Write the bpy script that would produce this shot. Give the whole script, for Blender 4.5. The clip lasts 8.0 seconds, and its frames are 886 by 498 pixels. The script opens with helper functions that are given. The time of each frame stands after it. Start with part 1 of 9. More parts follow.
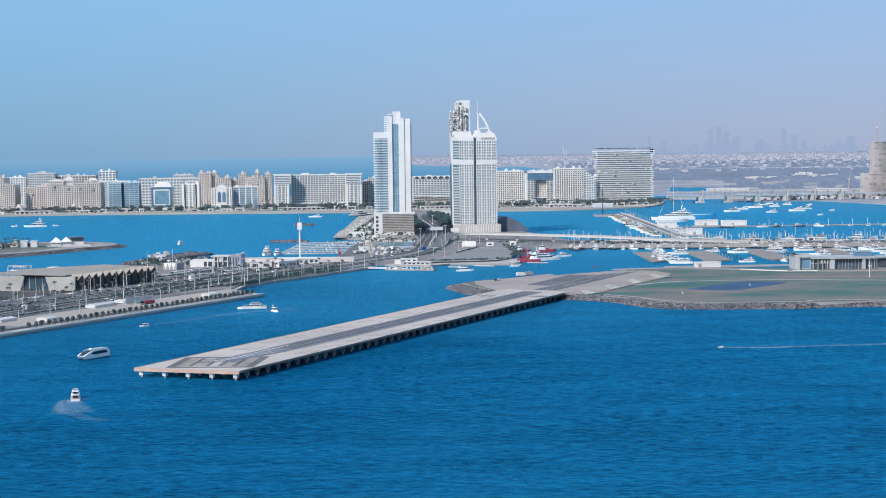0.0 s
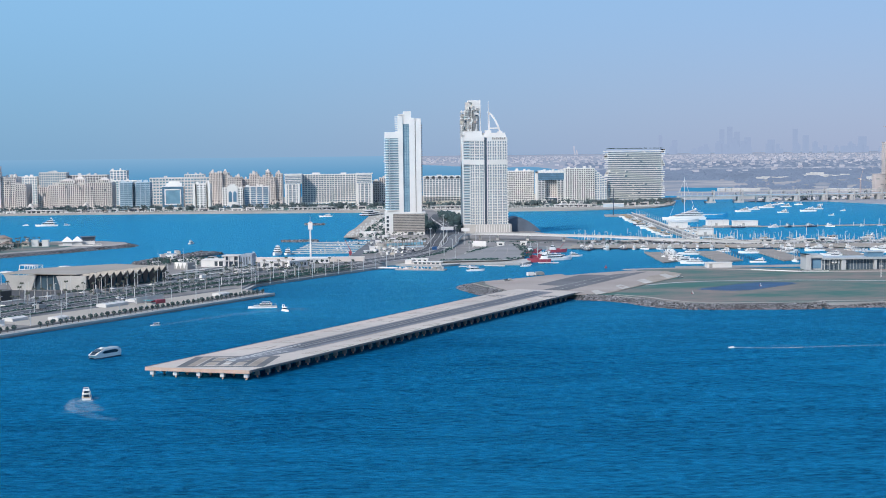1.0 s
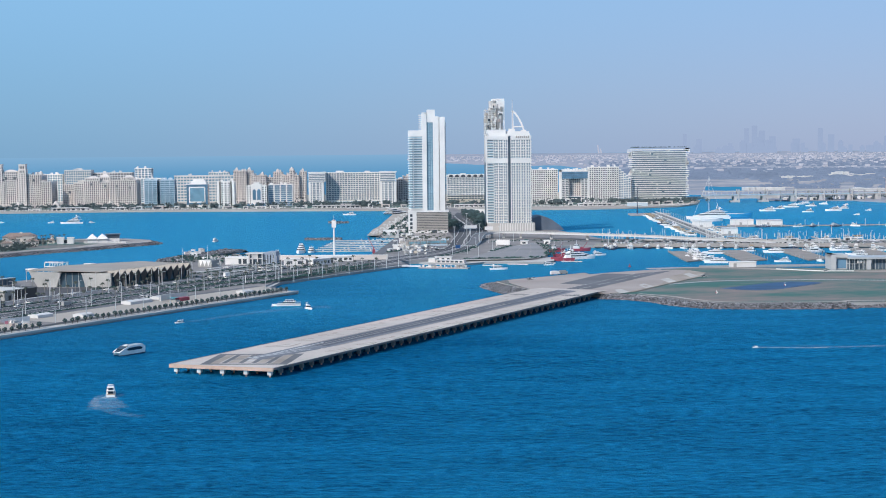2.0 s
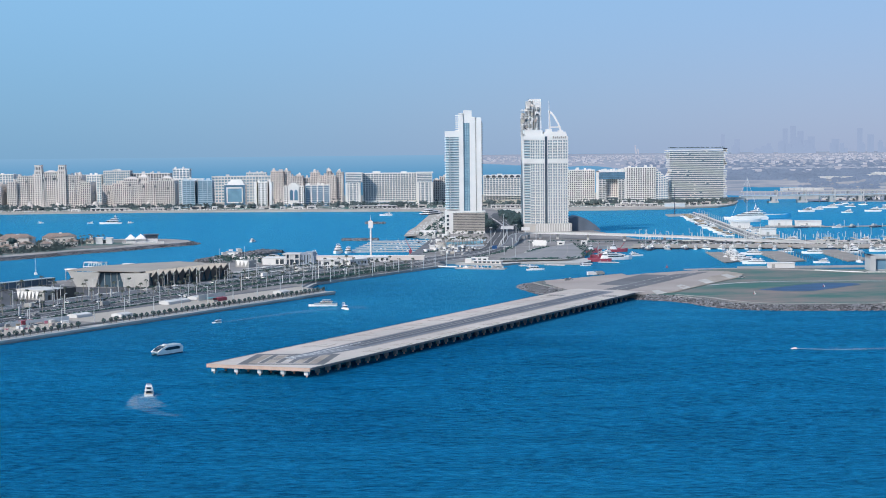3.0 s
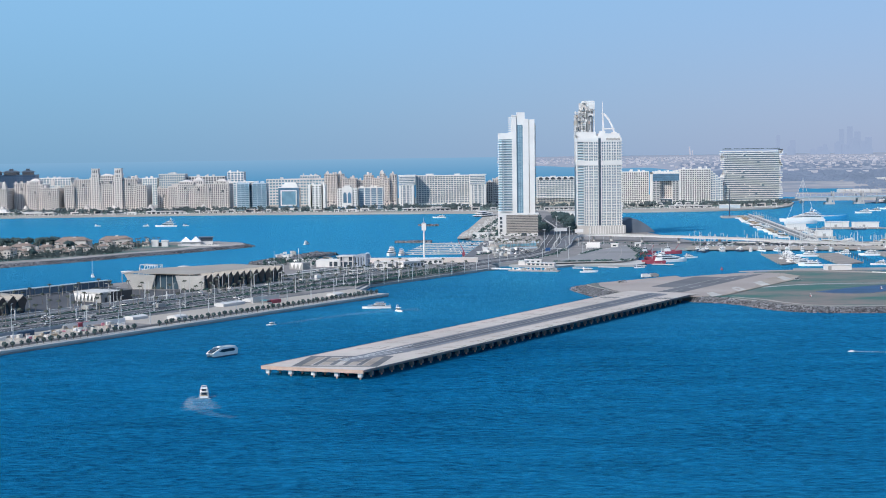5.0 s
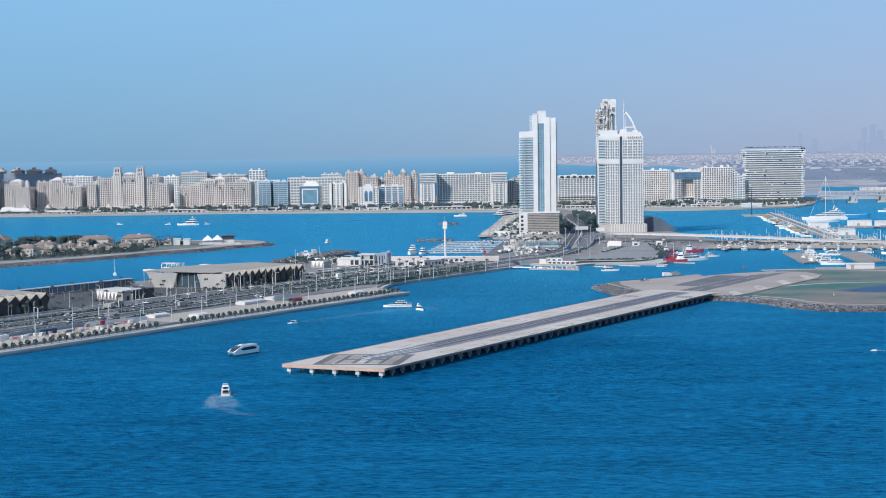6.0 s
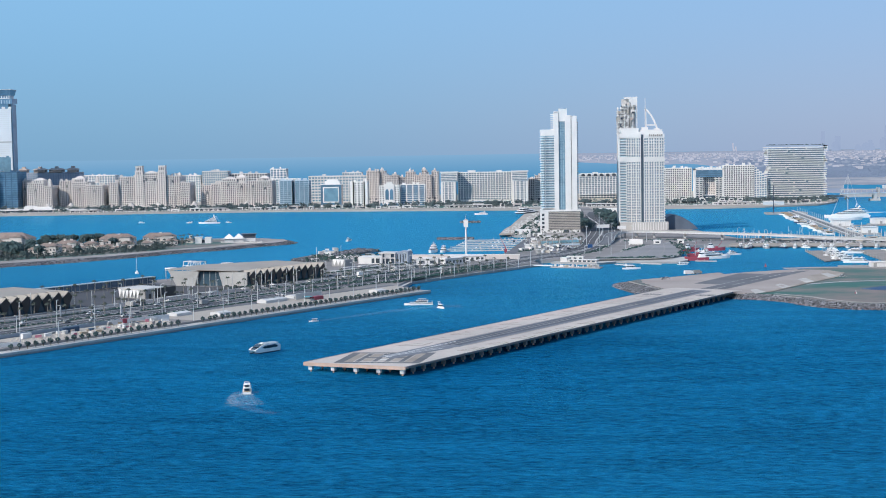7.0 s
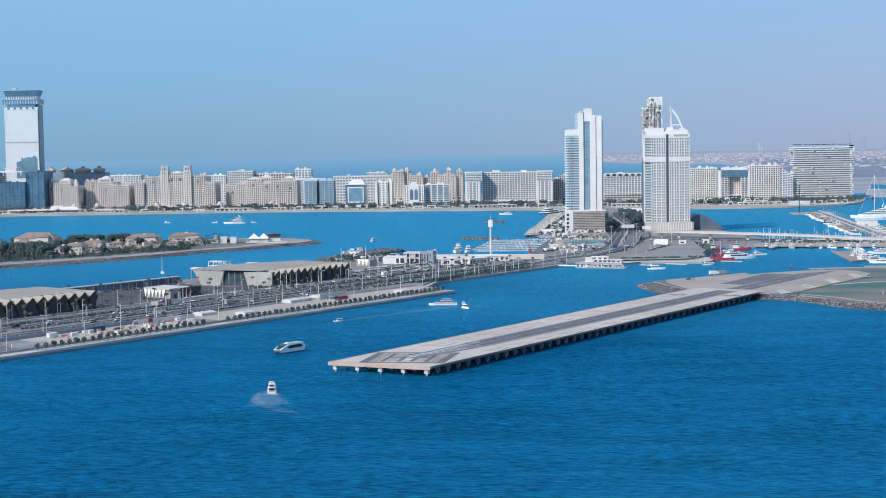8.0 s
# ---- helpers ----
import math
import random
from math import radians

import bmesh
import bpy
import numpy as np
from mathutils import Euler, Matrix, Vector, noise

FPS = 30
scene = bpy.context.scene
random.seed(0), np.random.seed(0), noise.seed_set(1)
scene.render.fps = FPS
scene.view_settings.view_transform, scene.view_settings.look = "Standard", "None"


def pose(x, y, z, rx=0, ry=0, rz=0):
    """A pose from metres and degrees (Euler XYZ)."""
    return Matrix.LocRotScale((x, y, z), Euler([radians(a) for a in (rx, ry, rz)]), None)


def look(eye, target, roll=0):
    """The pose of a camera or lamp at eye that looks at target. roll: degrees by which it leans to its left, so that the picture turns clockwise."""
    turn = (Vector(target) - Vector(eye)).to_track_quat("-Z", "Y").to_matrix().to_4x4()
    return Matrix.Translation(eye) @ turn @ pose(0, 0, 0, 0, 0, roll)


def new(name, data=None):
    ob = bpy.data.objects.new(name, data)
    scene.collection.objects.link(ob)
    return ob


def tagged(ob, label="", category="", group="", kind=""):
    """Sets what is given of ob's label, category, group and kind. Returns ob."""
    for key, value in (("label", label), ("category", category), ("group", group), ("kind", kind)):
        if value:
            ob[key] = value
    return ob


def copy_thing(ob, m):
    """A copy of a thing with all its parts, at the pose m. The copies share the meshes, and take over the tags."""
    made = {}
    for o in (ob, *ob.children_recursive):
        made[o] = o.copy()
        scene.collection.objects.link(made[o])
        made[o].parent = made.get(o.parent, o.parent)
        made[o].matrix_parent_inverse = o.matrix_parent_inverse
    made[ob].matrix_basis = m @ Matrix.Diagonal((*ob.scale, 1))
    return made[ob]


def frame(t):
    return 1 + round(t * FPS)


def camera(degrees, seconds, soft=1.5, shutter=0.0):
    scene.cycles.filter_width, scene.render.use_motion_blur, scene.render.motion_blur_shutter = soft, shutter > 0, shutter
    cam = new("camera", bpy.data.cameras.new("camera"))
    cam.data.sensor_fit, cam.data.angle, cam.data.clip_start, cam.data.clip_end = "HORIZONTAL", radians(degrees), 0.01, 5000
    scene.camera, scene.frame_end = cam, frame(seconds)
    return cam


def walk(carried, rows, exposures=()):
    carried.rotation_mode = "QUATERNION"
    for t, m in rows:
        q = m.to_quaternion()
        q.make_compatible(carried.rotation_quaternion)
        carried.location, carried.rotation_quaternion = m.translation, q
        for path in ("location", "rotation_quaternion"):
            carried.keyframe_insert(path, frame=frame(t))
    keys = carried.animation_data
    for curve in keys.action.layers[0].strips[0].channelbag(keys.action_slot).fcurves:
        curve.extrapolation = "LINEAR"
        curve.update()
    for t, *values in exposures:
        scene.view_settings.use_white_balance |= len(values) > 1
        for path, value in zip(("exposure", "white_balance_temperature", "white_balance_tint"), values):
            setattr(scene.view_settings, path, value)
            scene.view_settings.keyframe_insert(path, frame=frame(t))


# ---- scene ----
cam = camera(34.18, 8.0, soft=1.0)
EYE = 95.0
ROWS = [
    (0, -3.788, 0.698, -3.766), (0.5, -3.758, 0.681, -3.601), (1, -3.789, 0.646, -3.343),
    (2.5, -3.846, 0.522, -1.712), (3, -3.807, 0.569, -0.947), (3.5, -3.758, 0.633, -0.336),
    (4, -3.717, 0.755, 0.264), (4.5, -3.689, 0.79, 0.727), (6, -3.741, 0.798, 1.997),
    (6.5, -3.781, 0.868, 2.389), (7, -3.799, 0.893, 2.824), (7.5, -3.791, 0.904, 3.292), (8, -3.783, 0.916, 3.8),
]
walk(cam, [(t, pose(0, 0, EYE, 90 + pitch, roll, yaw)) for t, pitch, roll, yaw in ROWS], [(0, 0.0), (8, 0.0)])

# ---- world and sun ----
SUN_EL, SUN_AZ = 36.0, -133.0          # azimuth clockwise from +y
world = bpy.data.worlds.new("world")
scene.world = world
world.use_nodes = True
wn = world.node_tree
bg = wn.nodes["Background"]
sky = wn.nodes.new("ShaderNodeTexSky")
sky.sky_type = 'NISHITA'
sky.sun_disc = False
sky.sun_elevation, sky.sun_rotation = radians(SUN_EL), radians(SUN_AZ)
sky.altitude, sky.air_density, sky.dust_density, sky.ozone_density = 0, 1.0, 0.6, 4.0
# desert haze: a pale blue veil over the clear sky, a little paler towards the east
coord = wn.nodes.new("ShaderNodeTexCoord")
split = wn.nodes.new("ShaderNodeSeparateXYZ")
wn.links.new(coord.outputs["Generated"], split.inputs[0])


def span(source, a, b):
    n = wn.nodes.new("ShaderNodeMapRange")
    n.interpolation_type = 'SMOOTHSTEP'
    n.inputs[1].default_value, n.inputs[2].default_value = a, b
    wn.links.new(source, n.inputs[0])
    return n.outputs[0]


def blend(fac, a, b, kind='MIX'):
    n = wn.nodes.new("ShaderNodeMix")
    n.data_type, n.blend_type = 'RGBA', kind
    for socket, value in ((n.inputs[0], fac), (n.inputs[6], a), (n.inputs[7], b)):
        if isinstance(value, (float, tuple)):
            socket.default_value = value
        else:
            wn.links.new(value, socket)
    return n.outputs[2]


low_veil = blend(span(split.outputs[0], -0.35, 0.40), (0.185, 0.400, 0.640, 1), (0.375, 0.437, 0.640, 1))
mid_veil = blend(span(split.outputs[0], -0.35, 0.40), (0.265, 0.540, 0.845, 1), (0.318, 0.515, 0.805, 1))
veil = blend(span(split.outputs[2], -0.02, 0.14), low_veil, mid_veil)
veil = blend(span(split.outputs[2], 0.14, 0.9), veil, (0.235, 0.385, 0.66, 1))
clear = blend(1.0, sky.outputs[0], (0.085, 0.10, 0.125, 1), 'MULTIPLY')
wn.links.new(blend(0.85, clear, veil), bg.inputs[0])
bg.inputs[1].default_value = 1.0
sun_data = bpy.data.lights.new("sun", 'SUN')
sun_data.energy, sun_data.angle, sun_data.color = 4.2, radians(0.6), (1.0, 0.955, 0.905)
sun = new("sun", sun_data)
sx = math.sin(radians(SUN_AZ)) * math.cos(radians(SUN_EL))
sy = math.cos(radians(SUN_AZ)) * math.cos(radians(SUN_EL))
sz = math.sin(radians(SUN_EL))
sun.matrix_world = look((400 * sx, 400 * sy, 400 * sz), (0, 0, 0))


# ---- mesh building ----
class Shape:
    """Collects simple solids into one mesh."""

    def __init__(self):
        self.v, self.f = [], []

    def add(self, verts, faces):
        n = len(self.v)
        self.v += [tuple(p) for p in verts]
        self.f += [tuple(i + n for i in q) for q in faces]
        return self

    def box(self, x0, x1, y0, y1, z0, z1):
        return self.add([(x0, y0, z0), (x1, y0, z0), (x1, y1, z0), (x0, y1, z0), (x0, y0, z1), (x1, y0, z1), (x1, y1, z1), (x0, y1, z1)],
                        [(3, 2, 1, 0), (4, 5, 6, 7), (0, 1, 5, 4), (1, 2, 6, 5), (2, 3, 7, 6), (3, 0, 4, 7)])

    def prism(self, poly, z0, z1, top=None):
        """A solid over a counter-clockwise outline; top: another outline for its upper end."""
        n = len(poly)
        top = top or poly
        verts = [(x, y, z0) for x, y in poly] + [(x, y, z1) for x, y in top]
        faces = [tuple(range(n - 1, -1, -1)), tuple(range(n, 2 * n))]
        faces += [(i, (i + 1) % n, n + (i + 1) % n, n + i) for i in range(n)]
        return self.add(verts, faces)

    def side(self, poly, y0, y1):
        """A solid whose outline (x, z) is seen along y."""
        n = len(poly)
        verts = [(x, y0, z) for x, z in poly] + [(x, y1, z) for x, z in poly]
        faces = [tuple(range(n)), tuple(range(2 * n - 1, n - 1, -1))]
        faces += [((i + 1) % n, i, n + i, n + (i + 1) % n) for i in range(n)]
        return self.add(verts, faces)

    def tube(self, p, q, r0, r1=None, n=6):
        p, q = Vector(p), Vector(q)
        r1 = r0 if r1 is None else r1
        d = (q - p).normalized()
        a = d.orthogonal().normalized()
        b = d.cross(a)
        ring = [(math.cos(2 * math.pi * i / n), math.sin(2 * math.pi * i / n)) for i in range(n)]
        verts = [p + (a * c + b * s) * r0 for c, s in ring] + [q + (a * c + b * s) * r1 for c, s in ring]
        faces = [tuple(range(n - 1, -1, -1)), tuple(range(n, 2 * n))]
        faces += [(i, (i + 1) % n, n + (i + 1) % n, n + i) for i in range(n)]
        return self.add(verts, faces)

    def dome(self, x, y, z, r, h, n=10, m=4):
        verts, faces = [], []
        for j in range(m):
            a = j / m * math.pi / 2
            verts += [(x + r * math.cos(a) * math.cos(2 * math.pi * i / n), y + r * math.cos(a) * math.sin(2 * math.pi * i / n), z + h * math.sin(a)) for i in range(n)]
        verts.append((x, y, z + h))
        for j in range(m - 1):
            faces += [(j * n + i, j * n + (i + 1) % n, (j + 1) * n + (i + 1) % n, (j + 1) * n + i) for i in range(n)]
        faces += [((m - 1) * n + i, (m - 1) * n + (i + 1) % n, m * n) for i in range(n)]
        return self.add(verts, faces)

    def stone(self, x, y, z, r, rng, flat=0.75):
        """A rough boulder: a jittered octahedron with cut corners."""
        verts = []
        for dx, dy, dz in ((1, 0, 0), (.3, .9, 0), (-.8, .6, .1), (-.9, -.5, 0), (.2, -1, .1)):
            k = rng.uniform(.7, 1.25) * r
            verts.append((x + dx * k, y + dy * k, z + dz * k))
        for dx, dy, dz in ((.5, .2, .8), (-.3, .5, .9), (-.2, -.5, .85)):
            k = rng.uniform(.7, 1.2) * r
            verts.append((x + dx * k, y + dy * k, z + dz * k * flat))
        return self.add(verts, [(0, 1, 5), (1, 6, 5), (1, 2, 6), (2, 3, 6), (3, 7, 6), (3, 4, 7), (4, 0, 5), (4, 5, 7), (5, 6, 7)])

    def mesh(self, name, material):
        me = bpy.data.meshes.new(name)
        me.from_pydata(self.v, [], self.f)
        me.materials.append(material)
        me.update()
        return me


def part(name, shape, material=None, parent=None, label="", at=None):
    me = shape.mesh(name, material) if isinstance(shape, Shape) else shape
    ob = new(name, me)
    if parent is not None:
        ob.parent = parent
    if at is not None:
        ob.location = at
    return tagged(ob, label)


def thing(name, label, category, x=0, y=0, z=0, turn=0, group=""):
    ob = new(name)
    ob.empty_display_size = 2
    ob.matrix_basis = pose(x, y, z, 0, 0, turn)
    return tagged(ob, label, category, group)


def structure(name, shape, material, label, category):
    return tagged(new(name, shape.mesh(name, material)), label, category, kind="structure")


def stuff(name, shape, material, label, category):
    return tagged(new(name, shape.mesh(name, material)), label, category, kind="stuff")


# ---- materials ----
def surface(name, colour, rough=0.7, metal=0.0, vary=0.25, scale=0.08, fine=1.2, bump=0.0, spec=0.4, dark=None, each=0.0, stretch=None, island=False, band=(0.45, 0.95)):
    """A worn surface: a base colour broken by broad stains and fine grain."""
    m = bpy.data.materials.new(name)
    m.use_nodes = True
    t = m.node_tree
    b = t.nodes["Principled BSDF"]
    b.inputs["Roughness"].default_value = rough
    b.inputs["Metallic"].default_value = metal
    b.inputs["Specular IOR Level"].default_value = spec
    geo = t.nodes.new("ShaderNodeNewGeometry")
    source = geo.outputs["Position"]
    if stretch:
        mp = t.nodes.new("ShaderNodeMapping")
        mp.inputs["Scale"].default_value = stretch
        t.links.new(source, mp.inputs[0])
        source = mp.outputs[0]
    big = t.nodes.new("ShaderNodeTexNoise")
    big.inputs["Scale"].default_value = scale
    big.inputs["Detail"].default_value = 4
    small = t.nodes.new("ShaderNodeTexNoise")
    small.inputs["Scale"].default_value = fine
    small.inputs["Detail"].default_value = 3
    t.links.new(source, big.inputs["Vector"])
    t.links.new(source, small.inputs["Vector"])
    add = t.nodes.new("ShaderNodeMath")
    add.operation = 'MULTIPLY_ADD'
    add.inputs[1].default_value = 0.4
    t.links.new(small.outputs[0], add.inputs[0])
    t.links.new(big.outputs[0], add.inputs[2])
    ramp = t.nodes.new("ShaderNodeMapRange")
    ramp.inputs[1].default_value, ramp.inputs[2].default_value = band
    t.links.new(add.outputs[0], ramp.inputs[0])
    mix = t.nodes.new("ShaderNodeMix")
    mix.data_type = 'RGBA'
    low = dark or tuple(c * (1 - vary) for c in colour)
    high = colour if dark else tuple(min(1, c * (1 + 0.4 * vary)) for c in colour)
    mix.inputs[6].default_value, mix.inputs[7].default_value = (*low, 1), (*high, 1)
    t.links.new(ramp.outputs[0], mix.inputs[0])
    out = mix.outputs[2]
    if each:
        hsv = t.nodes.new("ShaderNodeHueSaturation")
        mr = t.nodes.new("ShaderNodeMapRange")
        mr.inputs[3].default_value, mr.inputs[4].default_value = 1 - each, 1 + each
        if island:
            t.links.new(geo.outputs["Random Per Island"], mr.inputs[0])
        else:
            info = t.nodes.new("ShaderNodeObjectInfo")
            t.links.new(info.outputs["Random"], mr.inputs[0])
        t.links.new(mr.outputs[0], hsv.inputs["Value"])
        t.links.new(out, hsv.inputs["Color"])
        out = hsv.outputs[0]
    t.links.new(out, b.inputs["Base Color"])
    if bump:
        bp = t.nodes.new("ShaderNodeBump")
        bp.inputs["Strength"].default_value = bump
        bp.inputs["Distance"].default_value = 0.3
        t.links.new(small.outputs[0], bp.inputs["Height"])
        t.links.new(bp.outputs[0], b.inputs["Normal"])
    return m


def water_surface():
    """Sea: a blue body under a tinted gloss that grows at grazing angles, with swell, ripple and chop."""
    m = bpy.data.materials.new("sea_water")
    m.use_nodes = True
    t = m.node_tree
    t.nodes.remove(t.nodes["Principled BSDF"])
    geo = t.nodes.new("ShaderNodeNewGeometry")

    def noise_at(sx_, sy_, scale, detail, rough=0.5, turn=8):
        mp = t.nodes.new("ShaderNodeMapping")
        mp.inputs["Scale"].default_value = (sx_, sy_, 0)
        mp.inputs["Rotation"].default_value = (0, 0, radians(turn))
        t.links.new(geo.outputs["Position"], mp.inputs[0])
        n = t.nodes.new("ShaderNodeTexNoise")
        n.inputs["Scale"].default_value = scale
        n.inputs["Detail"].default_value = detail
        n.inputs["Roughness"].default_value = rough
        t.links.new(mp.outputs[0], n.inputs["Vector"])
        return n.outputs[0]

    def madd(a, k, c):
        n = t.nodes.new("ShaderNodeMath")
        n.operation = 'MULTIPLY_ADD'
        n.inputs[1].default_value = k
        t.links.new(a, n.inputs[0])
        t.links.new(c, n.inputs[2])
        return n.outputs[0]
    broad = noise_at(0.6, 1.0, 0.0045, 4)
    ripple = noise_at(0.40, 1.0, 0.50, 6, 0.66)
    chop = noise_at(0.6, 1.0, 0.17, 4, 0.6, -14)
    swell = noise_at(0.35, 1.0, 0.05, 3, 0.5, 12)
    tone = madd(chop, 0.8, madd(ripple, 3.0, broad))
    tone = madd(swell, 0.8, tone)
    mr = t.nodes.new("ShaderNodeMapRange")
    mr.inputs[1].default_value, mr.inputs[2].default_value = 2.40, 3.12
    t.links.new(tone, mr.inputs[0])
    mix = t.nodes.new("ShaderNodeMix")
    mix.data_type = 'RGBA'
    mix.inputs[6].default_value, mix.inputs[7].default_value = (0.0, 0.045, 0.124, 1), (0.005, 0.157, 0.336, 1)
    t.links.new(mr.outputs[0], mix.inputs[0])
    # the body colour lightens with distance inland, broken up by the broad noise
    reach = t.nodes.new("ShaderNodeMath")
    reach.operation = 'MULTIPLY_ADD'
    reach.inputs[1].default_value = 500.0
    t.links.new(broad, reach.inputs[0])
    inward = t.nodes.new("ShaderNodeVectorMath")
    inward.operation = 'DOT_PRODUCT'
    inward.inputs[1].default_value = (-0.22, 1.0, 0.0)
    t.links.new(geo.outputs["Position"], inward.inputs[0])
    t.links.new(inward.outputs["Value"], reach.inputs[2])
    inland_mix = t.nodes.new("ShaderNodeMapRange")
    inland_mix.inputs[1].default_value, inland_mix.inputs[2].default_value = 880.0, 1600.0
    inland_mix.inputs[4].default_value = 0.88
    t.links.new(reach.outputs[0], inland_mix.inputs[0])
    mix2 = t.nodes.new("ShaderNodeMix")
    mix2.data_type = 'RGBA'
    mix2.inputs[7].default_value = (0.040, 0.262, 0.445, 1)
    t.links.new(inland_mix.outputs[0], mix2.inputs[0])
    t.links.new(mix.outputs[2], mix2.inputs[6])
    bp = t.nodes.new("ShaderNodeBump")
    bp.inputs["Strength"].default_value = 1.0
    bp.inputs["Distance"].default_value = 2.1
    t.links.new(madd(swell, 1.6, madd(chop, 0.9, ripple)), bp.inputs["Height"])
    body = t.nodes.new("ShaderNodeBsdfDiffuse")
    t.links.new(mix2.outputs[2], body.inputs["Color"])
    t.links.new(bp.outputs[0], body.inputs["Normal"])
    gloss = t.nodes.new("ShaderNodeBsdfGlossy")
    gloss.inputs["Color"].default_value = (0.11, 0.70, 0.95, 1)
    gloss.inputs["Roughness"].default_value = 0.18
    t.links.new(bp.outputs[0], gloss.inputs["Normal"])
    fres = t.nodes.new("ShaderNodeFresnel")
    fres.inputs["IOR"].default_value = 1.33
    t.links.new(bp.outputs[0], fres.inputs["Normal"])
    half = t.nodes.new("ShaderNodeMath")
    half.operation = 'MULTIPLY'
    half.inputs[1].default_value = 1.0
    t.links.new(fres.outputs[0], half.inputs[0])
    both = t.nodes.new("ShaderNodeMixShader")
    t.links.new(half.outputs[0], both.inputs[0])
    t.links.new(body.outputs[0], both.inputs[1])
    t.links.new(gloss.outputs[0], both.inputs[2])
    # clear sky gloss at the flattest angles only
    graze = t.nodes.new("ShaderNodeLayerWeight")
    graze.inputs["Blend"].default_value = 0.5
    steep = t.nodes.new("ShaderNodeMapRange")
    steep.inputs[1].default_value, steep.inputs[2].default_value = 0.955, 0.985
    steep.inputs[4].default_value = 0.40
    t.links.new(graze.outputs["Facing"], steep.inputs[0])
    sheen = t.nodes.new("ShaderNodeBsdfGlossy")
    sheen.inputs["Color"].default_value = (0.62, 0.85, 0.97, 1)
    sheen.inputs["Roughness"].default_value = 0.12
    last = t.nodes.new("ShaderNodeMixShader")
    t.links.new(steep.outputs[0], last.inputs[0])
    t.links.new(both.outputs[0], last.inputs[1])
    t.links.new(sheen.outputs[0], last.inputs[2])
    t.links.new(last.outputs[0], t.nodes["Material Output"].inputs["Surface"])
    return m


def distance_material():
    """A plain painted distance: glowing open sea, with haze painted in as it pales towards the horizon."""
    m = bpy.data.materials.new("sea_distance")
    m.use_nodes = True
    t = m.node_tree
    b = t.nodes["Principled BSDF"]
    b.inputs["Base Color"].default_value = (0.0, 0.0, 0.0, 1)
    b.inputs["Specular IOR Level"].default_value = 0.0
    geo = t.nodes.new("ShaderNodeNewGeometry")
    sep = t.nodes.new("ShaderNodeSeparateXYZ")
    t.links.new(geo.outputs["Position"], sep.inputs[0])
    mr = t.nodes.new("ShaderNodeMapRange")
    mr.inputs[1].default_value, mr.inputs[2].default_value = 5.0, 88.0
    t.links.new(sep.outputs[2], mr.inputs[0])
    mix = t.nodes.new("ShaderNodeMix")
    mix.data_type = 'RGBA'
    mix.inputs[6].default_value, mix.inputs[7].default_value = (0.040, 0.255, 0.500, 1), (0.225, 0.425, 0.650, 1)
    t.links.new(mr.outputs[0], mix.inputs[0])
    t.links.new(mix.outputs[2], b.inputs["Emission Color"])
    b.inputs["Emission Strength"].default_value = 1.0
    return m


WATER = water_surface()
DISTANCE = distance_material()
WHITE = surface("white_render", (0.78, 0.745, 0.71), 0.75, vary=0.12, scale=0.05)
CREAM = surface("cream_render", (0.68, 0.61, 0.565), 0.8, vary=0.15, scale=0.05)
BEIGE = surface("beige_stone", (0.56, 0.50, 0.42), 0.8, vary=0.2)
DUSKWALL = surface("dusky_blue_render", (0.31, 0.355, 0.42), 0.7, vary=0.2)
BROWN = surface("brown_render", (0.47, 0.385, 0.34), 0.8, vary=0.2)
GREYWALL = surface("grey_cladding", (0.36, 0.35, 0.33), 0.6, vary=0.2)
BARE = surface("bare_concrete", (0.66, 0.61, 0.57), 0.85, vary=0.3)
SKYGLASS = surface("sky_blue_glass", (0.21, 0.32, 0.38), 0.15, vary=0.2, spec=0.8, each=0.1)
GLASS = surface("blue_window_glass", (0.13, 0.24, 0.34), 0.12, vary=0.3, spec=0.9, each=0.15)
PALEGLASS = surface("pale_blue_glass", (0.17, 0.30, 0.38), 0.12, vary=0.3, spec=0.9, each=0.15)
WINDOW = surface("dim_window_glass", (0.07, 0.085, 0.10), 0.2, vary=0.4, spec=0.7, each=0.2)
HOMEWINDOW = surface("curtained_window", (0.085, 0.09, 0.105), 0.25, vary=0.5, scale=0.2, fine=0.9, spec=0.7)
PALEGREY = surface("pale_grey_render", (0.60, 0.585, 0.57), 0.8, vary=0.15)
HOTELGLASS = surface("grey_blue_hotel_glass", (0.185, 0.25, 0.305), 0.2, vary=0.3, scale=0.2, fine=0.5, spec=0.7)
SEAMGLASS = surface("deep_grey_glass", (0.085, 0.12, 0.155), 0.2, vary=0.25, spec=0.7)
RAILGLASS = surface("pale_rail_glass", (0.47, 0.60, 0.66), 0.2, vary=0.15, spec=0.7)
LOUVRE = surface("brown_grey_louvre", (0.40, 0.36, 0.325), 0.7, vary=0.15)
BASESTONE = surface("pale_base_stone", (0.55, 0.51, 0.475), 0.8, vary=0.2)
METALPANEL = surface("silver_panel", (0.62, 0.62, 0.60), 0.35, metal=0.5, vary=0.1)
APRON = surface("apron_concrete", (0.385, 0.328, 0.295), 0.85, vary=0.22, scale=0.02, fine=0.6)
DECK = surface("runway_concrete", (0.54, 0.475, 0.425), 0.85, vary=0.22, scale=0.02, fine=0.6)
ASPHALT = surface("asphalt", (0.085, 0.085, 0.092), 0.85, vary=0.35, scale=0.03)
DOCKWOOD = surface("weathered_dock_boards", (0.30, 0.265, 0.235), 0.85, vary=0.25, scale=0.1)
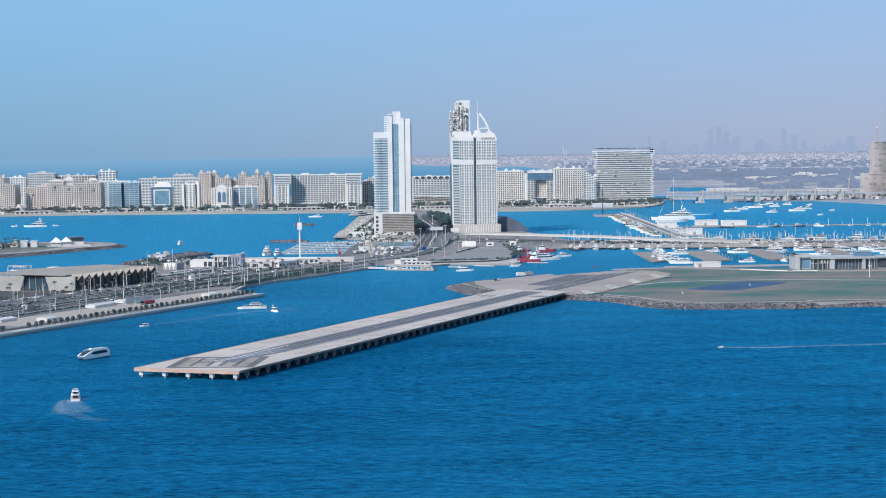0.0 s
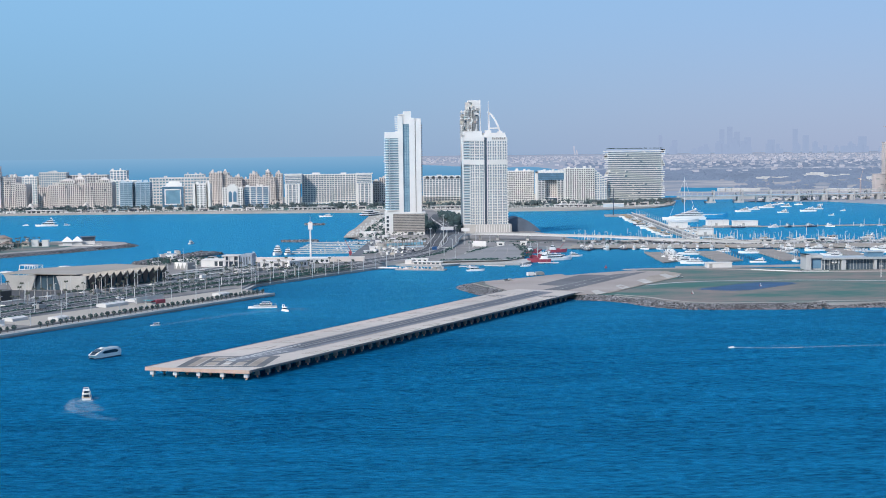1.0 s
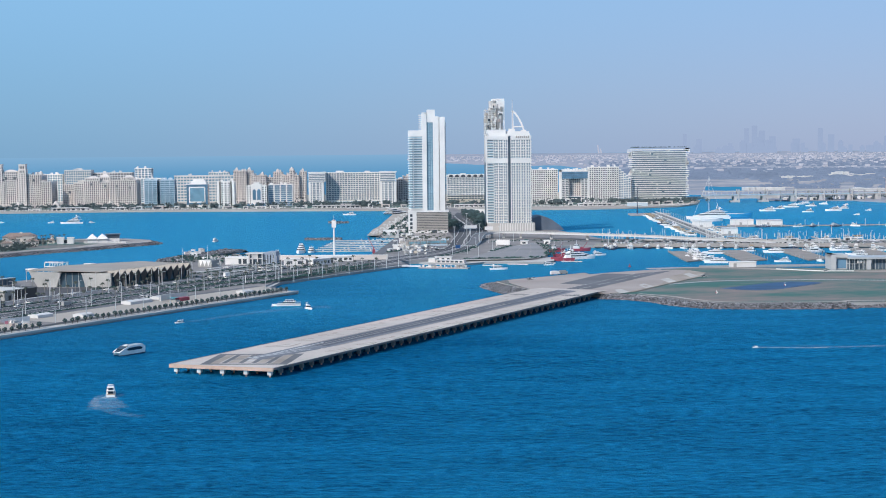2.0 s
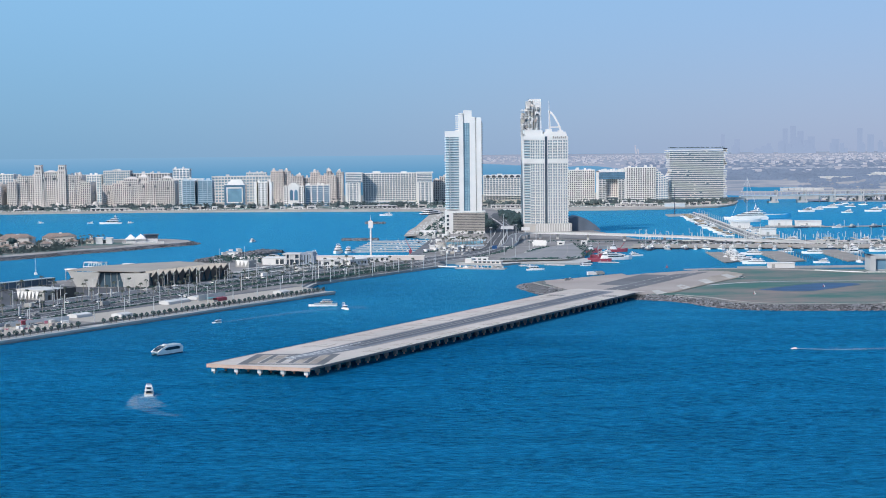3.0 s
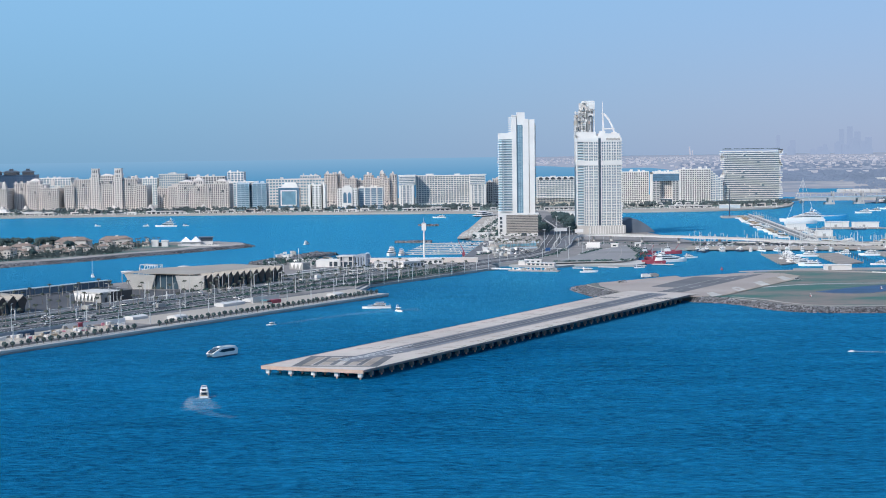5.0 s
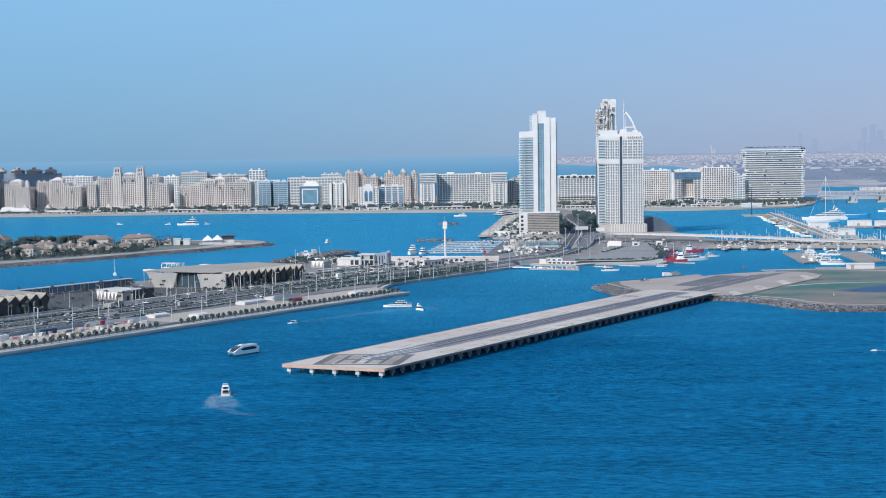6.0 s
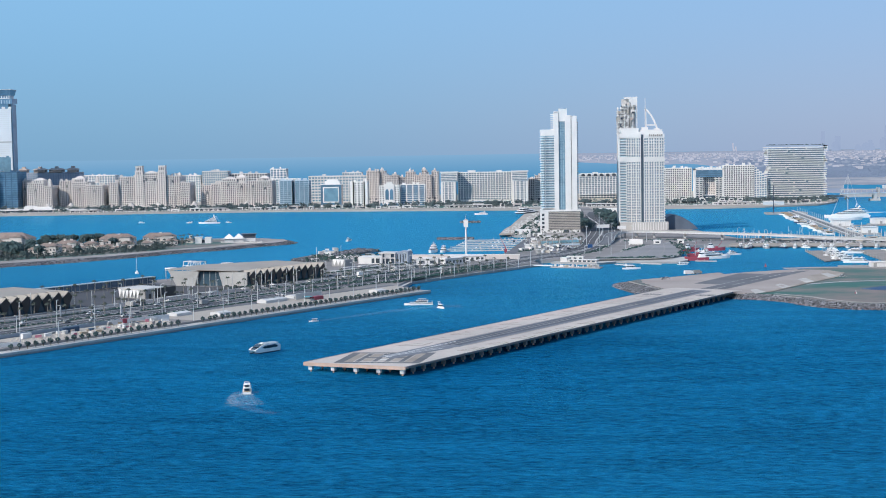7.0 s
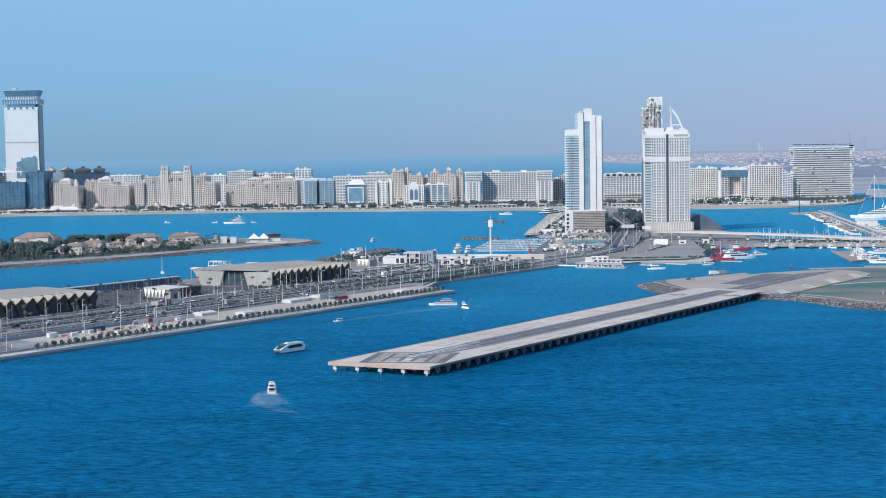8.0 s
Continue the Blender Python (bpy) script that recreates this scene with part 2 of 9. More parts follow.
RUNWAY = surface("worn_runway_asphalt", (0.185, 0.195, 0.22), 0.85, vary=0.3, scale=0.03, stretch=(1, 1, 1))
OLDASPHALT = surface("worn_asphalt", (0.15, 0.152, 0.162), 0.88, vary=0.3, scale=0.03)
PAVING = surface("pale_paving", (0.375, 0.337, 0.308), 0.85, vary=0.25, scale=0.02, fine=0.5)
ISLANDGROUND = surface("dusty_harbour_ground", (0.262, 0.242, 0.232), 0.9, vary=0.4, scale=0.03, fine=0.5)
PROMENADE = surface("pale_promenade_paving", (0.50, 0.475, 0.445), 0.85, vary=0.2, scale=0.05, fine=0.6)
LOTGREY = surface("grey_lot_asphalt", (0.27, 0.262, 0.262), 0.88, vary=0.25, scale=0.03)
SAND = surface("beach_sand", (0.42, 0.375, 0.325), 0.95, vary=0.2, scale=0.01, fine=0.3)
QUAY = surface("quay_concrete", (0.375, 0.35, 0.33), 0.85, vary=0.3, scale=0.04)
TERRA = surface("terracotta_edge", (0.56, 0.38, 0.29), 0.8, vary=0.2, scale=0.2)
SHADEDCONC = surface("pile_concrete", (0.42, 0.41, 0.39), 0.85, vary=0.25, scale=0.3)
ROCK = surface("grey_armour_rock", (0.16, 0.158, 0.166), 0.9, vary=0.5, scale=0.3, each=0.85, island=True)
AIRFIELD = surface("airfield_grass", (0.25, 0.187, 0.172), 0.95, scale=0.022, fine=0.18, dark=(0.045, 0.135, 0.115), stretch=(0.55, 1.0, 1), band=(0.56, 0.92))
# FARLAND also gets painted haze from veiled() further down
FARLAND = surface("far_scrub", (0.435, 0.405, 0.415), 0.95, scale=0.002, fine=0.02, dark=(0.22, 0.26, 0.30))
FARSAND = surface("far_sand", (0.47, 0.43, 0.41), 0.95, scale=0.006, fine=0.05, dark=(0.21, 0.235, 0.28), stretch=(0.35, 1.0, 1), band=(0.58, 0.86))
LEAF = surface("dark_foliage", (0.05, 0.088, 0.088), 0.8, vary=0.5, scale=0.3, each=0.3, island=True)
PALMBARK = surface("palm_trunk", (0.27, 0.245, 0.215), 0.9, vary=0.3, scale=0.5)
HEDGELEAF = surface("clipped_hedge", (0.03, 0.075, 0.065), 0.85, vary=0.5, scale=0.3, each=0.35, island=True)
PALMLEAF = surface("palm_frond", (0.075, 0.088, 0.07), 0.75, vary=0.4, scale=0.3)
BARK = surface("bark", (0.16, 0.12, 0.085), 0.9, vary=0.3, scale=0.5)
MARK = surface("white_paint_worn", (0.70, 0.69, 0.66), 0.8, vary=0.3, scale=0.1)
PATTERN = surface("dark_runway_paint", (0.15, 0.15, 0.155), 0.85, vary=0.3, scale=0.05)
TANPAINT = surface("tan_runway_paint", (0.39, 0.33, 0.275), 0.85, vary=0.4, scale=0.05)

# ---- distance: the far sheet rises gently beyond 3.5 km, so that the horizon stands where it should ----
RIM = 4950.0


def lift(r):
    if r <= 3500:
        return 0.0
    u = (r - 3500) / 1450
    return EYE * (1 - r / (r + 70000 * u ** 3))


def far(az, dist):
    """Place and scale of something that truly lies dist metres away."""
    if dist <= 3500:
        r, k = dist, 1.0
    else:
        a, b = 3500.0, RIM
        for _ in range(40):
            r = (a + b) / 2
            u = (r - 3500) / 1450
            a, b = (r, b) if r + 70000 * u ** 3 < dist else (a, r)
        k = r / dist
    return r * math.sin(radians(az)), r * math.cos(radians(az)), lift(r), k


def sheet(shape, az0, az1, near, d1, up=1.5, steps=24, rings=14):
    """A piece of far land between two bearings; near: its nearest distance, or a function of the bearing."""
    verts, faces = [], []
    for j in range(rings + 1):
        for i in range(steps + 1):
            a = az0 + (az1 - az0) * i / steps
            d0 = near(a) if callable(near) else near
            d = d0 * (d1 / d0) ** (j / rings)
            wob = 1 + 0.05 * noise.noise((a * 1.7, 0.5, 3.0)) if j == 0 else 1
            x, y, z, k = far(a, d * wob)
            verts.append((x, y, z + up))
    w = steps + 1
    for j in range(rings):
        faces += [(j * w + i, j * w + i + 1, (j + 1) * w + i + 1, (j + 1) * w + i) for i in range(steps)]
    # a skirt along the near shore
    n = len(verts)
    verts += [(verts[i][0], verts[i][1], verts[i][2] - up - 2) for i in range(w)]
    faces += [(n + i, n + i + 1, i + 1, i) for i in range(steps)]
    return shape.add(verts, faces)


N = 180


def annulus(radii, centre=False):
    verts = [(0, 0, 0)] if centre else []
    o = len(verts)
    verts += [(r * math.cos(2 * math.pi * i / N), r * math.sin(2 * math.pi * i / N), lift(r)) for r in radii for i in range(N)]
    faces = [(0, o + i, o + (i + 1) % N) for i in range(N)] if centre else []
    for j in range(len(radii) - 1):
        faces += [(o + j * N + i, o + (j + 1) * N + i, o + (j + 1) * N + (i + 1) % N, o + j * N + (i + 1) % N) for i in range(N)]
    return Shape().add(verts, faces)


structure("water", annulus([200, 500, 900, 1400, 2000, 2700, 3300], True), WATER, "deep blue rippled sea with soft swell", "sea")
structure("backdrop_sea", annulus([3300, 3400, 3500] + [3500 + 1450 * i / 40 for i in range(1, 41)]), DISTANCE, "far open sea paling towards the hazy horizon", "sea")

land = Shape()


def coast(a):
    """How far off the coast lies at a bearing: it recedes westwards."""
    if a > 7:
        return 9500 - 4300 * min(1.0, (a - 7) / 2.5)
    return 9500 if a > 5 else 9500 / max(0.17, 1 - (5 - a) / 10.5)


sheet(land, 1.0, 30, coast, 60000, 1.0, 140)
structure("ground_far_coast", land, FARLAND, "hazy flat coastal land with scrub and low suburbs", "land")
strand = Shape()
sheet(strand, 9.0, 30, 3800, 5230, 1.2)
sheet(strand, 8.6, 12.7, 3330, 3900, 1.2)
sheet(strand, 14.7, 30, 3480, 4600, 1.3)
sheet(strand, 14.2, 30, 3180, 3490, 1.2)
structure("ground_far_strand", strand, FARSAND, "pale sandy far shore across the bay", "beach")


def ground(name, poly, z, top, label, category, wall=None, batter=0.0):
    s = Shape()
    s.prism(poly, -4, z)
    ob = structure(name, s, top, label, category)
    if wall:
        ob.data.materials.append(wall)
        for p in ob.data.polygons:
            if abs(p.normal.z) < 0.5:
                p.material_index = 1
    return ob


# ---- the large grounds ----
ground("ground_bay_flat", [(640, 3060), (700, 2990), (770, 3010), (800, 3090), (830, 3200), (720, 3330), (560, 3260)], 1.5, FARLAND, "low scrubby flat behind the bridge", "land")
ground("ground_bay_strand", [(702, 2660), (716, 2616), (745, 2598), (850, 2572), (888, 2440), (905, 2345), (1500, 2250), (1700, 3600), (900, 3560), (790, 3000), (730, 2800)], 1.5, FARSAND, "sandy shore under the far bridge", "beach")
ground("ground_palm_trunk", [(-1400, 2392), (-916, 2396), (-436, 2424), (-144, 2380), (60, 2345), (240, 2322), (330, 2318), (400, 2334), (496, 2388), (545, 2484), (585, 2640),
                             (600, 2800), (560, 3250), (-200, 3250), (-1500, 3250)], 2.2, SAND, "flat sandy land behind the beach with gardens", "beach")
ISLAND = [(-477.2, 354.5), (-263.5, 667.8), (-65.5, 981.8), (-66, 984), (-84, 1000), (-78, 1049.4), (18.9, 1202), (10, 1224), (40, 1234), (66, 1228), (127, 1238), (143, 1262), (149, 1300), (154, 1350), (164, 1392), (182, 1400),
          (205, 1402), (520, 1352), (860, 1280), (880, 1370), (540, 1430), (230, 1500), (215, 1600), (200, 1700), (150, 1760), (130, 2000), (120, 2365), (40, 2368), (19, 2188), (-2, 1800), (-10, 1690), (-1, 1607), (14, 1599), (3, 1380),
          (-10, 1327), (-12, 1292), (-100, 1284), (-152, 1326), (-148, 1372), (-136, 1396), (-142, 1402), (-160, 1385), (-180, 1340), (-196, 1290), (-174, 1236), (-187, 1189), (-290, 1045), (-478, 746), (-640, 480)]
ground("ground_harbour", ISLAND, 3.0, ISLANDGROUND, "paved harbour island and peninsula with stone quays", "quay", QUAY)
ground("ground_airfield", [(80, 1018), (84, 1000), (96, 958), (120, 936), (143, 924), (160, 913), (176, 892), (184, 873), (208, 854), (275, 847), (321, 850), (700, 800), (760, 1000), (640, 1060), (343, 1094), (300, 1111), (272, 1117), (244, 1118), (216, 1104), (172, 1081), (152, 1066), (151, 1082), (112, 1047), (86, 1028)],
       3.0, AIRFIELD, "airfield of patchy green and brown grass", "grass", QUAY)
ground("ground_villa_spit", [(-900, 925), (-483, 1236), (-383, 1340), (-340, 1410), (-304, 1450), (-275, 1500), (-256, 1522), (-246, 1545), (-254, 1576), (-284, 1604), (-322, 1614), (-360, 1602), (-415, 1576), (-460, 1557), (-500, 1540), (-563, 1512), (-700, 1440), (-1000, 1300)],
       3.0, PAVING, "low island of villas behind a rock shore", "island", QUAY)



# ---- buildings ----
PALEPANEL2 = surface("pale_blue_panel", (0.50, 0.58, 0.64), 0.4, vary=0.1)

def volume(parent, x0, x1, y0, y1, z0, z1, floors, bays, side_bays, wall=WHITE, glass=WINDOW, slab=0.32, pier_w=0.3, deep=0.6, parapet=1.2, balcony=0.0, ends=0.0, core=False):
    """A block of storeys: a wall of bands and piers, with a glazed row behind each storey. ends: blank width at both corners."""
    h = (z1 - z0) / floors
    rowm = Shape().box(x0 + deep, x1 - deep, y0 + deep, y1 - deep, 0.02, h - 0.02).mesh("glazing", glass)
    band = h * slab
    known, verts, faces = {}, [], []

    def vert(*p):
        key = tuple(round(c, 3) for c in p)
        if key not in known:
            known[key] = len(verts)
            verts.append(key)
        return known[key]

    def cuts(p, q, n, solid, end):
        step = (q - p) / n
        out = [p]
        for i in range(n):
            out += [p + i * step + (step * solid / 2 if i else max(end, step * solid / 2)), p + (i + 1) * step - (step * solid / 2 if i < n - 1 else max(end, step * solid / 2))]
        return out + [q]
    zs = [z0]
    for i in range(floors):
        zs += [z0 + i * h + band / 2, z0 + (i + 1) * h - band / 2]
    zs.append(z1 + parapet)
    sides = [((x0, y0), (1, 0), cuts(0, x1 - x0, bays, pier_w, ends)), ((x1, y0), (0, 1), cuts(0, y1 - y0, side_bays, pier_w, 0)),
             ((x1, y1), (-1, 0), cuts(0, x1 - x0, bays, pier_w, ends)), ((x0, y1), (0, -1), cuts(0, y1 - y0, side_bays, pier_w, 0))]
    for (ox, oy), (dx, dy), us in sides:
        nx, ny = -dy, dx          # inwards

        def at(u, z, d=0.0):
            return vert(ox + dx * u + nx * d, oy + dy * u + ny * d, z)
        for j in range(len(zs) - 1):
            for i in range(len(us) - 1):
                a, b, c, e = us[i], us[i + 1], zs[j], zs[j + 1]
                if i % 2 and j % 2:
                    d = deep + 0.1
                    faces.append((at(a, c), at(b, c), at(b, c, d), at(a, c, d)))
                    faces.append((at(b, c), at(b, e), at(b, e, d), at(b, c, d)))
                    faces.append((at(b, e), at(a, e), at(a, e, d), at(b, e, d)))
                    faces.append((at(a, e), at(a, c), at(a, c, d), at(a, e, d)))
                else:
                    faces.append((at(a, c), at(b, c), at(b, e), at(a, e)))
    top = z1 + max(0.0, parapet - 0.9)
    w = Shape().add(verts, faces)
    wall_ob = part("wall", w, wall, parent)
    part("roof", Shape().box(x0 + 0.02, x1 - 0.02, y0 + 0.02, y1 - 0.02, top - 0.5, top), wall, parent)
    if core:
        part("glazing", Shape().box(x0 + deep, x1 - deep, y0 + deep, y1 - deep, z0 + 0.02, z1 - 0.02), glass, wall_ob)
    for i in range(0 if core else floors):
        part("glazing", rowm, parent=wall_ob, at=(0, 0, z0 + i * h))
    if balcony:
        bm_ = Shape().box(x0 - balcony, x1 + balcony, y0 - balcony, y1, -0.2, 0.5).mesh("balcony", wall)
        for i in range(1, floors + 1):
            part("balcony", bm_, parent=wall_ob, at=(0, 0, z0 + i * h))


def roof_plant(parent, x0, x1, y0, y1, z, rng, n=4, material=WHITE):
    for _ in range(n):
        cx, cy = rng.uniform(x0, x1), rng.uniform(y0, y1)
        a, b, c = rng.uniform(2, 6), rng.uniform(2, 5), rng.uniform(1.5, 4)
        part("roof_plant", Shape().box(cx - a / 2, cx + a / 2, cy - b / 2, cy + b / 2, z - 0.5, z + c), material, parent)


def block(name, label, x0, x1, y0, depth, top, floors, bays, wall, glass, base=2.2, **more):
    more.setdefault("core", True)
    cx = (x0 + x1) / 2
    t = thing(name, label, "building", cx, y0, base)
    hw = (x1 - x0) / 2
    volume(t, -hw, hw, 0, depth, 0, top - base - more.get("parapet", 1.2), floors, bays, max(2, int(depth / 6)), wall, glass, **more)
    roof_plant(t, -hw * 0.8, hw * 0.8, depth * 0.2, depth * 0.8, top - base, random.Random(int(x0 * 7)), 4, wall)
    return t


# balcony tower
def balcony_tower():
    t = thing("balcony_tower", "white slender tower with curved balconies and blue glass strip", "tower", 30, 1641, 3.0)
    s = Shape().box(-1, 8, 0, 30, 0, 25).box(8, 44, 0.6, 30, 0, 3).box(8, 44, 1.5, 29, 3, 24).box(-1, 45, -0.4, 30.4, 24, 26)
    part("podium", s, WHITE, t)
    part("podium_recess", Shape().box(8.1, 43.9, 1.2, 1.6, 3, 24), WINDOW, t)
    for i in range(11):
        part("louvre", Shape().box(8, 44, 0.3, 1.6, 3.3 + i * 1.88, 4.6 + i * 1.88), LOUVRE, t)
    part("podium_entrance", Shape().box(25, 31, -0.6, 1.0, 0, 3.4), WINDOW, t)
    for i in range(4):
        part("podium_window", Shape().box(0.6, 3.4, -0.15, 0.1, 5 + i * 4.6, 8 + i * 4.6), WINDOW, t)
    # lower wing of balconies: each a slab with a clear blue rail, before set-back panes
    part("wing_wall", Shape().box(1, 16, 3.4, 26, 26, 113).box(-0.3, 17, 1, 26, 110, 117).box(4.6, 5.4, 1.6, 3.4, 26, 111), WHITE, t)
    edge = [(-1.0, 3), (0.4, 0.6), (3.4, -0.6), (9, 0.5), (15.4, 0.0)]
    slab = Shape().prism(edge + [(15.4, 4), (-1.0, 6)], 0, 0.5).mesh("balcony", WHITE)
    rail = Shape().prism([(x + 0.12, y + 0.12) for x, y in edge] + [(x + 0.2, y + 0.26) for x, y in reversed(edge)], 0.5, 1.5).mesh("rail_glass", RAILGLASS)
    pane = Shape().box(0.4, 15.3, 2.6, 3.4, 0.55, 2.8).mesh("glazing", SKYGLASS)
    for i in range(29):
        b = part("balcony", slab, parent=t, at=(0, 0, 28 + i * 2.85))
        part("rail_glass", rail, parent=b)
        part("glazing", pane, parent=b)
    for i in range(8):
        z = 117 + i * 2.4
        part("upper_balcony", Shape().prism([(11.5, 3), (15.6, 1.2), (15.6, 6), (11.5, 7)], z, z + 0.9), WHITE, t)
    part("fin", Shape().box(15.2, 20.4, 0, 27, 26, 136), WHITE, t)
    part("glass_strip", Shape().box(20.2, 28, 1.4, 26, 26, 127), SKYGLASS, t)
    for i in range(34):
        part("mullion", Shape().box(20.4, 28, 1.2, 1.45, 27.5 + i * 2.9, 27.9 + i * 2.9), GLASS, t)
    for x in (22.9, 25.4):
        part("mullion", Shape().box(x, x + 0.3, 1.1, 1.45, 26, 127), RAILGLASS, t)
    part("column", Shape().box(27.6, 34.2, 0.2, 27, 26, 132.8), WHITE, t)
    part("column", Shape().box(35, 41, 0.5, 27, 26, 132.2), WHITE, t)
    part("groove", Shape().box(34, 35.2, 1.6, 26, 26, 129), LOUVRE, t)
    part("crown", Shape().box(21, 30, 0.8, 16, 126, 140.4).box(15.2, 20.4, 0, 12, 135.5, 137.3), WHITE, t)
    part("side_glazing", Shape().box(41, 41.4, 3, 24, 26, 128), WINDOW, t)
    for i in range(33):
        part("rear_balcony", Shape().box(41, 42.7, 3, 24, 28 + i * 3.0, 29.2 + i * 3.0), GREYWALL, t)


balcony_tower()


def hotel_tower():
    t = thing("hotel_tower", "white hotel tower with gridded windows and a dark glass seam", "tower", 121, 1668, 3.0)
    # left half, seam, right half; a pale rail crosses the windows of each storey
    for x0, x1, bays in ((7.5, 24.4, 6), (27.4, 51, 8)):
        volume(t, x0, x1, 0, 26, 9, 79, 23, bays, 6, WHITE, HOTELGLASS, slab=0.28, pier_w=0.26, deep=0.9, parapet=0)
        volume(t, x0, x1, 0, 26, 84, 106, 7, bays, 6, WHITE, HOTELGLASS, slab=0.28, pier_w=0.26, deep=0.9, parapet=0)
        rail = Shape().box(x0 + 0.3, x1 - 0.3, 0.1, 0.3, 0.85, 1.3).mesh("rail", RAILGLASS)
        for z0, z1, n in ((9, 79, 23), (84, 106, 7)):
            for i in range(n):
                part("rail", rail, parent=t, at=(0, 0, z0 + i * (z1 - z0) / n))
        # broader piers part the bays in pairs
        for k in range(2, bays, 2):
            x = x0 + (x1 - x0) * k / bays
            part("pier", Shape().box(x - 0.75, x + 0.75, -0.25, 0.2, 9, 79).box(x - 0.75, x + 0.75, -0.25, 0.2, 84, 106), WHITE, t)
    part("seam", Shape().box(24.4, 27.4, 1.0, 25, 9, 110), SEAMGLASS, t)
    part("band", Shape().box(-0.4, 24.4, -0.3, 26.3, 79, 84).box(27.4, 51.3, -0.3, 26.3, 79, 84), WHITE, t)
    part("crown", Shape().box(-0.4, 24.4, -0.3, 26.3, 106, 110.5).box(27.4, 51.3, -0.3, 26.3, 106, 110.5).box(2, 50, 1, 25, 110.5, 113).box(0.5, 22, 1.5, 20, 113, 117.5)
         .box(24, 49, 1.5, 20, 112, 115.5).box(26, 33, 4, 12, 115, 118.5).box(5, 7, 1.2, 3, 117.5, 119.2).box(14, 15, 1.2, 3, 117.5, 119.6).box(40, 46, 4, 9, 115.5, 117), WHITE, t)
    for i in range(7):
        part("sign_bar", Shape().box(33.5 + i * 2.3, 35.2 + i * 2.3, -0.6, -0.25, 107.6, 110.2 - 0.5 * (i % 2)), LOUVRE, t, "dull brown sign letters as bars")
    part("flank", Shape().box(0, 7.6, 3, 25, 0, 110), WHITE, t)
    slab = Shape().prism([(0, 3.2), (0.3, 1.6), (7.6, -0.2), (7.6, 3.2)], 0, 0.55).mesh("balcony", WHITE)
    rail = Shape().prism([(0.4, 1.8), (7.5, 0.0), (7.5, 0.15), (0.4, 1.95)], 0.55, 1.5).mesh("balcony_rail", RAILGLASS)
    pane = Shape().prism([(0.6, 3.1), (0.7, 2.7), (7.4, 1.9), (7.4, 3.1)], 0.6, 2.4).mesh("balcony_window", HOTELGLASS)
    side = Shape().box(51.0, 52.1, 0.6, 24, 0, 0.9).mesh("side_balcony", WHITE)
    for i in range(31):
        b = part("balcony", slab, parent=t, at=(0, 0, 9.5 + i * 3.12))
        part("balcony_rail", rail, parent=b)
        part("balcony_window", pane, parent=b)
        part("side_balcony", side, parent=t, at=(0, 0, 9.5 + i * 3.12))
    part("corner_post", Shape().box(-0.2, 0.6, 1.2, 3, 0, 107), WHITE, t)
    part("base", Shape().box(0, 24, 0.5, 26, 0, 9).box(13, 55, -4, 26, 0, 9.3), BASESTONE, t)
    for i in range(14):
        part("rib", Shape().box(14 + i * 2.9, 15.1 + i * 2.9, -4.6, -4.0, 0.2, 9.0), WHITE, t)


hotel_tower()


def unfinished_tower():
    t = thing("unfinished_tower", "bare concrete tower core under construction", "tower", 121, 1705, 3.0)
    part("core", Shape().box(6, 22, 3, 15, 0, 152).box(0.5, 6, 2, 15, 0, 138), BARE, t)
    rng = random.Random(41)
    for i in range(26):
        x, z = rng.uniform(-0.6, 19), rng.uniform(112, 146)
        part("site_panel", Shape().box(x, x + rng.uniform(0.8, 3.4), rng.uniform(-1.0, 0.2), 3, z, z + rng.uniform(1, 4)), rng.choice([WHITE, GREYWALL, BEIGE, BROWN, WINDOW]), t)
    for i in range(12):
        part("slab", Shape().box(0, 13, 0, 16, 112 + i * 2.6, 112.7 + i * 2.6), WHITE, t)
    for x in (0.4, 4, 8, 12.4, 18, 22.6):
        part("column", Shape().box(x, x + 1.0, 0.3, 1.3, 110, 143 if x < 13 else 154), WHITE, t)
    for i in range(8):
        part("scaffold_deck", Shape().box(-1.2, 13.4, -1.0, 0.2, 110 + i * 4.2, 110.25 + i * 4.2), PALEGREY, t)
    for x in (2.2, 9.4, 15.0):
        part("dark_slot", Shape().box(x, x + 1.3, -0.2, 3.4, 112, 136 if x < 13 else 148), GREYWALL, t)
    for x, z in ((-1, 128), (13.5, 146), (22.5, 141), (8, 147), (11, 150)):
        part("scaffold_pole", Shape().tube((x, -0.8, z - 12), (x, -0.8, z + 3), 0.18, 0.18, 4), GREYWALL, t)
    part("formwork", Shape().box(-1.0, 3.2, -0.6, 2, 126, 131).box(12, 14, -0.6, 4, 134, 139), BEIGE, t)
    part("top_frame", Shape().box(6, 23.6, 0.2, 16, 143, 145).box(9, 23.6, 0.2, 16, 152, 154.5).box(14, 23.6, 0, 15, 145, 153), WHITE, t)


unfinished_tower()


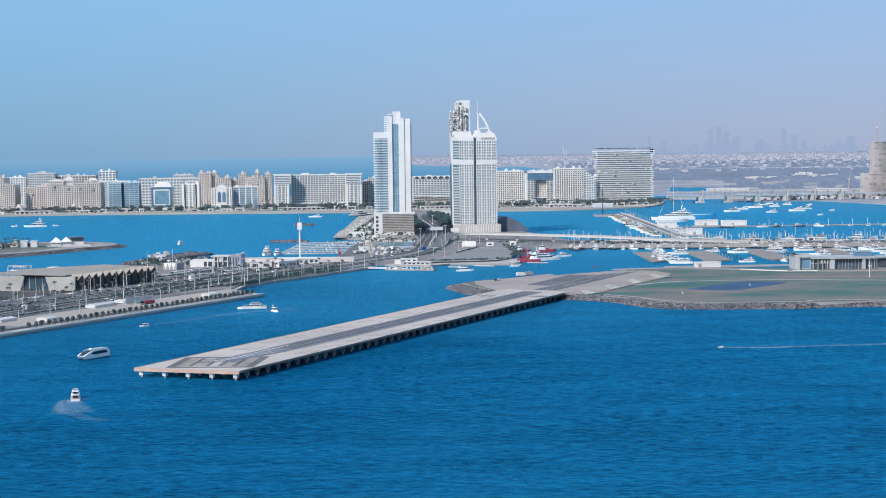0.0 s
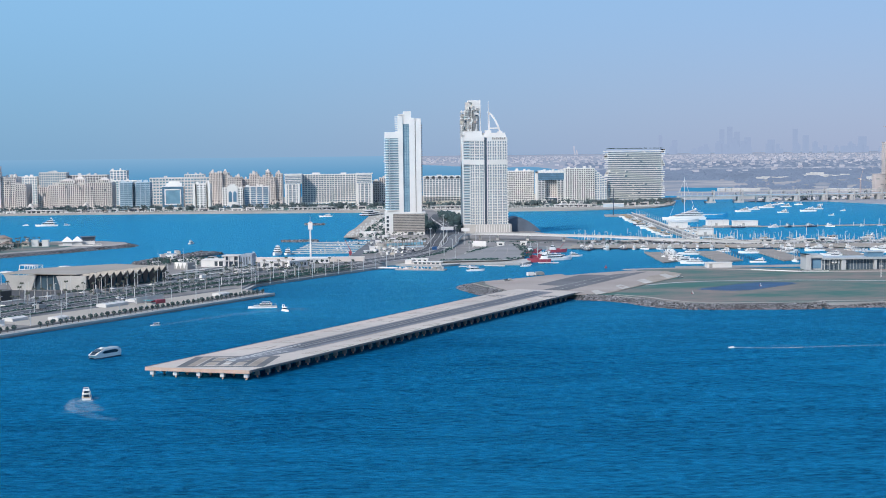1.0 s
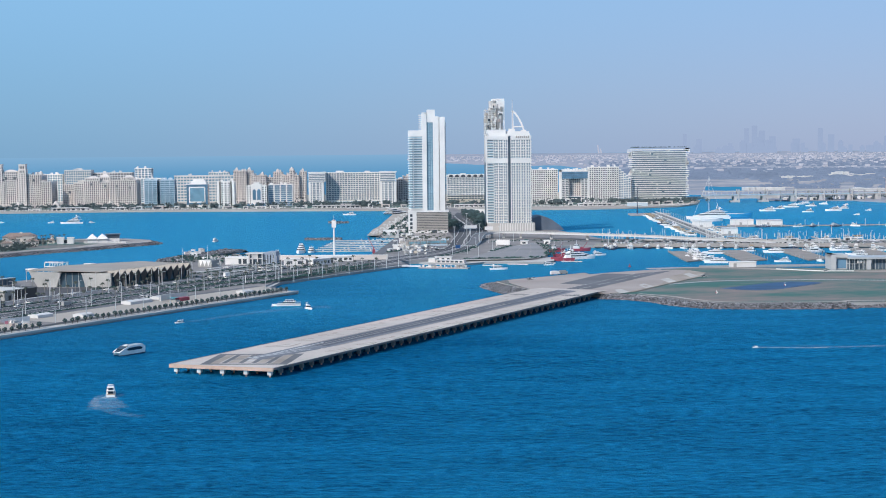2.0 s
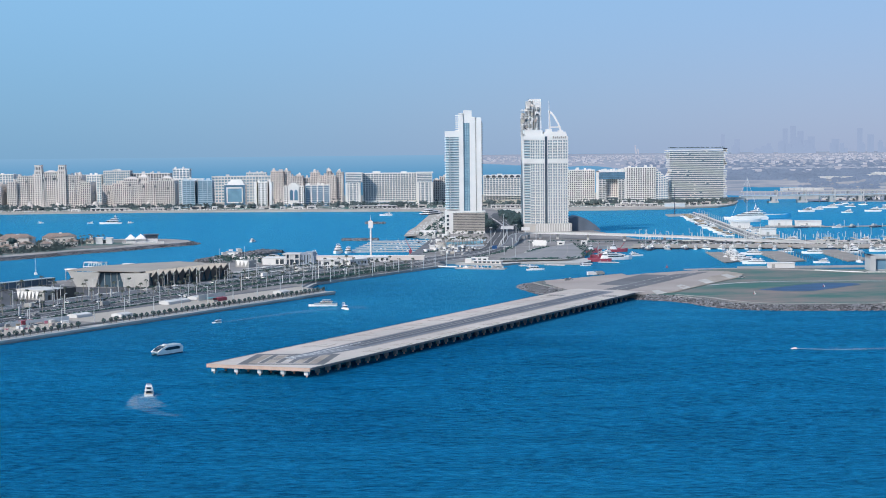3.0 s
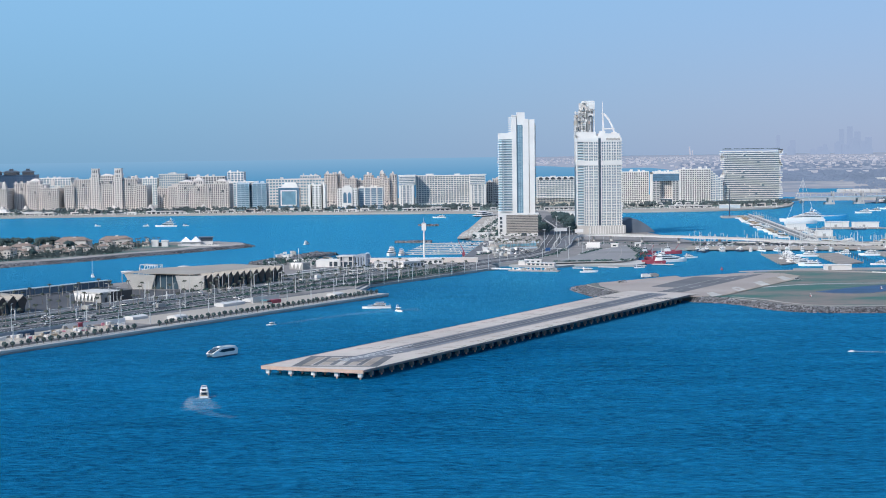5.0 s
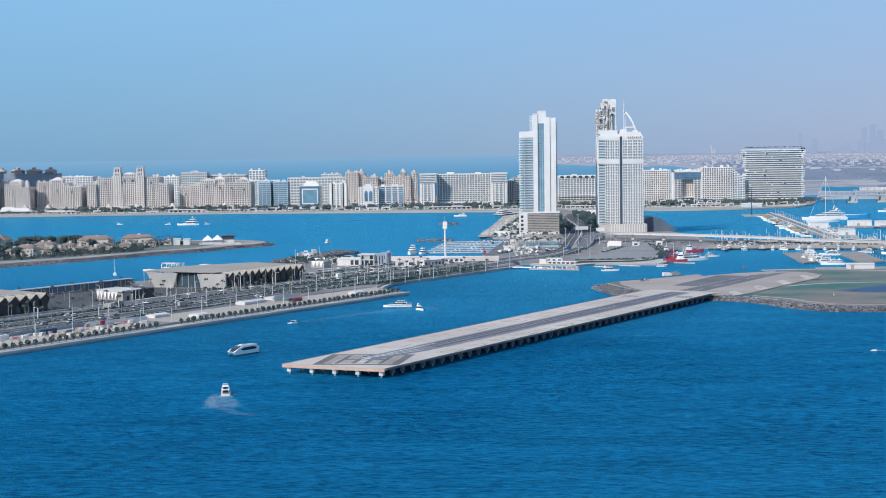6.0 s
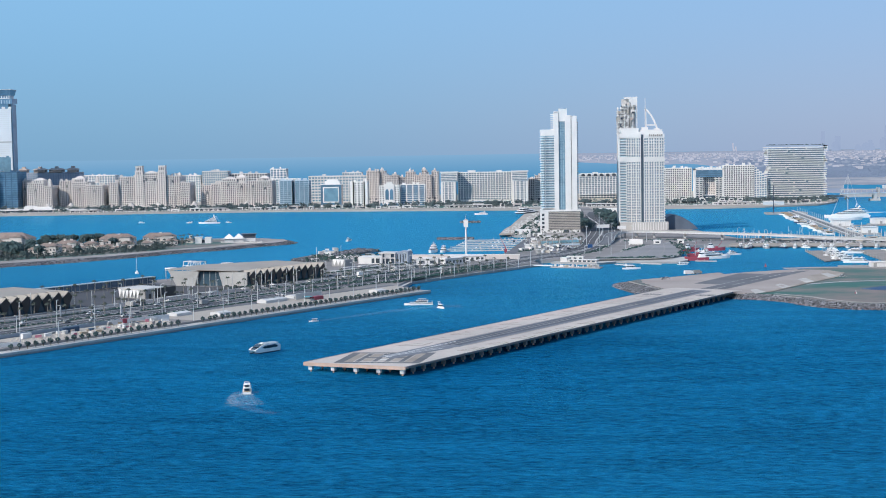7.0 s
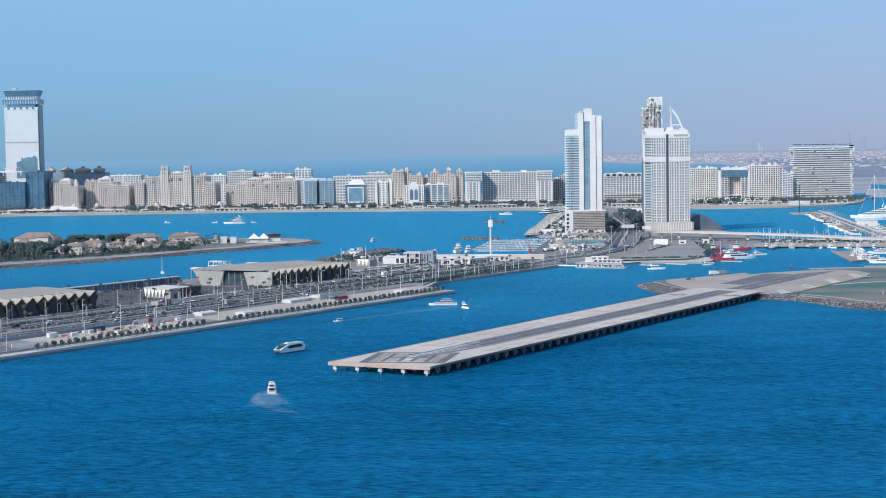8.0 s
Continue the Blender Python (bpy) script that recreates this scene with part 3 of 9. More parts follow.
def slab_building():
    """The stacked apartment block with long white balconies."""
    rng = random.Random(5)
    t = thing("stacked_apartments", "tall apartment block of stacked white balcony slabs", "building", 451, 2612, 2.2)
    part("core", Shape().box(8, 102, 3, 28, 0, 92), HOTELGLASS, t)
    gaps = {3: (58, 63), 7: (70, 75), 11: (34, 39), 13: (36, 40), 18: (62, 67), 21: (38, 42), 23: (37, 43)}
    for i in range(24):
        z = 5 + i * 3.82
        a, b = rng.choice([0, 1, 2, 4]), 108 - rng.choice([0, 0, 1, 3])
        if i >= 22:
            a, b = -1, 109
        if i == 0:
            a, b = 14, 104
        cut = gaps.get(i)
        out = rng.uniform(-1.2, 0.6)
        for p, q in ([(a, cut[0]), (cut[1], b)] if cut else [(a, b)]):
            part("balcony_slab", Shape().box(p, q, out, 30, z, z + 1.7), WHITE, t)
        for _ in range(rng.choice([1, 2, 2, 3])):
            x = rng.choice([rng.uniform(a + 1, b - 3), a + 1, b - 3, (cut or (50, 52))[0] - 1.5])
            part("wall_panel", Shape().box(x, x + rng.uniform(1.2, 2.6), 0.9, 28, z + 1.7, z + 3.82), WHITE, t)
    for x in (12, 30, 50, 70, 92):
        part("column", Shape().box(x, x + 1.6, 1.5, 3.1, 0, 6), WHITE, t)
    s = Shape()
    for _ in range(60):
        s.dome(rng.uniform(2, 106), rng.uniform(1, 25), 97.8, rng.uniform(0.8, 2), rng.uniform(0.8, 2.2), 6, 2)
    part("roof_garden", s, LEAF, t)


slab_building()


def wing_hotel():
    t = thing("beach_hotel", "white beach hotel with two wings and gridded balconies", "building", -133, 2590, 2.2)
    volume(t, 0, 27, 0, 40, 0, 41, 13, 4, 6, WHITE, HOTELGLASS, slab=0.3, deep=0.8, parapet=0, ends=4.0)
    volume(t, 0.3, 30, 2, 40, 42, 57, 5, 1, 6, WHITE, HOTELGLASS, slab=0.42, deep=0.9, pier_w=0.06)
    volume(t, 30, 128, 26, 44, 8, 57, 14, 20, 3, WHITE, HOTELGLASS, slab=0.3, deep=1.2, pier_w=0.22, core=True)
    for i in range(11):
        part("fin", Shape().box(29.6 + i * 9.8, 30.7 + i * 9.8, 25.2, 26.2, 8, 58.6), WHITE, t)
    part("arcade", Shape().box(30, 128, 20, 26, 0, 7), WHITE, t)
    for i in range(20):
        part("arcade_opening", Shape().box(31.5 + i * 4.8, 34.8 + i * 4.8, 19.8, 20.1, 0.5, 5.5), GLASS, t)
    volume(t, 128, 157, 0, 40, 0, 41, 13, 4, 6, WHITE, HOTELGLASS, slab=0.3, deep=0.8, parapet=0, ends=4.0)
    volume(t, 127.6, 156, 2, 40, 42, 57, 5, 1, 6, WHITE, HOTELGLASS, slab=0.42, deep=0.9, pier_w=0.06)
    part("roof_edge", Shape().box(-1, 31, 2, 41, 57.8, 59.4).box(127, 158, 2, 41, 57.8, 59.4).box(48, 62, 30, 40, 58, 61).box(100, 110, 30, 40, 58, 60.5), WHITE, t)


wing_hotel()


def arch_hotel():
    t = thing("arched_hotel", "long white hotel with arched top windows", "building", 118, 2650, 2.2)
    volume(t, 0, 150, 0, 22, 6, 50, 13, 27, 4, WHITE, HOTELGLASS, slab=0.3, pier_w=0.22, deep=1.2, core=True)
    part("terrace", Shape().box(-2, 152, -3, 0.2, 9.2, 10.2).box(-2, 152, -5, 0.2, 13.4, 14.2), WHITE, t)
    for i in range(13):
        x = 3 + i * 11.2
        part("arch_bay", Shape().box(x - 0.6, x + 9.4, -0.5, 4, 46.2, 52.4 + (1.6 if i % 4 == 2 else 0)), WHITE, t)
        part("arch_window", Shape().side([(x + 0.6, 46.8), (x + 8.2, 46.8), (x + 8.2, 49.2), (x + 6.6, 50.9), (x + 4.4, 51.5), (x + 2.2, 50.9), (x + 0.6, 49.2)], -0.75, -0.4), HOMEWINDOW, t)
    part("plinth", Shape().box(-2, 152, -6, 22, 0, 6), BEIGE, t)


arch_hotel()


def portal_building():
    t = thing("portal_apartments", "white apartment block framing a tall blue glass portal", "building", 322, 2602, 2.2)
    part("frame_wall", Shape().box(0, 2.4, 0, 26, 0, 58).box(49.6, 52, 0, 26, 0, 58).box(0, 52, 0, 26, 55.5, 58), WHITE, t)
    part("bridge_glass", Shape().box(2.4, 49.6, 0.8, 24, 43, 55.5), GLASS, t)
    for i in range(3):
        part("mullion", Shape().box(2.4, 49.6, 0.5, 0.9, 45.8 + i * 3.1, 46.2 + i * 3.1), SEAMGLASS, t)
    for x in (2.4, 37.6):
        volume(t, x, x + 12, 1.8, 24, 0, 43, 13, 2, 4, WHITE, SEAMGLASS, slab=0.3, deep=0.9, parapet=0)
        slab = Shape().box(x + (1 if x < 10 else -1.6), x + (13.4 if x < 10 else 11), -0.2, 2, 0, 1.2).mesh("balcony", WHITE)
        for i in range(1, 13):
            part("balcony", slab, parent=t, at=((i % 3) * 0.9 - 0.9, 0, i * 3.3))
    volume(t, 14.4, 37.6, 9, 24, 8, 43, 11, 6, 3, CREAM, HOMEWINDOW, slab=0.45, pier_w=0.5, deep=0.6, parapet=0, core=True)
    part("entrance", Shape().box(14.4, 37.6, 4, 20, 0, 10), SEAMGLASS, t)
    part("entrance_roof", Shape().box(13, 39, 2, 20, 10, 11).box(20, 30, 1, 6, 6, 7), WHITE, t)
    for i in range(9):
        part("roof_house", Shape().box(3 + i * 5.2, 6.4 + i * 5.2, 4, 14, 58, 60.0 + (i * 7 % 3) * 0.9), WHITE, t)


portal_building()
block("apartment_block", "white apartment block with small square windows", 271, 322, 2640, 24, 62, 17, 13, WHITE, HOMEWINDOW, slab=0.36, pier_w=0.34, deep=1.1, core=True)
right_block = block("apartment_block", "white apartment block stepping down beside the tower", 374, 428, 2602, 26, 66, 17, 13, WHITE, HOMEWINDOW, slab=0.36, pier_w=0.34, deep=1.1, core=True)
for i in range(5):
    volume(right_block, 27 + i * 4.5, 31.5 + i * 4.5, 2, 26, 0, 58 - i * 3.8, 14 - i, 1, 4, WHITE, GLASS, slab=0.4, core=True)


# cream residences in an arabesque style
def arch_outline(x, z, aw, ah):
    return [(x - aw / 2, z), (x + aw / 2, z), (x + aw / 2, z + ah * 0.6), (x + aw * 0.3, z + ah * 0.9), (x, z + ah), (x - aw * 0.3, z + ah * 0.9), (x - aw / 2, z + ah * 0.6)]


def residence(label, y0, blocks, seed, gables=(), cupolas=(), towers=(), roses=(), depth=46, wall=CREAM):
    """A stepped palace of flats. blocks: west, east, top, set back; gables: x, half width, foot, top, set back; cupolas: x, foot, radius, set back; towers: west, east, top; roses: x, height, radius, set back."""
    rng = random.Random(seed)
    xa = blocks[0][0]
    t = thing("residence_block", label, "building", xa, y0, 2.2, group="cream residences along the beach")
    for x0, x1, top, dy in blocks:
        a, b, h = x0 - xa, x1 - xa, top - 2.2
        bays = max(3, int(round((b - a) / 3.5)))
        volume(t, a, b, dy, dy + depth, 0, h - 4.2, max(5, int(round((h - 4.2) / 3.35))), bays, 9, wall, HOMEWINDOW, slab=0.36, pier_w=0.42, deep=1.1, ends=0.9, parapet=0, core=True)
        # attic storey with round-headed windows under a stepped parapet
        step = (b - a) / bays
        attic = part("attic", Shape().box(a + 0.3, b - 0.3, dy + 0.3, dy + depth, h - 4.2, h), wall, t)
        row = Shape()
        for k in range(bays):
            row.side(arch_outline(a + (k + 0.5) * step, h - 3.6, 1.7, 2.7), dy + 0.15, dy + 0.4)
        part("attic_windows", row, HOMEWINDOW, attic)
        crest = Shape().box(a - 0.3, b + 0.3, dy - 0.5, dy + 0.4, h - 4.6, h - 4.1).box(a - 0.3, b + 0.3, dy - 0.4, dy + 0.6, h, h + 0.6)
        for k in range(bays + 1):
            if (k + seed) % 3 == 0:
                crest.box(a + k * step - 0.6, a + k * step + 0.6, dy - 0.3, dy + 0.8, h + 0.6, h + 1.8)
        part("parapet", crest, wall, t)
        # a shallow proud bay, with deep loggias below its own arch
        if b - a > 20:
            for k in range(int((b - a) / 20)):
                bx, bh = a + (k + 0.5) * (b - a) / int((b - a) / 20), h - rng.choice([7.5, 4.2, 10.8])
                volume(t, bx - 3.4, bx + 3.4, dy - 0.9, dy + 1, 0, bh, max(5, int(bh / 3.35)), 2, 1, wall, HOMEWINDOW, slab=0.36, pier_w=0.42, deep=0.7, ends=0.8, parapet=0.8, core=True)
                part("bay_arch", Shape().side(arch_outline(bx, bh - 4.5, 4.4, 4.6), dy - 1.1, dy - 0.85), HOMEWINDOW, t)
        for _ in range(max(2, int((b - a) / 9))):
            cx, cy, up = rng.uniform(a + 1, b - 3), dy + rng.uniform(3, 20), rng.uniform(2.0, 4.5)
            part("roof_turret", Shape().box(cx - 1.4, cx + 1.6, cy, cy + 3, h, h + up).box(cx - 1.8, cx + 2, cy - 0.4, cy + 3.4, h + up, h + up + 0.5), wall, t)
        part("ground_arch", Shape().side(arch_outline((a + b) / 2, 0.3, 5, 8), dy - 0.15, dy + 0.1), HOMEWINDOW, t)
    for x, hw, z0, z1, dy in gables:
        x -= xa
        z0, z1 = z0 - 2.2, z1 - 2.2
        zm = z0 + (z1 - z0) * 0.55
        g = part("gable", Shape().box(x - hw, x + hw, dy, dy + 16, z0 - 4, zm), wall, t)
        part("hipped_roof", Shape().prism([(x - hw - 0.6, dy - 0.6), (x + hw + 0.6, dy - 0.6), (x + hw + 0.6, dy + 16.6), (x - hw - 0.6, dy + 16.6)], zm, z1, [(x - hw * 0.25, dy + 6), (x + hw * 0.25, dy + 6), (x + hw * 0.25, dy + 10), (x - hw * 0.25, dy + 10)]), wall, g)
        row = Shape()
        for k in range(int(hw * 2 / 3.4)):
            row.side(arch_outline(x - hw + 1.9 + k * 3.4, z0 + 0.4, 1.6, (zm - z0) * 0.75), dy - 0.12, dy + 0.1)
        part("gable_windows", row, HOMEWINDOW, g)
    for x, z, r, dy in cupolas:
        x, z = x - xa, z - 2.2
        part("cupola", Shape().box(x - r, x + r, dy - r, dy + r, z - 6, z + r * 0.9).dome(x, dy, z + r * 0.9, r * 0.95, r * 1.2, 10, 4).tube((x, dy, z + r * 2), (x, dy, z + r * 2.6), 0.25, 0.1, 4), wall, t)
    for x0, x1, top in towers:
        a, b, h = x0 - xa, x1 - xa, top - 2.2
        volume(t, a, b, 1.2, 16, 0, h - 16, int((h - 16) / 3.35), 3, 3, wall, HOMEWINDOW, slab=0.46, pier_w=0.52, deep=0.8, ends=2.0, parapet=0, core=True)
        cap = part("tower_top", Shape().box(a, b, 1.2, 16, h - 16, h - 9).box(a + 1, b - 1, 2.2, 15, h - 9, h).box(a - 0.5, b + 0.5, 0.7, 16.5, h - 9.6, h - 8.8).box(a + 0.4, b - 0.4, 1.6, 15.6, h, h + 0.8), wall, t)
        row = Shape()
        for dx in (0.28, 0.5, 0.72):
            row.side(arch_outline(a + (b - a) * dx, h - 7.6, 1.7, 5.6), 2.05, 2.3)
            row.side(arch_outline(a + (b - a) * dx, h - 15, 1.5, 4.4), 1.05, 1.3)
        part("tower_windows", row, HOMEWINDOW, cap)
    for x, z, r, dy in roses:
        ring = [(x - xa + r * math.cos(k * math.pi / 6), z - 2.2 + r * math.sin(k * math.pi / 6)) for k in range(12)]
        part("rose_window", Shape().side(ring, dy - 0.2, dy + 0.1), HOMEWINDOW, t)
    w = blocks[-1][1] - xa
    arcade = part("arcade", Shape().box(1, w - 1, -6, 2, 0, 4.6).box(0.6, w - 0.6, -6.3, 2, 4.6, 5.2), wall, t)
    row = Shape()
    for k in range(int(w / 5)):
        row.side(arch_outline(3.5 + k * 5, 0.3, 2.8, 3.6), -6.15, -5.9)
    part("arcade_arches", row, HOMEWINDOW, arcade)
    return t


residence("cream residence block with a hipped gable and cupola", 2600, ((-938, -892, 55, 22), (-892, -860, 52, 0), (-860, -846, 46.5, 0)), 3,
          ((-871, 10, 52, 61.5, 6),), ((-852, 53, 3.0, 8), (-905, 56, 2.6, 30)))
residence("cream residence with a domed centre and lower wing", 2600, ((-842, -812, 55, 30), (-812, -783, 52.5, 12), (-783, -751, 46.5, 0)), 4,
          ((-799, 10, 52.5, 64, 16),), ((-770, 57, 3.0, 30), (-812, 55, 2.4, 20)))
residence("large cream residence with twin square towers", 2602, ((-741, -724, 51, 0), (-724, -690, 61, 5), (-690, -637, 63, 3), (-637, -610, 61.5, 5), (-610, -591, 49, 0)), 5,
          ((-664, 12, 63, 71, 4),), ((-612, 60.5, 3.4, 12), (-720, 60, 2.4, 14)), ((-692, -678, 80), (-650, -636, 80)), ((-672, 55.5, 3.0, 3), (-656, 55.5, 3.0, 3)))
residence("cream residence stepping up to a central ziggurat", 2592, ((-577, -551, 43, 34), (-551, -534, 46, 8), (-534, -506, 50, 8), (-506, -485, 47, 8), (-485, -439, 50.5, 0)), 6,
          ((-520, 13, 50, 58, 18), (-500, 9, 50, 62, 26), (-455, 9, 50, 59.5, 12)), ((-536, 47, 2.4, 14), (-442, 50, 2.2, 6)))
residence("cream residence block by the glass hotel", 2662, ((-1010, -970, 46, 0), (-970, -915, 50, 6)), 7)
rr = random.Random(11)
stepped, x = [], -286
while x < -150:
    w = rr.uniform(9, 17)
    stepped.append((x, min(x + w, -147), rr.choice([50, 54, 57, 60, 63]), rr.choice([0, 6, 12])))
    x += w
residence("cream stepped blocks behind the beach hotel", 2770, tuple(stepped), 8, (), tuple(((a + b) / 2, z + 1.0, 2.6, d + 8) for a, b, z, d in stepped[::2]))
residence("cream block beside the beach hotel", 2640, ((25, 37, 46, 6), (37, 52, 52, 0)), 9)

for x0, x1 in ((-422, -400), (-394, -369)):
    block("glass_flats", "glass apartment block with white balcony edges", x0, x1, 2572, 26, 51, 13, 3, PALEPANEL2, SKYGLASS, slab=0.25, balcony=0.8, pier_w=0.1)
block("glass_flats", "dark glass link between flats", -401, -392, 2584, 20, 49, 13, 2, GREYWALL, GLASS, slab=0.12, pier_w=0.1)


def portal_office():
    t = thing("glass_office", "blue glass hotel with a white frame on its front", "building", -346, 2560, 2.2)
    part("glass_body", Shape().box(0, 37, 0, 24, 4, 40), GLASS, t)
    part("front_border", Shape().box(4, 6, -0.6, 0.2, 8, 36).box(31, 33, -0.6, 0.2, 8, 36).box(4, 33, -0.6, 0.2, 34, 36).box(4, 33, -0.6, 0.2, 8, 10), WHITE, t)
    part("front_pane", Shape().box(6, 31, -0.3, 0.1, 10, 34), PALEGLASS, t)
    part("plinth", Shape().box(-1, 38, -3, 24, 0, 4).box(-0.5, 37.5, -0.2, 24, 40, 41), WHITE, t)
    part("upper_storey", Shape().box(6, 33, 10, 30, 40, 46).box(10, 30, 12, 30, 46, 49), WHITE, t)


portal_office()
block("white_flats", "white flats with a column of dark windows", -293, -262, 2560, 24, 47, 11, 5, WHITE, WINDOW, slab=0.5, pier_w=0.5, ends=7.0)


def arch_flats():
    t = thing("arch_flats", "white flats with two tall arched windows", "building", -241, 2560, 2.2)
    volume(t, 0, 36, 0, 24, 0, 36, 9, 8, 5, WHITE, WINDOW, slab=0.45, pier_w=0.5)
    part("centre", Shape().box(9, 27, -1.5, 10, 0, 40).box(13, 23, -1.5, 10, 40, 43), WHITE, t)
    for x in (11, 19):
        part("arched_window", Shape().side([(x, 12), (x + 6, 12), (x + 6, 27), (x + 4.6, 30), (x + 3, 31), (x + 1.4, 30), (x, 27)], -1.9, -1.4), GLASS, t)
    for i in range(5):
        part("ground_arch", Shape().side([(1 + i * 7, 0.5), (6 + i * 7, 0.5), (6 + i * 7, 4), (3.5 + i * 7, 6), (1 + i * 7, 4)], -1.9, -1.45), GLASS, t)


arch_flats()
block("blue_flats", "blue glass flats with white balcony frames", -204, -160, 2570, 26, 41, 10, 4, WHITE, GLASS, slab=0.28, pier_w=0.2, balcony=0.5)
block("white_resort", "low white resort row far behind the residences", -915, -826, 2950, 30, 61, 12, 16, WHITE, PALEGLASS, core=True)
block("white_resort", "low white resort wing behind the residences", -700, -650, 2960, 30, 58, 11, 10, WHITE, PALEGLASS, core=True)
block("grey_resort", "long low grey resort block behind", -409, -262, 2850, 30, 54, 9, 24, PALEGREY, PALEGLASS, slab=0.45, core=True)
block("white_resort", "white resort hotel far behind the flats", -644, -590, 2950, 30, 66, 13, 12, PALEGREY, PALEGLASS, core=True)
block("white_resort", "low white resort wing far behind", -590, -510, 2960, 30, 60, 12, 14, PALEGREY, HOMEWINDOW, core=True)
block("white_resort", "white framed hotel block far behind", -494, -461, 2900, 26, 69, 14, 5, WHITE, GLASS)
block("white_resort", "low white hotel with pitched roofs", -505, -425, 2830, 26, 50, 11, 12, WHITE, PALEGLASS, core=True)
block("grey_resort", "low grey hotel block beside the resort", -345, -306, 2880, 26, 60, 12, 8, PALEGREY, PALEGLASS, core=True)


TOWERPALE = surface("pale_tower_panel", (0.66, 0.67, 0.68), 0.45, vary=0.08, scale=0.02)
DEEPGLASS = surface("deep_blue_cladding", (0.085, 0.16, 0.25), 0.2, vary=0.3, spec=0.8)


def tall_tower():
    t = thing("observation_tower", "tall pale tower with an overhanging dark glass crown", "tower", -1027, 2720, 2.2)
    t.scale = (1.09, 1.0, 0.972)
    part("shaft", Shape().box(2, 62, 0, 26, 40, 196), TOWERPALE, t)
    for i in range(38):
        part("floor_joint", Shape().box(2.3, 61.7, -0.06, 0.1, 43.4 + i * 4.05, 43.9 + i * 4.05), METALPANEL, t)
    for x in (2, 60.4):
        part("corner_pier", Shape().box(x, x + 1.6, -0.35, 0.2, 20, 196), TOWERPALE, t)
    part("lower_shaft", Shape().box(2, 62, 0.2, 26, 0, 40), TOWERPALE, t)
    part("side_face", Shape().box(62, 64, 1.5, 24, 0, 205), GLASS, t)
    # reflection of other buildings, laid on as a pale silhouette
    part("mirror_panel", Shape().side([(21, 60), (59, 60), (59, 101), (56, 101), (56, 104), (52, 104), (50, 101), (40, 102), (33, 98), (33, 101), (30, 101), (30, 95), (21, 92)], -0.25, 0.1), PALEGLASS, t)
    part("belt", Shape().box(1.5, 63, -0.4, 26, 130, 132), GREYWALL, t)
    part("dark_storey", Shape().box(0, 65, -2, 28, 206, 216).box(7, 58, -0.5, 26, 196, 206), GLASS, t)
    for i in range(6):
        part("notch", Shape().box(2 + i * 11, 8 + i * 11, -0.6, 1, 196, 200), WHITE, t)
    for i in range(13):
        part("gallery_post", Shape().box(3 + i * 4.8, 4 + i * 4.8, -2.3, -2, 206, 213), PALEPANEL2, t)
    part("gallery", Shape().box(6, 60, 1, 25, 216, 222), WHITE, t)
    for i in range(12):
        part("gallery_window", Shape().box(7.5 + i * 4.4, 10 + i * 4.4, 0.8, 1.1, 217, 221), GLASS, t)
    part("crown", Shape().prism([(5, 0), (61, 0), (61, 26), (5, 26)], 222, 233, [(2.5, -3), (63.5, -3), (63.5, 29), (2.5, 29)]), GLASS, t)
    part("roof_edge", Shape().box(2, 64, -3.5, 29.5, 233, 234.2), METALPANEL, t)
    part("plant_room", Shape().box(15, 22, 8, 18, 234.5, 239), METALPANEL, t)


tall_tower()
block("glass_mall", "blue glass hotel base below the tall tower", -1000, -942, 2590, 50, 55, 12, 8, DEEPGLASS, GLASS, slab=0.2, pier_w=0.08)
block("glass_mall", "striped glass hotel with white trim", -942, -908, 2596, 50, 73, 17, 3, DEEPGLASS, GLASS, slab=0.25, pier_w=0.12)
block("glass_mall", "white and glass hotel wing under the tower", -1120, -1000, 2600, 50, 74, 17, 14, WHITE, GLASS, slab=0.3, pier_w=0.1)


t = thing("hotel_roof_deck", "white roof deck with small pavilions above the glass hotel", "deck", -1040, 2588, 70)
part("slab", Shape().box(0, 96, -3, 40, 3.4, 5.4), WHITE, t)
part("pavilion", Shape().box(62, 82, 2, 16, 5.4, 11).box(60, 84, 0, 18, 11, 12), WHITE, t)
for i in range(9):
    part("post", Shape().box(4 + i * 11, 5.2 + i * 11, -2, -0.8, -2, 3.4), WHITE, t)


def brown_palace():
    t = thing("brown_hotel", "brown hotel with square roof turrets far behind", "building", -991, 2820, 2.2)
    # blue of haze and shade on this hotel is put into its wall colour
    volume(t, 0, 130, 0, 30, 0, 66, 16, 26, 5, DUSKWALL, GLASS, slab=0.5, pier_w=0.5, core=True)
    for i, wd in enumerate((14, 22, 26, 18)):
        c = 16 + i * 33
        part("roof_house", Shape().box(c - wd / 2, c + wd / 2, 0, 18, 66, 72), BROWN, t)
        part("flared_roof", Shape().prism([(c - wd / 2 - 3, -3), (c + wd / 2 + 3, -3), (c + wd / 2 + 3, 21), (c - wd / 2 - 3, 21)], 72, 75.5, [(c - wd / 3, 4), (c + wd / 3, 4), (c + wd / 3, 14), (c - wd / 3, 14)]), BROWN, t)
        part("roof_lantern", Shape().box(c - 3, c + 3, 5, 12, 75.5, 79), BROWN, t)


brown_palace()
PINKCONC = surface("pinkish_concrete", (0.62, 0.545, 0.515), 0.85, vary=0.2)


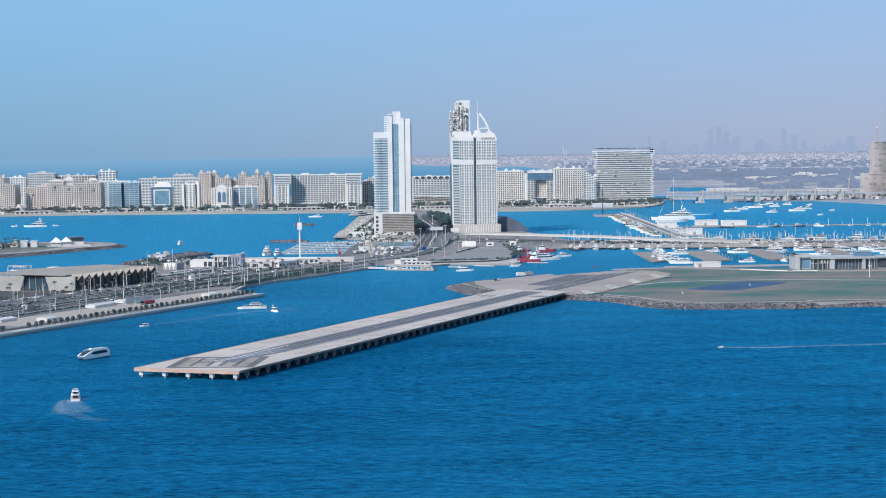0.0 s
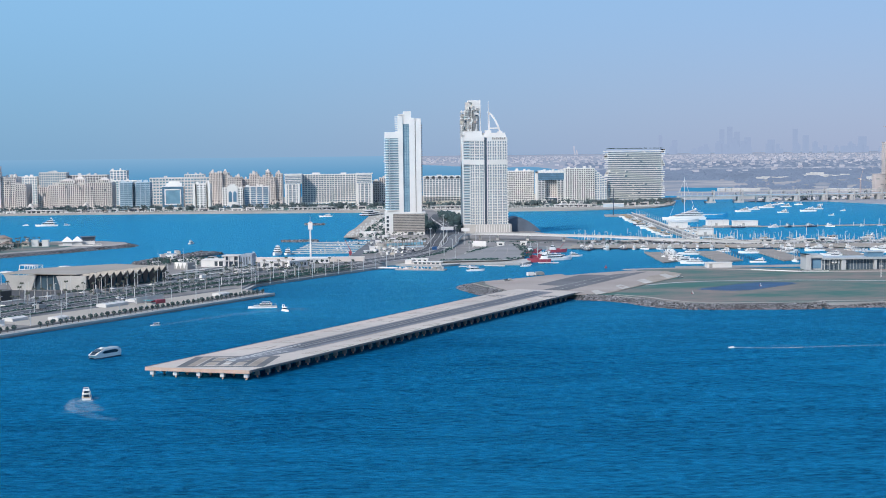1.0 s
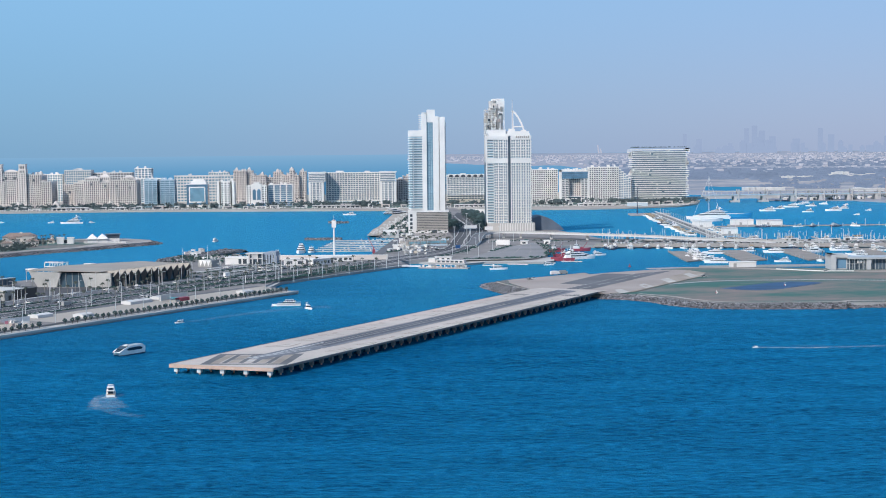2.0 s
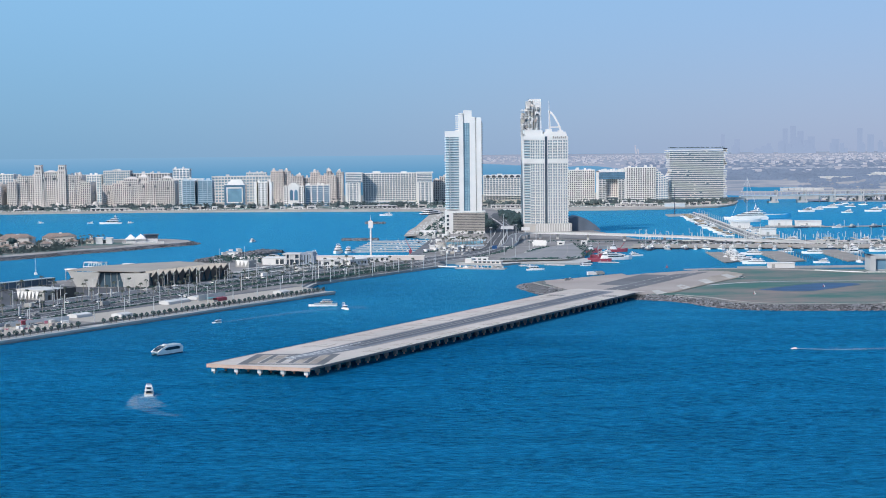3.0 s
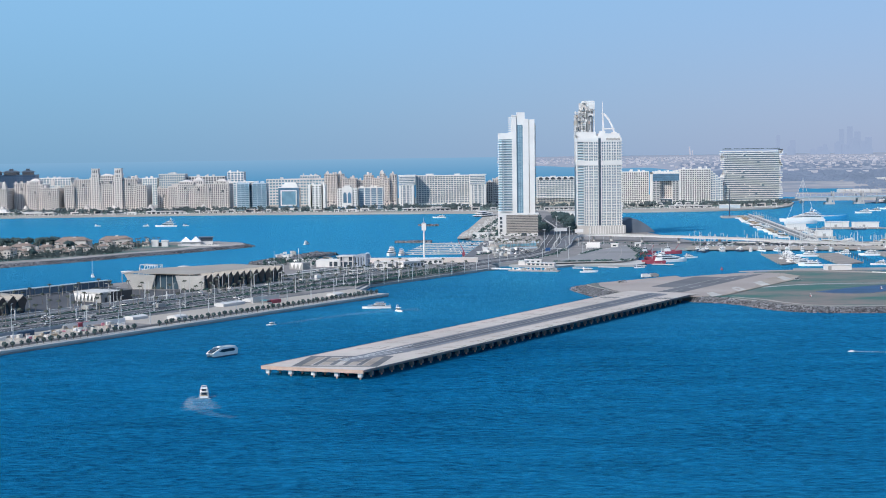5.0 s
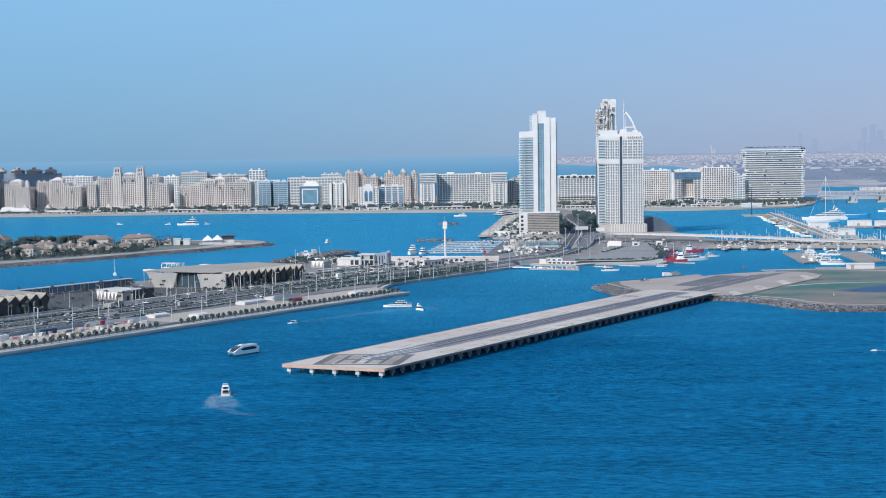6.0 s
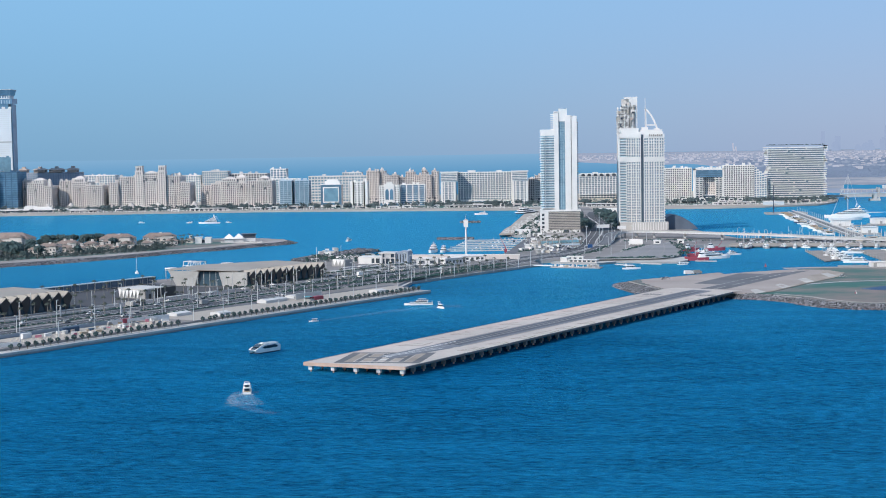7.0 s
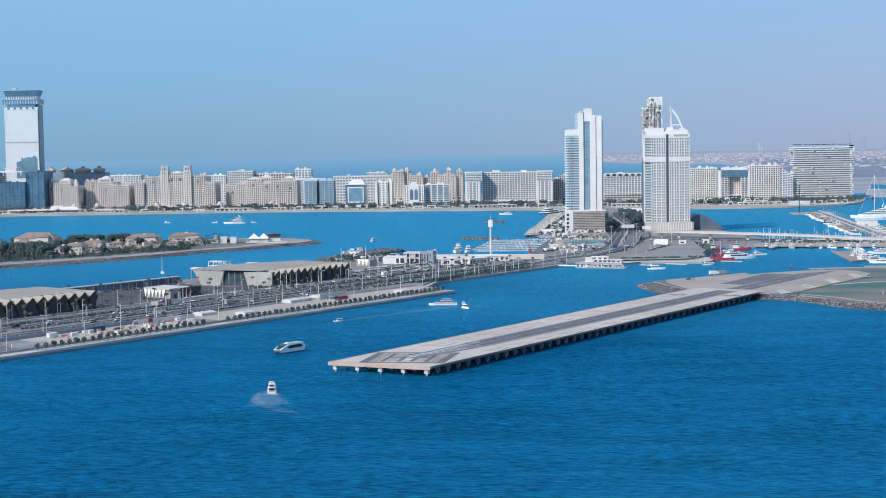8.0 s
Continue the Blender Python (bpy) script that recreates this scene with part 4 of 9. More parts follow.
def bare_block(label, x0, x1, y0, depth, top, floors, bays):
    """Open floors of a concrete frame: slabs, columns and a recessed core."""
    t = thing("construction_block", label, "building", x0, y0, 1.5, group="unfinished blocks by the bridge")
    w, h = x1 - x0, (top - 1.5) / floors
    part("core", Shape().box(w * 0.02, w * 0.98, 2.9, depth - 4, 0, top - 1.5), PINKCONC, t)
    for i in range(floors + 1):
        out = 1.2 * math.sin(i * 0.5)
        part("floor_slab", Shape().prism([(0, 2), (w * 0.3, -out), (w * 0.7, -out), (w, 2), (w, depth), (0, depth)], i * h - 0.15, i * h + 0.4), PINKCONC, t)
    for k in range(bays + 1):
        part("column", Shape().box(w * k / bays - 0.5, w * k / bays + 0.5, 2.2, 3.4, 0, top - 1.5), PINKCONC, t)
    for k in range(bays):
        for i in range(0, floors, 3):
            if (k * 7 + i * 3) % 5 < 3:
                part("open_bay", Shape().box(w * k / bays + 1.2, w * (k + 1) / bays - 1.2, 2.7, 3.2, i * h + 0.4, (i + 1) * h - 0.5), GREYWALL, t)
    return t


bare_block("pinkish concrete tower with open floors under construction", 1037, 1100, 2790, 30, 108, 28, 7)
bare_block("pinkish concrete block with open balcony floors", 1002, 1062, 2745, 30, 46, 12, 7)
CRANE = surface("faded_crane_red", (0.56, 0.42, 0.37), 0.7)


def tower_crane(label, x, y, z, mast, jib):
    t = thing("tower_crane", label, "crane", x, y, z, group="tower cranes")
    for dx, dy in ((-0.8, -0.8), (0.8, -0.8), (0.8, 0.8), (-0.8, 0.8)):
        part("mast_leg", Shape().box(dx - 0.2, dx + 0.2, dy - 0.2, dy + 0.2, 0, mast), CRANE, t)
    s = Shape()
    for i in range(int(mast / 2)):
        s.tube((-0.8, -0.8, i * 2), (0.8, -0.8, i * 2 + 2), 0.14, 0.14, 3)
    part("mast_bracing", s, CRANE, t)
    part("cab", Shape().box(-1, 1.2, -1.6, 0.6, mast - 3, mast), WHITE, t)
    part("jib", Shape().tube((0, 0, mast - 1), (jib * 0.35, 4, mast + jib), 0.55, 0.3, 4), CRANE, t)
    part("counter_jib", Shape().tube((0, 0, mast - 1), (-jib * 0.3, -2, mast + 1), 0.7, 0.7, 4), CRANE, t)


tower_crane("pale red tower crane above the construction block", 1046, 2800, 108, 30, 36)
tower_crane("pale red tower crane beside the far bridge", 1008, 2850, 1.5, 34, 22)

# ---- runway pier ----
AX, AY, WX, WY = -93.5, 626.3, 46.2, -16.6
DX, DY = 0.5115, 0.8593


def run(s, c):
    """A place on the runway: metres from its sea end, and the share of its width from the west edge."""
    return AX + DX * s + WX * c, AY + DY * s + WY * c


def patch(shape, pts, z, t=0.05):
    return shape.prism([run(*p) for p in pts], z, z + t)


pier = tagged(new("runway_pier"), "concrete runway deck standing on piles over the sea", "pier", kind="structure")
DECKZ = 4.2
# shade on the pier's long side is put into this beam colour
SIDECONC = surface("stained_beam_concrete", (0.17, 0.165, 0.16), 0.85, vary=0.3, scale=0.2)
PALECAP = surface("pale_pile_cap", (0.68, 0.66, 0.64), 0.8, vary=0.25, scale=0.3)
# darker copy of the cap concrete, with the shade of the pier painted in
SHADECAP = surface("weathered_pile_concrete", (0.24, 0.235, 0.23), 0.85, vary=0.3, scale=0.3)
STREAK = surface("tyre_worn_asphalt", (0.125, 0.133, 0.152), 0.85, vary=0.4, scale=0.05, stretch=(1, 1, 1))
part("deck", Shape().prism([run(0, 0), run(0, 1), run(361, 1), run(372, 0)], 3.5, DECKZ), DECK, pier)
part("end_beam", Shape().prism([run(-0.6, 0), run(-0.6, 1), run(0, 1), run(0, 0)], 2.75, DECKZ + 0.03), TERRA, pier)
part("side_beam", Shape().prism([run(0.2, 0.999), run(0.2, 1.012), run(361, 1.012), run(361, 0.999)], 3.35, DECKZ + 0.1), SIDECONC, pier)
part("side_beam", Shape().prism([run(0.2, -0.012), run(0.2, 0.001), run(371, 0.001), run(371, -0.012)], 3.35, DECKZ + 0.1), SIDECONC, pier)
cap_mesh = Shape().box(-0.9, 0.9, -0.9, 0.9, 0.9, 3.0).box(-0.5, 0.5, -0.5, 0.5, 3.0, 3.5).mesh("pile_cap", PALECAP)
pile_mesh = Shape().tube((0, 0, -4), (0, 0, 0.95), 0.42, 0.42, 8).mesh("pile", TERRA)
# caps behind the front row take the shade-coloured concrete
shaded_cap = Shape().box(-0.85, 0.85, -0.85, 0.85, 0.9, 2.5).box(-0.5, 0.5, -0.5, 0.5, 2.5, 3.5).mesh("pile_cap", SHADECAP)
for i in range(45):
    for c in ((0.05, 0.275, 0.5, 0.725, 0.95) if i < 2 else (0.05, 0.5, 0.95)):
        x, y = run(1.2 + i * 8.0, c)
        for nm, me in (("pile_cap", cap_mesh if i == 0 else shaded_cap), ("pile", pile_mesh)):
            o = part(nm, me, parent=pier, at=(x, y, 0))
            o.rotation_euler.z = radians(-19.8)
strip = part("runway_strip", patch(Shape(), [(40, 0.40), (40, 0.58), (68, 0.70), (365, 0.70), (370, 0.40)], DECKZ), RUNWAY, pier)
for c0, c1, m in ((0.43, 0.485, STREAK), (0.50, 0.545, STREAK), (0.575, 0.64, STREAK), (0.375, 0.40, APRON), (0.70, 0.73, APRON)):
    part("tyre_streak", patch(Shape(), [(72, c0), (72, c1), (360, c1), (360, c0)], DECKZ + 0.05, 0.015), m, pier)
part("edge_line", patch(Shape(), [(44, 0.455), (44, 0.472), (84, 0.465), (84, 0.45)], DECKZ + 0.07, 0.02), MARK, pier)
part("edge_line", patch(Shape(), [(56, 0.557), (56, 0.566), (280, 0.566), (280, 0.557)], DECKZ + 0.07, 0.02), PAVING, pier)
part("edge_line", patch(Shape(), [(56, 0.488), (56, 0.497), (280, 0.497), (280, 0.488)], DECKZ + 0.07, 0.02), PAVING, pier)
for i in range(3):
    part("centre_line", patch(Shape(), [(250 + i * 42, 0.545), (250 + i * 42, 0.556), (274 + i * 42, 0.556), (274 + i * 42, 0.545)], DECKZ + 0.08, 0.02), PAVING, pier)


# the painted ornament at the sea end: a dark lozenge holding two facing brackets
FL, FR, BR, BL = (1.5, 0.27), (11, 0.985), (45, 0.73), (34.5, 0.02)


def lozenge(q, p):
    """Across (0 west to 1 east) and inland (0 to 1) within the ornament."""
    return tuple((FL[i] * (1 - q) + FR[i] * q) * (1 - p) + (BL[i] * (1 - q) + BR[i] * q) * p for i in (0, 1))


def painted(name, q0, q1, p0, p1, z, material):
    part(name, patch(Shape(), [lozenge(q0, p0), lozenge(q1, p0), lozenge(q1, p1), lozenge(q0, p1)], DECKZ + z, 0.02), material, pier)


painted("ornament_border", 0, 0.10, 0, 1, 0.0, PATTERN)
painted("ornament_border", 0.90, 1, 0, 1, 0.0, PATTERN)
painted("ornament_border", 0.10, 0.90, 0, 0.09, 0.0, PATTERN)
painted("ornament_border", 0.10, 0.90, 0.91, 1, 0.0, PATTERN)
for q0, q1, p0, p1 in ((0.10, 0.20, 0.09, 0.91), (0.29, 0.40, 0.16, 0.44), (0.29, 0.40, 0.56, 0.84), (0.63, 0.72, 0.16, 0.44), (0.63, 0.72, 0.56, 0.84), (0.80, 0.90, 0.09, 0.91)):
    painted("ornament_field", q0, q1, p0, p1, 0.0, TANPAINT)
for q0, q1, p0, p1 in ((0.22, 0.28, 0.12, 0.88), (0.28, 0.46, 0.46, 0.54), (0.41, 0.47, 0.14, 0.46), (0.41, 0.47, 0.54, 0.86), (0.73, 0.79, 0.12, 0.88), (0.56, 0.73, 0.46, 0.54), (0.56, 0.62, 0.14, 0.46), (0.56, 0.62, 0.54, 0.86), (0.47, 0.56, 0.62, 0.95)):
    painted("ornament_band", q0, q1, p0, p1, 0.03, PATTERN)
for p0 in (0.30, 0.55):
    painted("ornament_bar", 0.475, 0.555, p0, p0 + 0.05, 0.06, MARK)
rng = random.Random(21)
# the runway's tip runs into the ornament between the brackets
part("runway_tip", patch(Shape(), [lozenge(0.40, 0.60), lozenge(0.60, 0.42), (62, 0.70), (62, 0.42)], DECKZ + 0.055, 0.02), RUNWAY, pier)
for s0, c0, c1 in ((331, 0.07, 0.31), (333, 0.75, 0.98)):
    for k in range(5):
        c = c0 + (c1 - c0) * k / 5
        part("painted_figure", patch(Shape(), [(s0, c), (s0, c + 0.034), (s0 + 7, c + 0.034), (s0 + 7, c)], DECKZ, 0.03), OLDASPHALT, pier)
for k in (0.46, 0.53):
    a0 = lozenge(k - 0.05, 0.62)
    part("edge_line", patch(Shape(), [a0, (a0[0], a0[1] + 0.02), (60, 0.09 + k + 0.012), (60, 0.09 + k)], DECKZ + 0.09, 0.02), MARK, pier)


def stroke(p, q, wide):
    """One faded brush line of the painted script."""
    ds, dc = q[0] - p[0], (q[1] - p[1]) * 49
    l = math.hypot(ds, dc)
    ns, nc = -dc / l * wide / 2, ds / l * wide / 2 / 49
    quad = [(p[0] + ns, p[1] + nc), (p[0] - ns, p[1] - nc), (q[0] - ns, q[1] - nc), (q[0] + ns, q[1] + nc)]
    part("painted_stroke", patch(Shape(), quad, DECKZ, 0.025), TANPAINT, pier)


for i in range(13):
    for c0, c1 in ((0.10, 0.32), (0.83, 0.97)):
        s0 = 54 + i * 23 + (9 if c0 < 0.5 else 0) + rng.uniform(-2, 2)
        m = c0 + (c1 - c0) * rng.uniform(0.3, 0.7)
        stroke((s0, c0), (s0 + rng.uniform(3, 6), c1), 1.2)
        stroke((s0 + 2, c0 + 0.01), (s0 + rng.uniform(10, 15), m), 1.1)
        if rng.random() < 0.8:
            stroke((s0 + 4, c1), (s0 + rng.uniform(11, 17), c1 - 0.03), 1.1)
        if rng.random() < 0.5:
            stroke((s0 + 12, m), (s0 + 14, c0), 1.0)

# ---- airfield ----
KERBPALE = surface("faded_white_paint", (0.52, 0.49, 0.45), 0.85, vary=0.25, scale=0.1)
airfield = tagged(new("runway_apron"), "pale concrete apron with a dark runway and white marks", "pavement", kind="structure")
part("apron", Shape().prism([run(*p) for p in [(372, 0.0), (363, 1.0), (366, 1.16), (378, 1.36), (442, 1.38), (500, 1.42), (535, 1.28), (556, 0.85), (557, 0.56), (523, 0.0), (500, -0.28), (392, -0.08)]], 2.9, 3.35), APRON, airfield)
part("apron", Shape().prism([(89, 1027), (88, 1002), (98, 957), (121, 939), (143, 925), (165, 960), (214, 1102), (172, 1079), (153, 1064), (152, 1079), (113, 1045)], 2.9, 3.25), APRON, airfield)
part("ramp", Shape().add([(*run(361, 1), 4.2), (*run(372, 0), 4.2), (*run(390, 0), 3.36), (*run(380, 1), 3.36)], [(0, 1, 2, 3)]), DECK, airfield)
part("runway_strip", patch(Shape(), [(388, 0.36), (388, 0.70), (548, 0.70), (536, 0.56), (515, 0.36)], 3.36), OLDASPHALT, airfield)
part("runway_strip", patch(Shape(), [(423, -0.02), (420, 0.357), (512, 0.357), (511, -0.08)], 3.36), OLDASPHALT, airfield)
for i in range(5):
    part("centre_line", patch(Shape(), [(384 + i * 34, 0.545), (384 + i * 34, 0.556), (406 + i * 34, 0.556), (406 + i * 34, 0.545)], 3.42, 0.02), KERBPALE, airfield)
part("edge_line", patch(Shape(), [(395, 0.361), (395, 0.370), (515, 0.370), (515, 0.361)], 3.43, 0.02), KERBPALE, airfield)
for i, q in enumerate((((387, 1.03), (362, 1.29), (374, 1.34), (394, 1.06)), ((424, 1.09), (402, 1.35), (416.5, 1.35), (437, 1.06)), ((471, 1.06), (447, 1.35), (458, 1.39), (484, 1.08)), ((520, 1.06), (494, 1.35), (506, 1.38), (531, 1.08)))):
    part("painted_square", patch(Shape(), q, 3.36, 0.03), KERBPALE, airfield)
    if i == 1:
        m = [sum(p[k] for p in q) / 4 for k in (0, 1)]
        part("painted_square", patch(Shape(), [((p[0] + m[0] * 1.2) / 2.2, (p[1] + m[1] * 1.2) / 2.2) for p in q], 3.40, 0.02), APRON, airfield)
part("dirt_margin", patch(Shape(), [(372, 1.30), (374, 1.37), (440, 1.39), (500, 1.44), (536, 1.30), (556, 0.90), (545, 0.92), (528, 1.02), (500, 1.02), (440, 1.30)], 3.35, 0.012), TANPAINT, airfield)
BLUECLOTH = surface("blue_liner", (0.022, 0.075, 0.165), 0.5, vary=0.4, scale=0.08)
ob = structure("blue_landing_pond", Shape().prism([(223, 944), (234, 934), (245, 930), (258, 933), (280, 953), (302, 975), (296, 983), (282, 988), (270, 983), (259, 975), (240, 959)], 2.9, 3.06), BLUECLOTH, "flat blue lined pond in the grass", "pond")
RED = surface("red_paint", (0.34, 0.06, 0.085), 0.5, vary=0.3)
for x, y in ((213, 912), (270, 957)):
    t = thing("marker_flag", "small red and white marker on the airfield grass", "marker", x, y, 3.0, group="airfield markers")
    part("post", Shape().tube((0, 0, 0), (0, 0, 2.2), 0.08), WHITE, t)
    part("panel", Shape().box(-0.7, 0, -0.1, 0.1, 0.2, 1.0), RED, t)
    part("panel", Shape().box(0, 0.7, -0.1, 0.1, 0.2, 1.0), WHITE, t)
t = thing("wind_mast", "thin white mast with a cross arm", "mast", 372, 1008, 3.0)
part("pole", Shape().tube((0, 0, 0), (0, 0, 13), 0.25, 0.15), WHITE, t)
part("arm", Shape().box(-1.2, 1.2, -0.1, 0.1, 8, 8.4), WHITE, t)


CLUBGREY = surface("light_grey_cladding", (0.46, 0.46, 0.46), 0.6, vary=0.12)


def clubhouse():
    t = thing("clubhouse", "grey and glass airfield clubhouse with white columns", "building", 340, 1080, 3.0, turn=-4)
    part("tower_wing", Shape().box(0, 4, 0, 18, 0, 11.5).box(0, 13, 0.3, 18, 9.2, 11.5).box(4, 13, 2.5, 18, 0, 9.2), CLUBGREY, t)
    part("slot_window", Shape().box(5, 12, 2.3, 2.6, 1, 8), GLASS, t)
    part("glass_hall", Shape().box(13, 62, 2.5, 18, 0, 8), SEAMGLASS, t)
    part("roof_slab", Shape().box(12.5, 63, -1, 19, 8, 9.4), METALPANEL, t)
    part("transom", Shape().box(13, 27, 2.2, 2.5, 4.0, 4.5), CLUBGREY, t)
    for i in range(19):
        part("mullion", Shape().box(14.2 + i * 2.5, 14.4 + i * 2.5, 2.2, 2.5, 0, 8), CLUBGREY, t)
    for a in (14.0, 17.6, 21.2, 24.8, 61.0):
        part("column", Shape().box(a, a + 0.5, 0.3, 0.8, 0, 8), METALPANEL, t)
    for i in range(5):
        part("canopy_bar", Shape().box(20 + i * 2.4, 21.4 + i * 2.4, 1.0, 1.5, 5, 7.2), WHITE, t)
    for a, b in ((27, 30.5), (52, 54)):
        part("wall_pier", Shape().box(a, b, -0.2, 18, 0, 8), CLUBGREY, t)
    part("lantern", Shape().box(48, 60, 4, 14, 9.4, 13), GLASS, t)
    part("lantern_roof", Shape().box(47.5, 60.5, 3.5, 14.5, 13, 13.6), METALPANEL, t)
    part("far_wing", Shape().box(63, 110, 3, 18, 0, 8.5).box(62, 112, 0, 19, 8.5, 9.4), METALPANEL, t)
    part("far_window", Shape().box(64, 109, 2.6, 3.1, 0.8, 7.6), WINDOW, t)


clubhouse()
for x0, x1, y, h in ((272, 292, 1116, 3.6),):
    t = thing("white_shed", "long low white shed by the marina edge", "shed", x0, y, 3.0, group="sheds by the marina edge")
    part("wall", Shape().box(0, x1 - x0, 0, 7, 0, h), WHITE, t)
    part("roof", Shape().box(-0.4, x1 - x0 + 0.4, -0.4, 7.4, h, h + 0.5), WHITE, t)
    part("door", Shape().box(2, 4.5, -0.1, 0.05, 0, min(h - 0.3, 3)), GREYWALL, t)


# ---- rock shores ----
def smooth(pts, n=8):
    """A Catmull-Rom curve through a few points of any dimension."""
    out = []
    for i in range(len(pts) - 1):
        p0, p1, p2, p3 = pts[max(0, i - 1)], pts[i], pts[i + 1], pts[min(len(pts) - 1, i + 2)]
        for k in range(n):
            t = k / n
            out.append(tuple(0.5 * (2 * b + (c - a) * t + (2 * a - 5 * b + 4 * c - d) * t * t + (3 * b - a - 3 * c + d) * t ** 3) for a, b, c, d in zip(p0, p1, p2, p3)))
    return out + [tuple(pts[-1])]


def rock_line(pts, width, count, z, rng, size=0.72):
    count = int(count * 1.7)
    s = Shape()
    lens = [math.dist(p, q) for p, q in zip(pts, pts[1:])]
    for (p, q), l in zip(zip(pts, pts[1:]), lens):
        nx, ny = (q[1] - p[1]) / l, -(q[0] - p[0]) / l
        for _ in range(int(count * l / sum(lens))):
            k, d = rng.random(), rng.random()
            s.stone(p[0] + (q[0] - p[0]) * k + nx * d * width, p[1] + (q[1] - p[1]) * k + ny * d * width, z * (1 - d) + 0.0 - 0.3, size * rng.uniform(0.6, 1.35), rng)
    return s


def bank(pts, width, z):
    """The slope under the rocks."""
    s = Shape()
    for p, q in zip(pts, pts[1:]):
        l = math.dist(p, q)
        nx, ny = (q[1] - p[1]) / l * width, -(q[0] - p[0]) / l * width
        s.add([(*p, z), (*q, z), (q[0] + nx, q[1] + ny, -1), (p[0] + nx, p[1] + ny, -1), (*p, -1), (*q, -1)], [(3, 2, 1, 0), (0, 1, 5, 4)])
    return s


rng = random.Random(3)
SHORES = [("airfield", smooth([(141, 925), (160, 913.5), (174, 897), (182, 877), (193, 862), (212, 854.5), (275, 848), (321, 851), (700, 802)], 4), 9, 5200, 3.1), ("apron", [(90, 1028), (86, 1016), (88, 1000), (97, 962), (104, 950)], 19, 2400, 3.0),
          ("spit", smooth([(-900, 930), (-483, 1241), (-383, 1345), (-340, 1414), (-304, 1454), (-275, 1503), (-257, 1525), (-247, 1546), (-254, 1574), (-284, 1602), (-320, 1612)], 3), 11, 3000, 2.8),
          ("harbour", [(-10, 1290), (-100, 1282), (-152, 1324)], 3, 200, 2.5), ("breakwater", [(-134, 1398), (-142, 1404), (-162, 1387), (-182, 1341), (-198, 1291), (-176, 1237), (-189, 1190)], 6, 480, 2.8),
          ("beach", [(19, 2188), (-2, 1800), (-10, 1690), (-2, 1612)], 6, 250, 2.5)]
for nm, pts, wd, n, z in SHORES:
    if nm == "harbour":
        continue
    stuff("rock_shore", rock_line(pts, wd, n, z, rng), ROCK, "grey boulders heaped along the shore", "rocks")
    structure("ground_bank_" + nm, bank(pts, wd, z), ROCK, "sloping stone bank under the boulders", "bank")
# low rock groynes out in the bay
for nm, pts in (("groyne", [(-86, 1590), (-64, 1584), (-46, 1586)]), ("islet", [(-74, 1966), (-62, 1958), (-48, 1964)])):
    s = Shape()
    for i in range(420):
        k = rng.random()
        j = 0 if k < 0.5 else 1
        k = k * 2 - j
        p, q = pts[j], pts[j + 1]
        d = rng.uniform(-1, 1)
        s.stone(p[0] + (q[0] - p[0]) * k, p[1] + (q[1] - p[1]) * k + d * 5, (1 - abs(d)) * 2.0 - 0.4, rng.uniform(0.9, 2.0), rng)
    stuff("rock_" + nm, s, ROCK, "low bank of grey boulders in the water", "rocks")


# ---- roads ----
def ribbon(path, width, z, thick=0.06):
    """A strip along a path; z is one height or one for each point."""
    zs = z if isinstance(z, (list, tuple)) else [z] * len(path)
    verts, faces = [], []
    for i, (x, y) in enumerate(path):
        p, q = path[max(0, i - 1)], path[min(len(path) - 1, i + 1)]
        l = math.dist(p, q)
        nx, ny = -(q[1] - p[1]) / l * width / 2, (q[0] - p[0]) / l * width / 2
        verts += [(x - nx, y - ny, zs[i] - thick), (x + nx, y + ny, zs[i] - thick), (x + nx, y + ny, zs[i]), (x - nx, y - ny, zs[i])]
    for i in range(len(path) - 1):
        a, b = 4 * i, 4 * i + 4
        faces += [(a + 3, b + 3, b + 2, a + 2), (a, a + 1, b + 1, b), (a, b, b + 3, a + 3), (a + 1, a + 2, b + 2, b + 1)]
    n = len(path) * 4 - 4
    faces += [(0, 3, 2, 1), (n, n + 1, n + 2, n + 3)]
    return Shape().add(verts, faces)


def isl(s, w):
    """A place on the harbour island: along its quay, and inland from it."""
    return -58.3 + 0.5334 * s - 0.8459 * w, 977.3 + 0.8459 * s + 0.5334 * w


GROUND = 3.0
ground("pavement_inner_quay", [(-84, 1000), (-80.8, 999.6), (-75.0, 1047.5), (21.6, 1200.3), (18.9, 1202), (-78, 1049.4)], 1.9, PROMENADE, "low paved path along the inner quay", "pavement", QUAY)
bend = [isl(-420, 62), isl(-250, 62), isl(-100, 66), isl(60, 70), isl(170, 66), (22, 1246), (58, 1302), (84, 1400), (92, 1500), (104, 1620), (112, 1760), (110, 2000)]
bend2 = [isl(-420, 86), isl(-250, 86), isl(-100, 89), isl(60, 92), isl(170, 84), (8, 1262), (44, 1318), (68, 1400), (78, 1500), (90, 1620), (98, 1760), (95, 2000)]
structure("road_quay", ribbon(smooth(bend), 13, GROUND + 0.07), ASPHALT, "dark asphalt dual road along the quay", "road")
structure("road_inner", ribbon(smooth(bend2), 12, GROUND + 0.08), ASPHALT, "dark asphalt carriageway beside palms", "road")
structure("road_terminal", ribbon(smooth([isl(-420, 116), isl(-200, 112), isl(-20, 112), isl(120, 118), isl(220, 120)]), 9, GROUND + 0.07), OLDASPHALT, "worn service road before the terminals", "road")
structure("road_service", ribbon(smooth([isl(-420, 46), isl(-330, 44), isl(-200, 47), isl(-60, 42), isl(10, 40)]), 6, GROUND + 0.06), OLDASPHALT, "narrow worn road behind the promenade", "road")
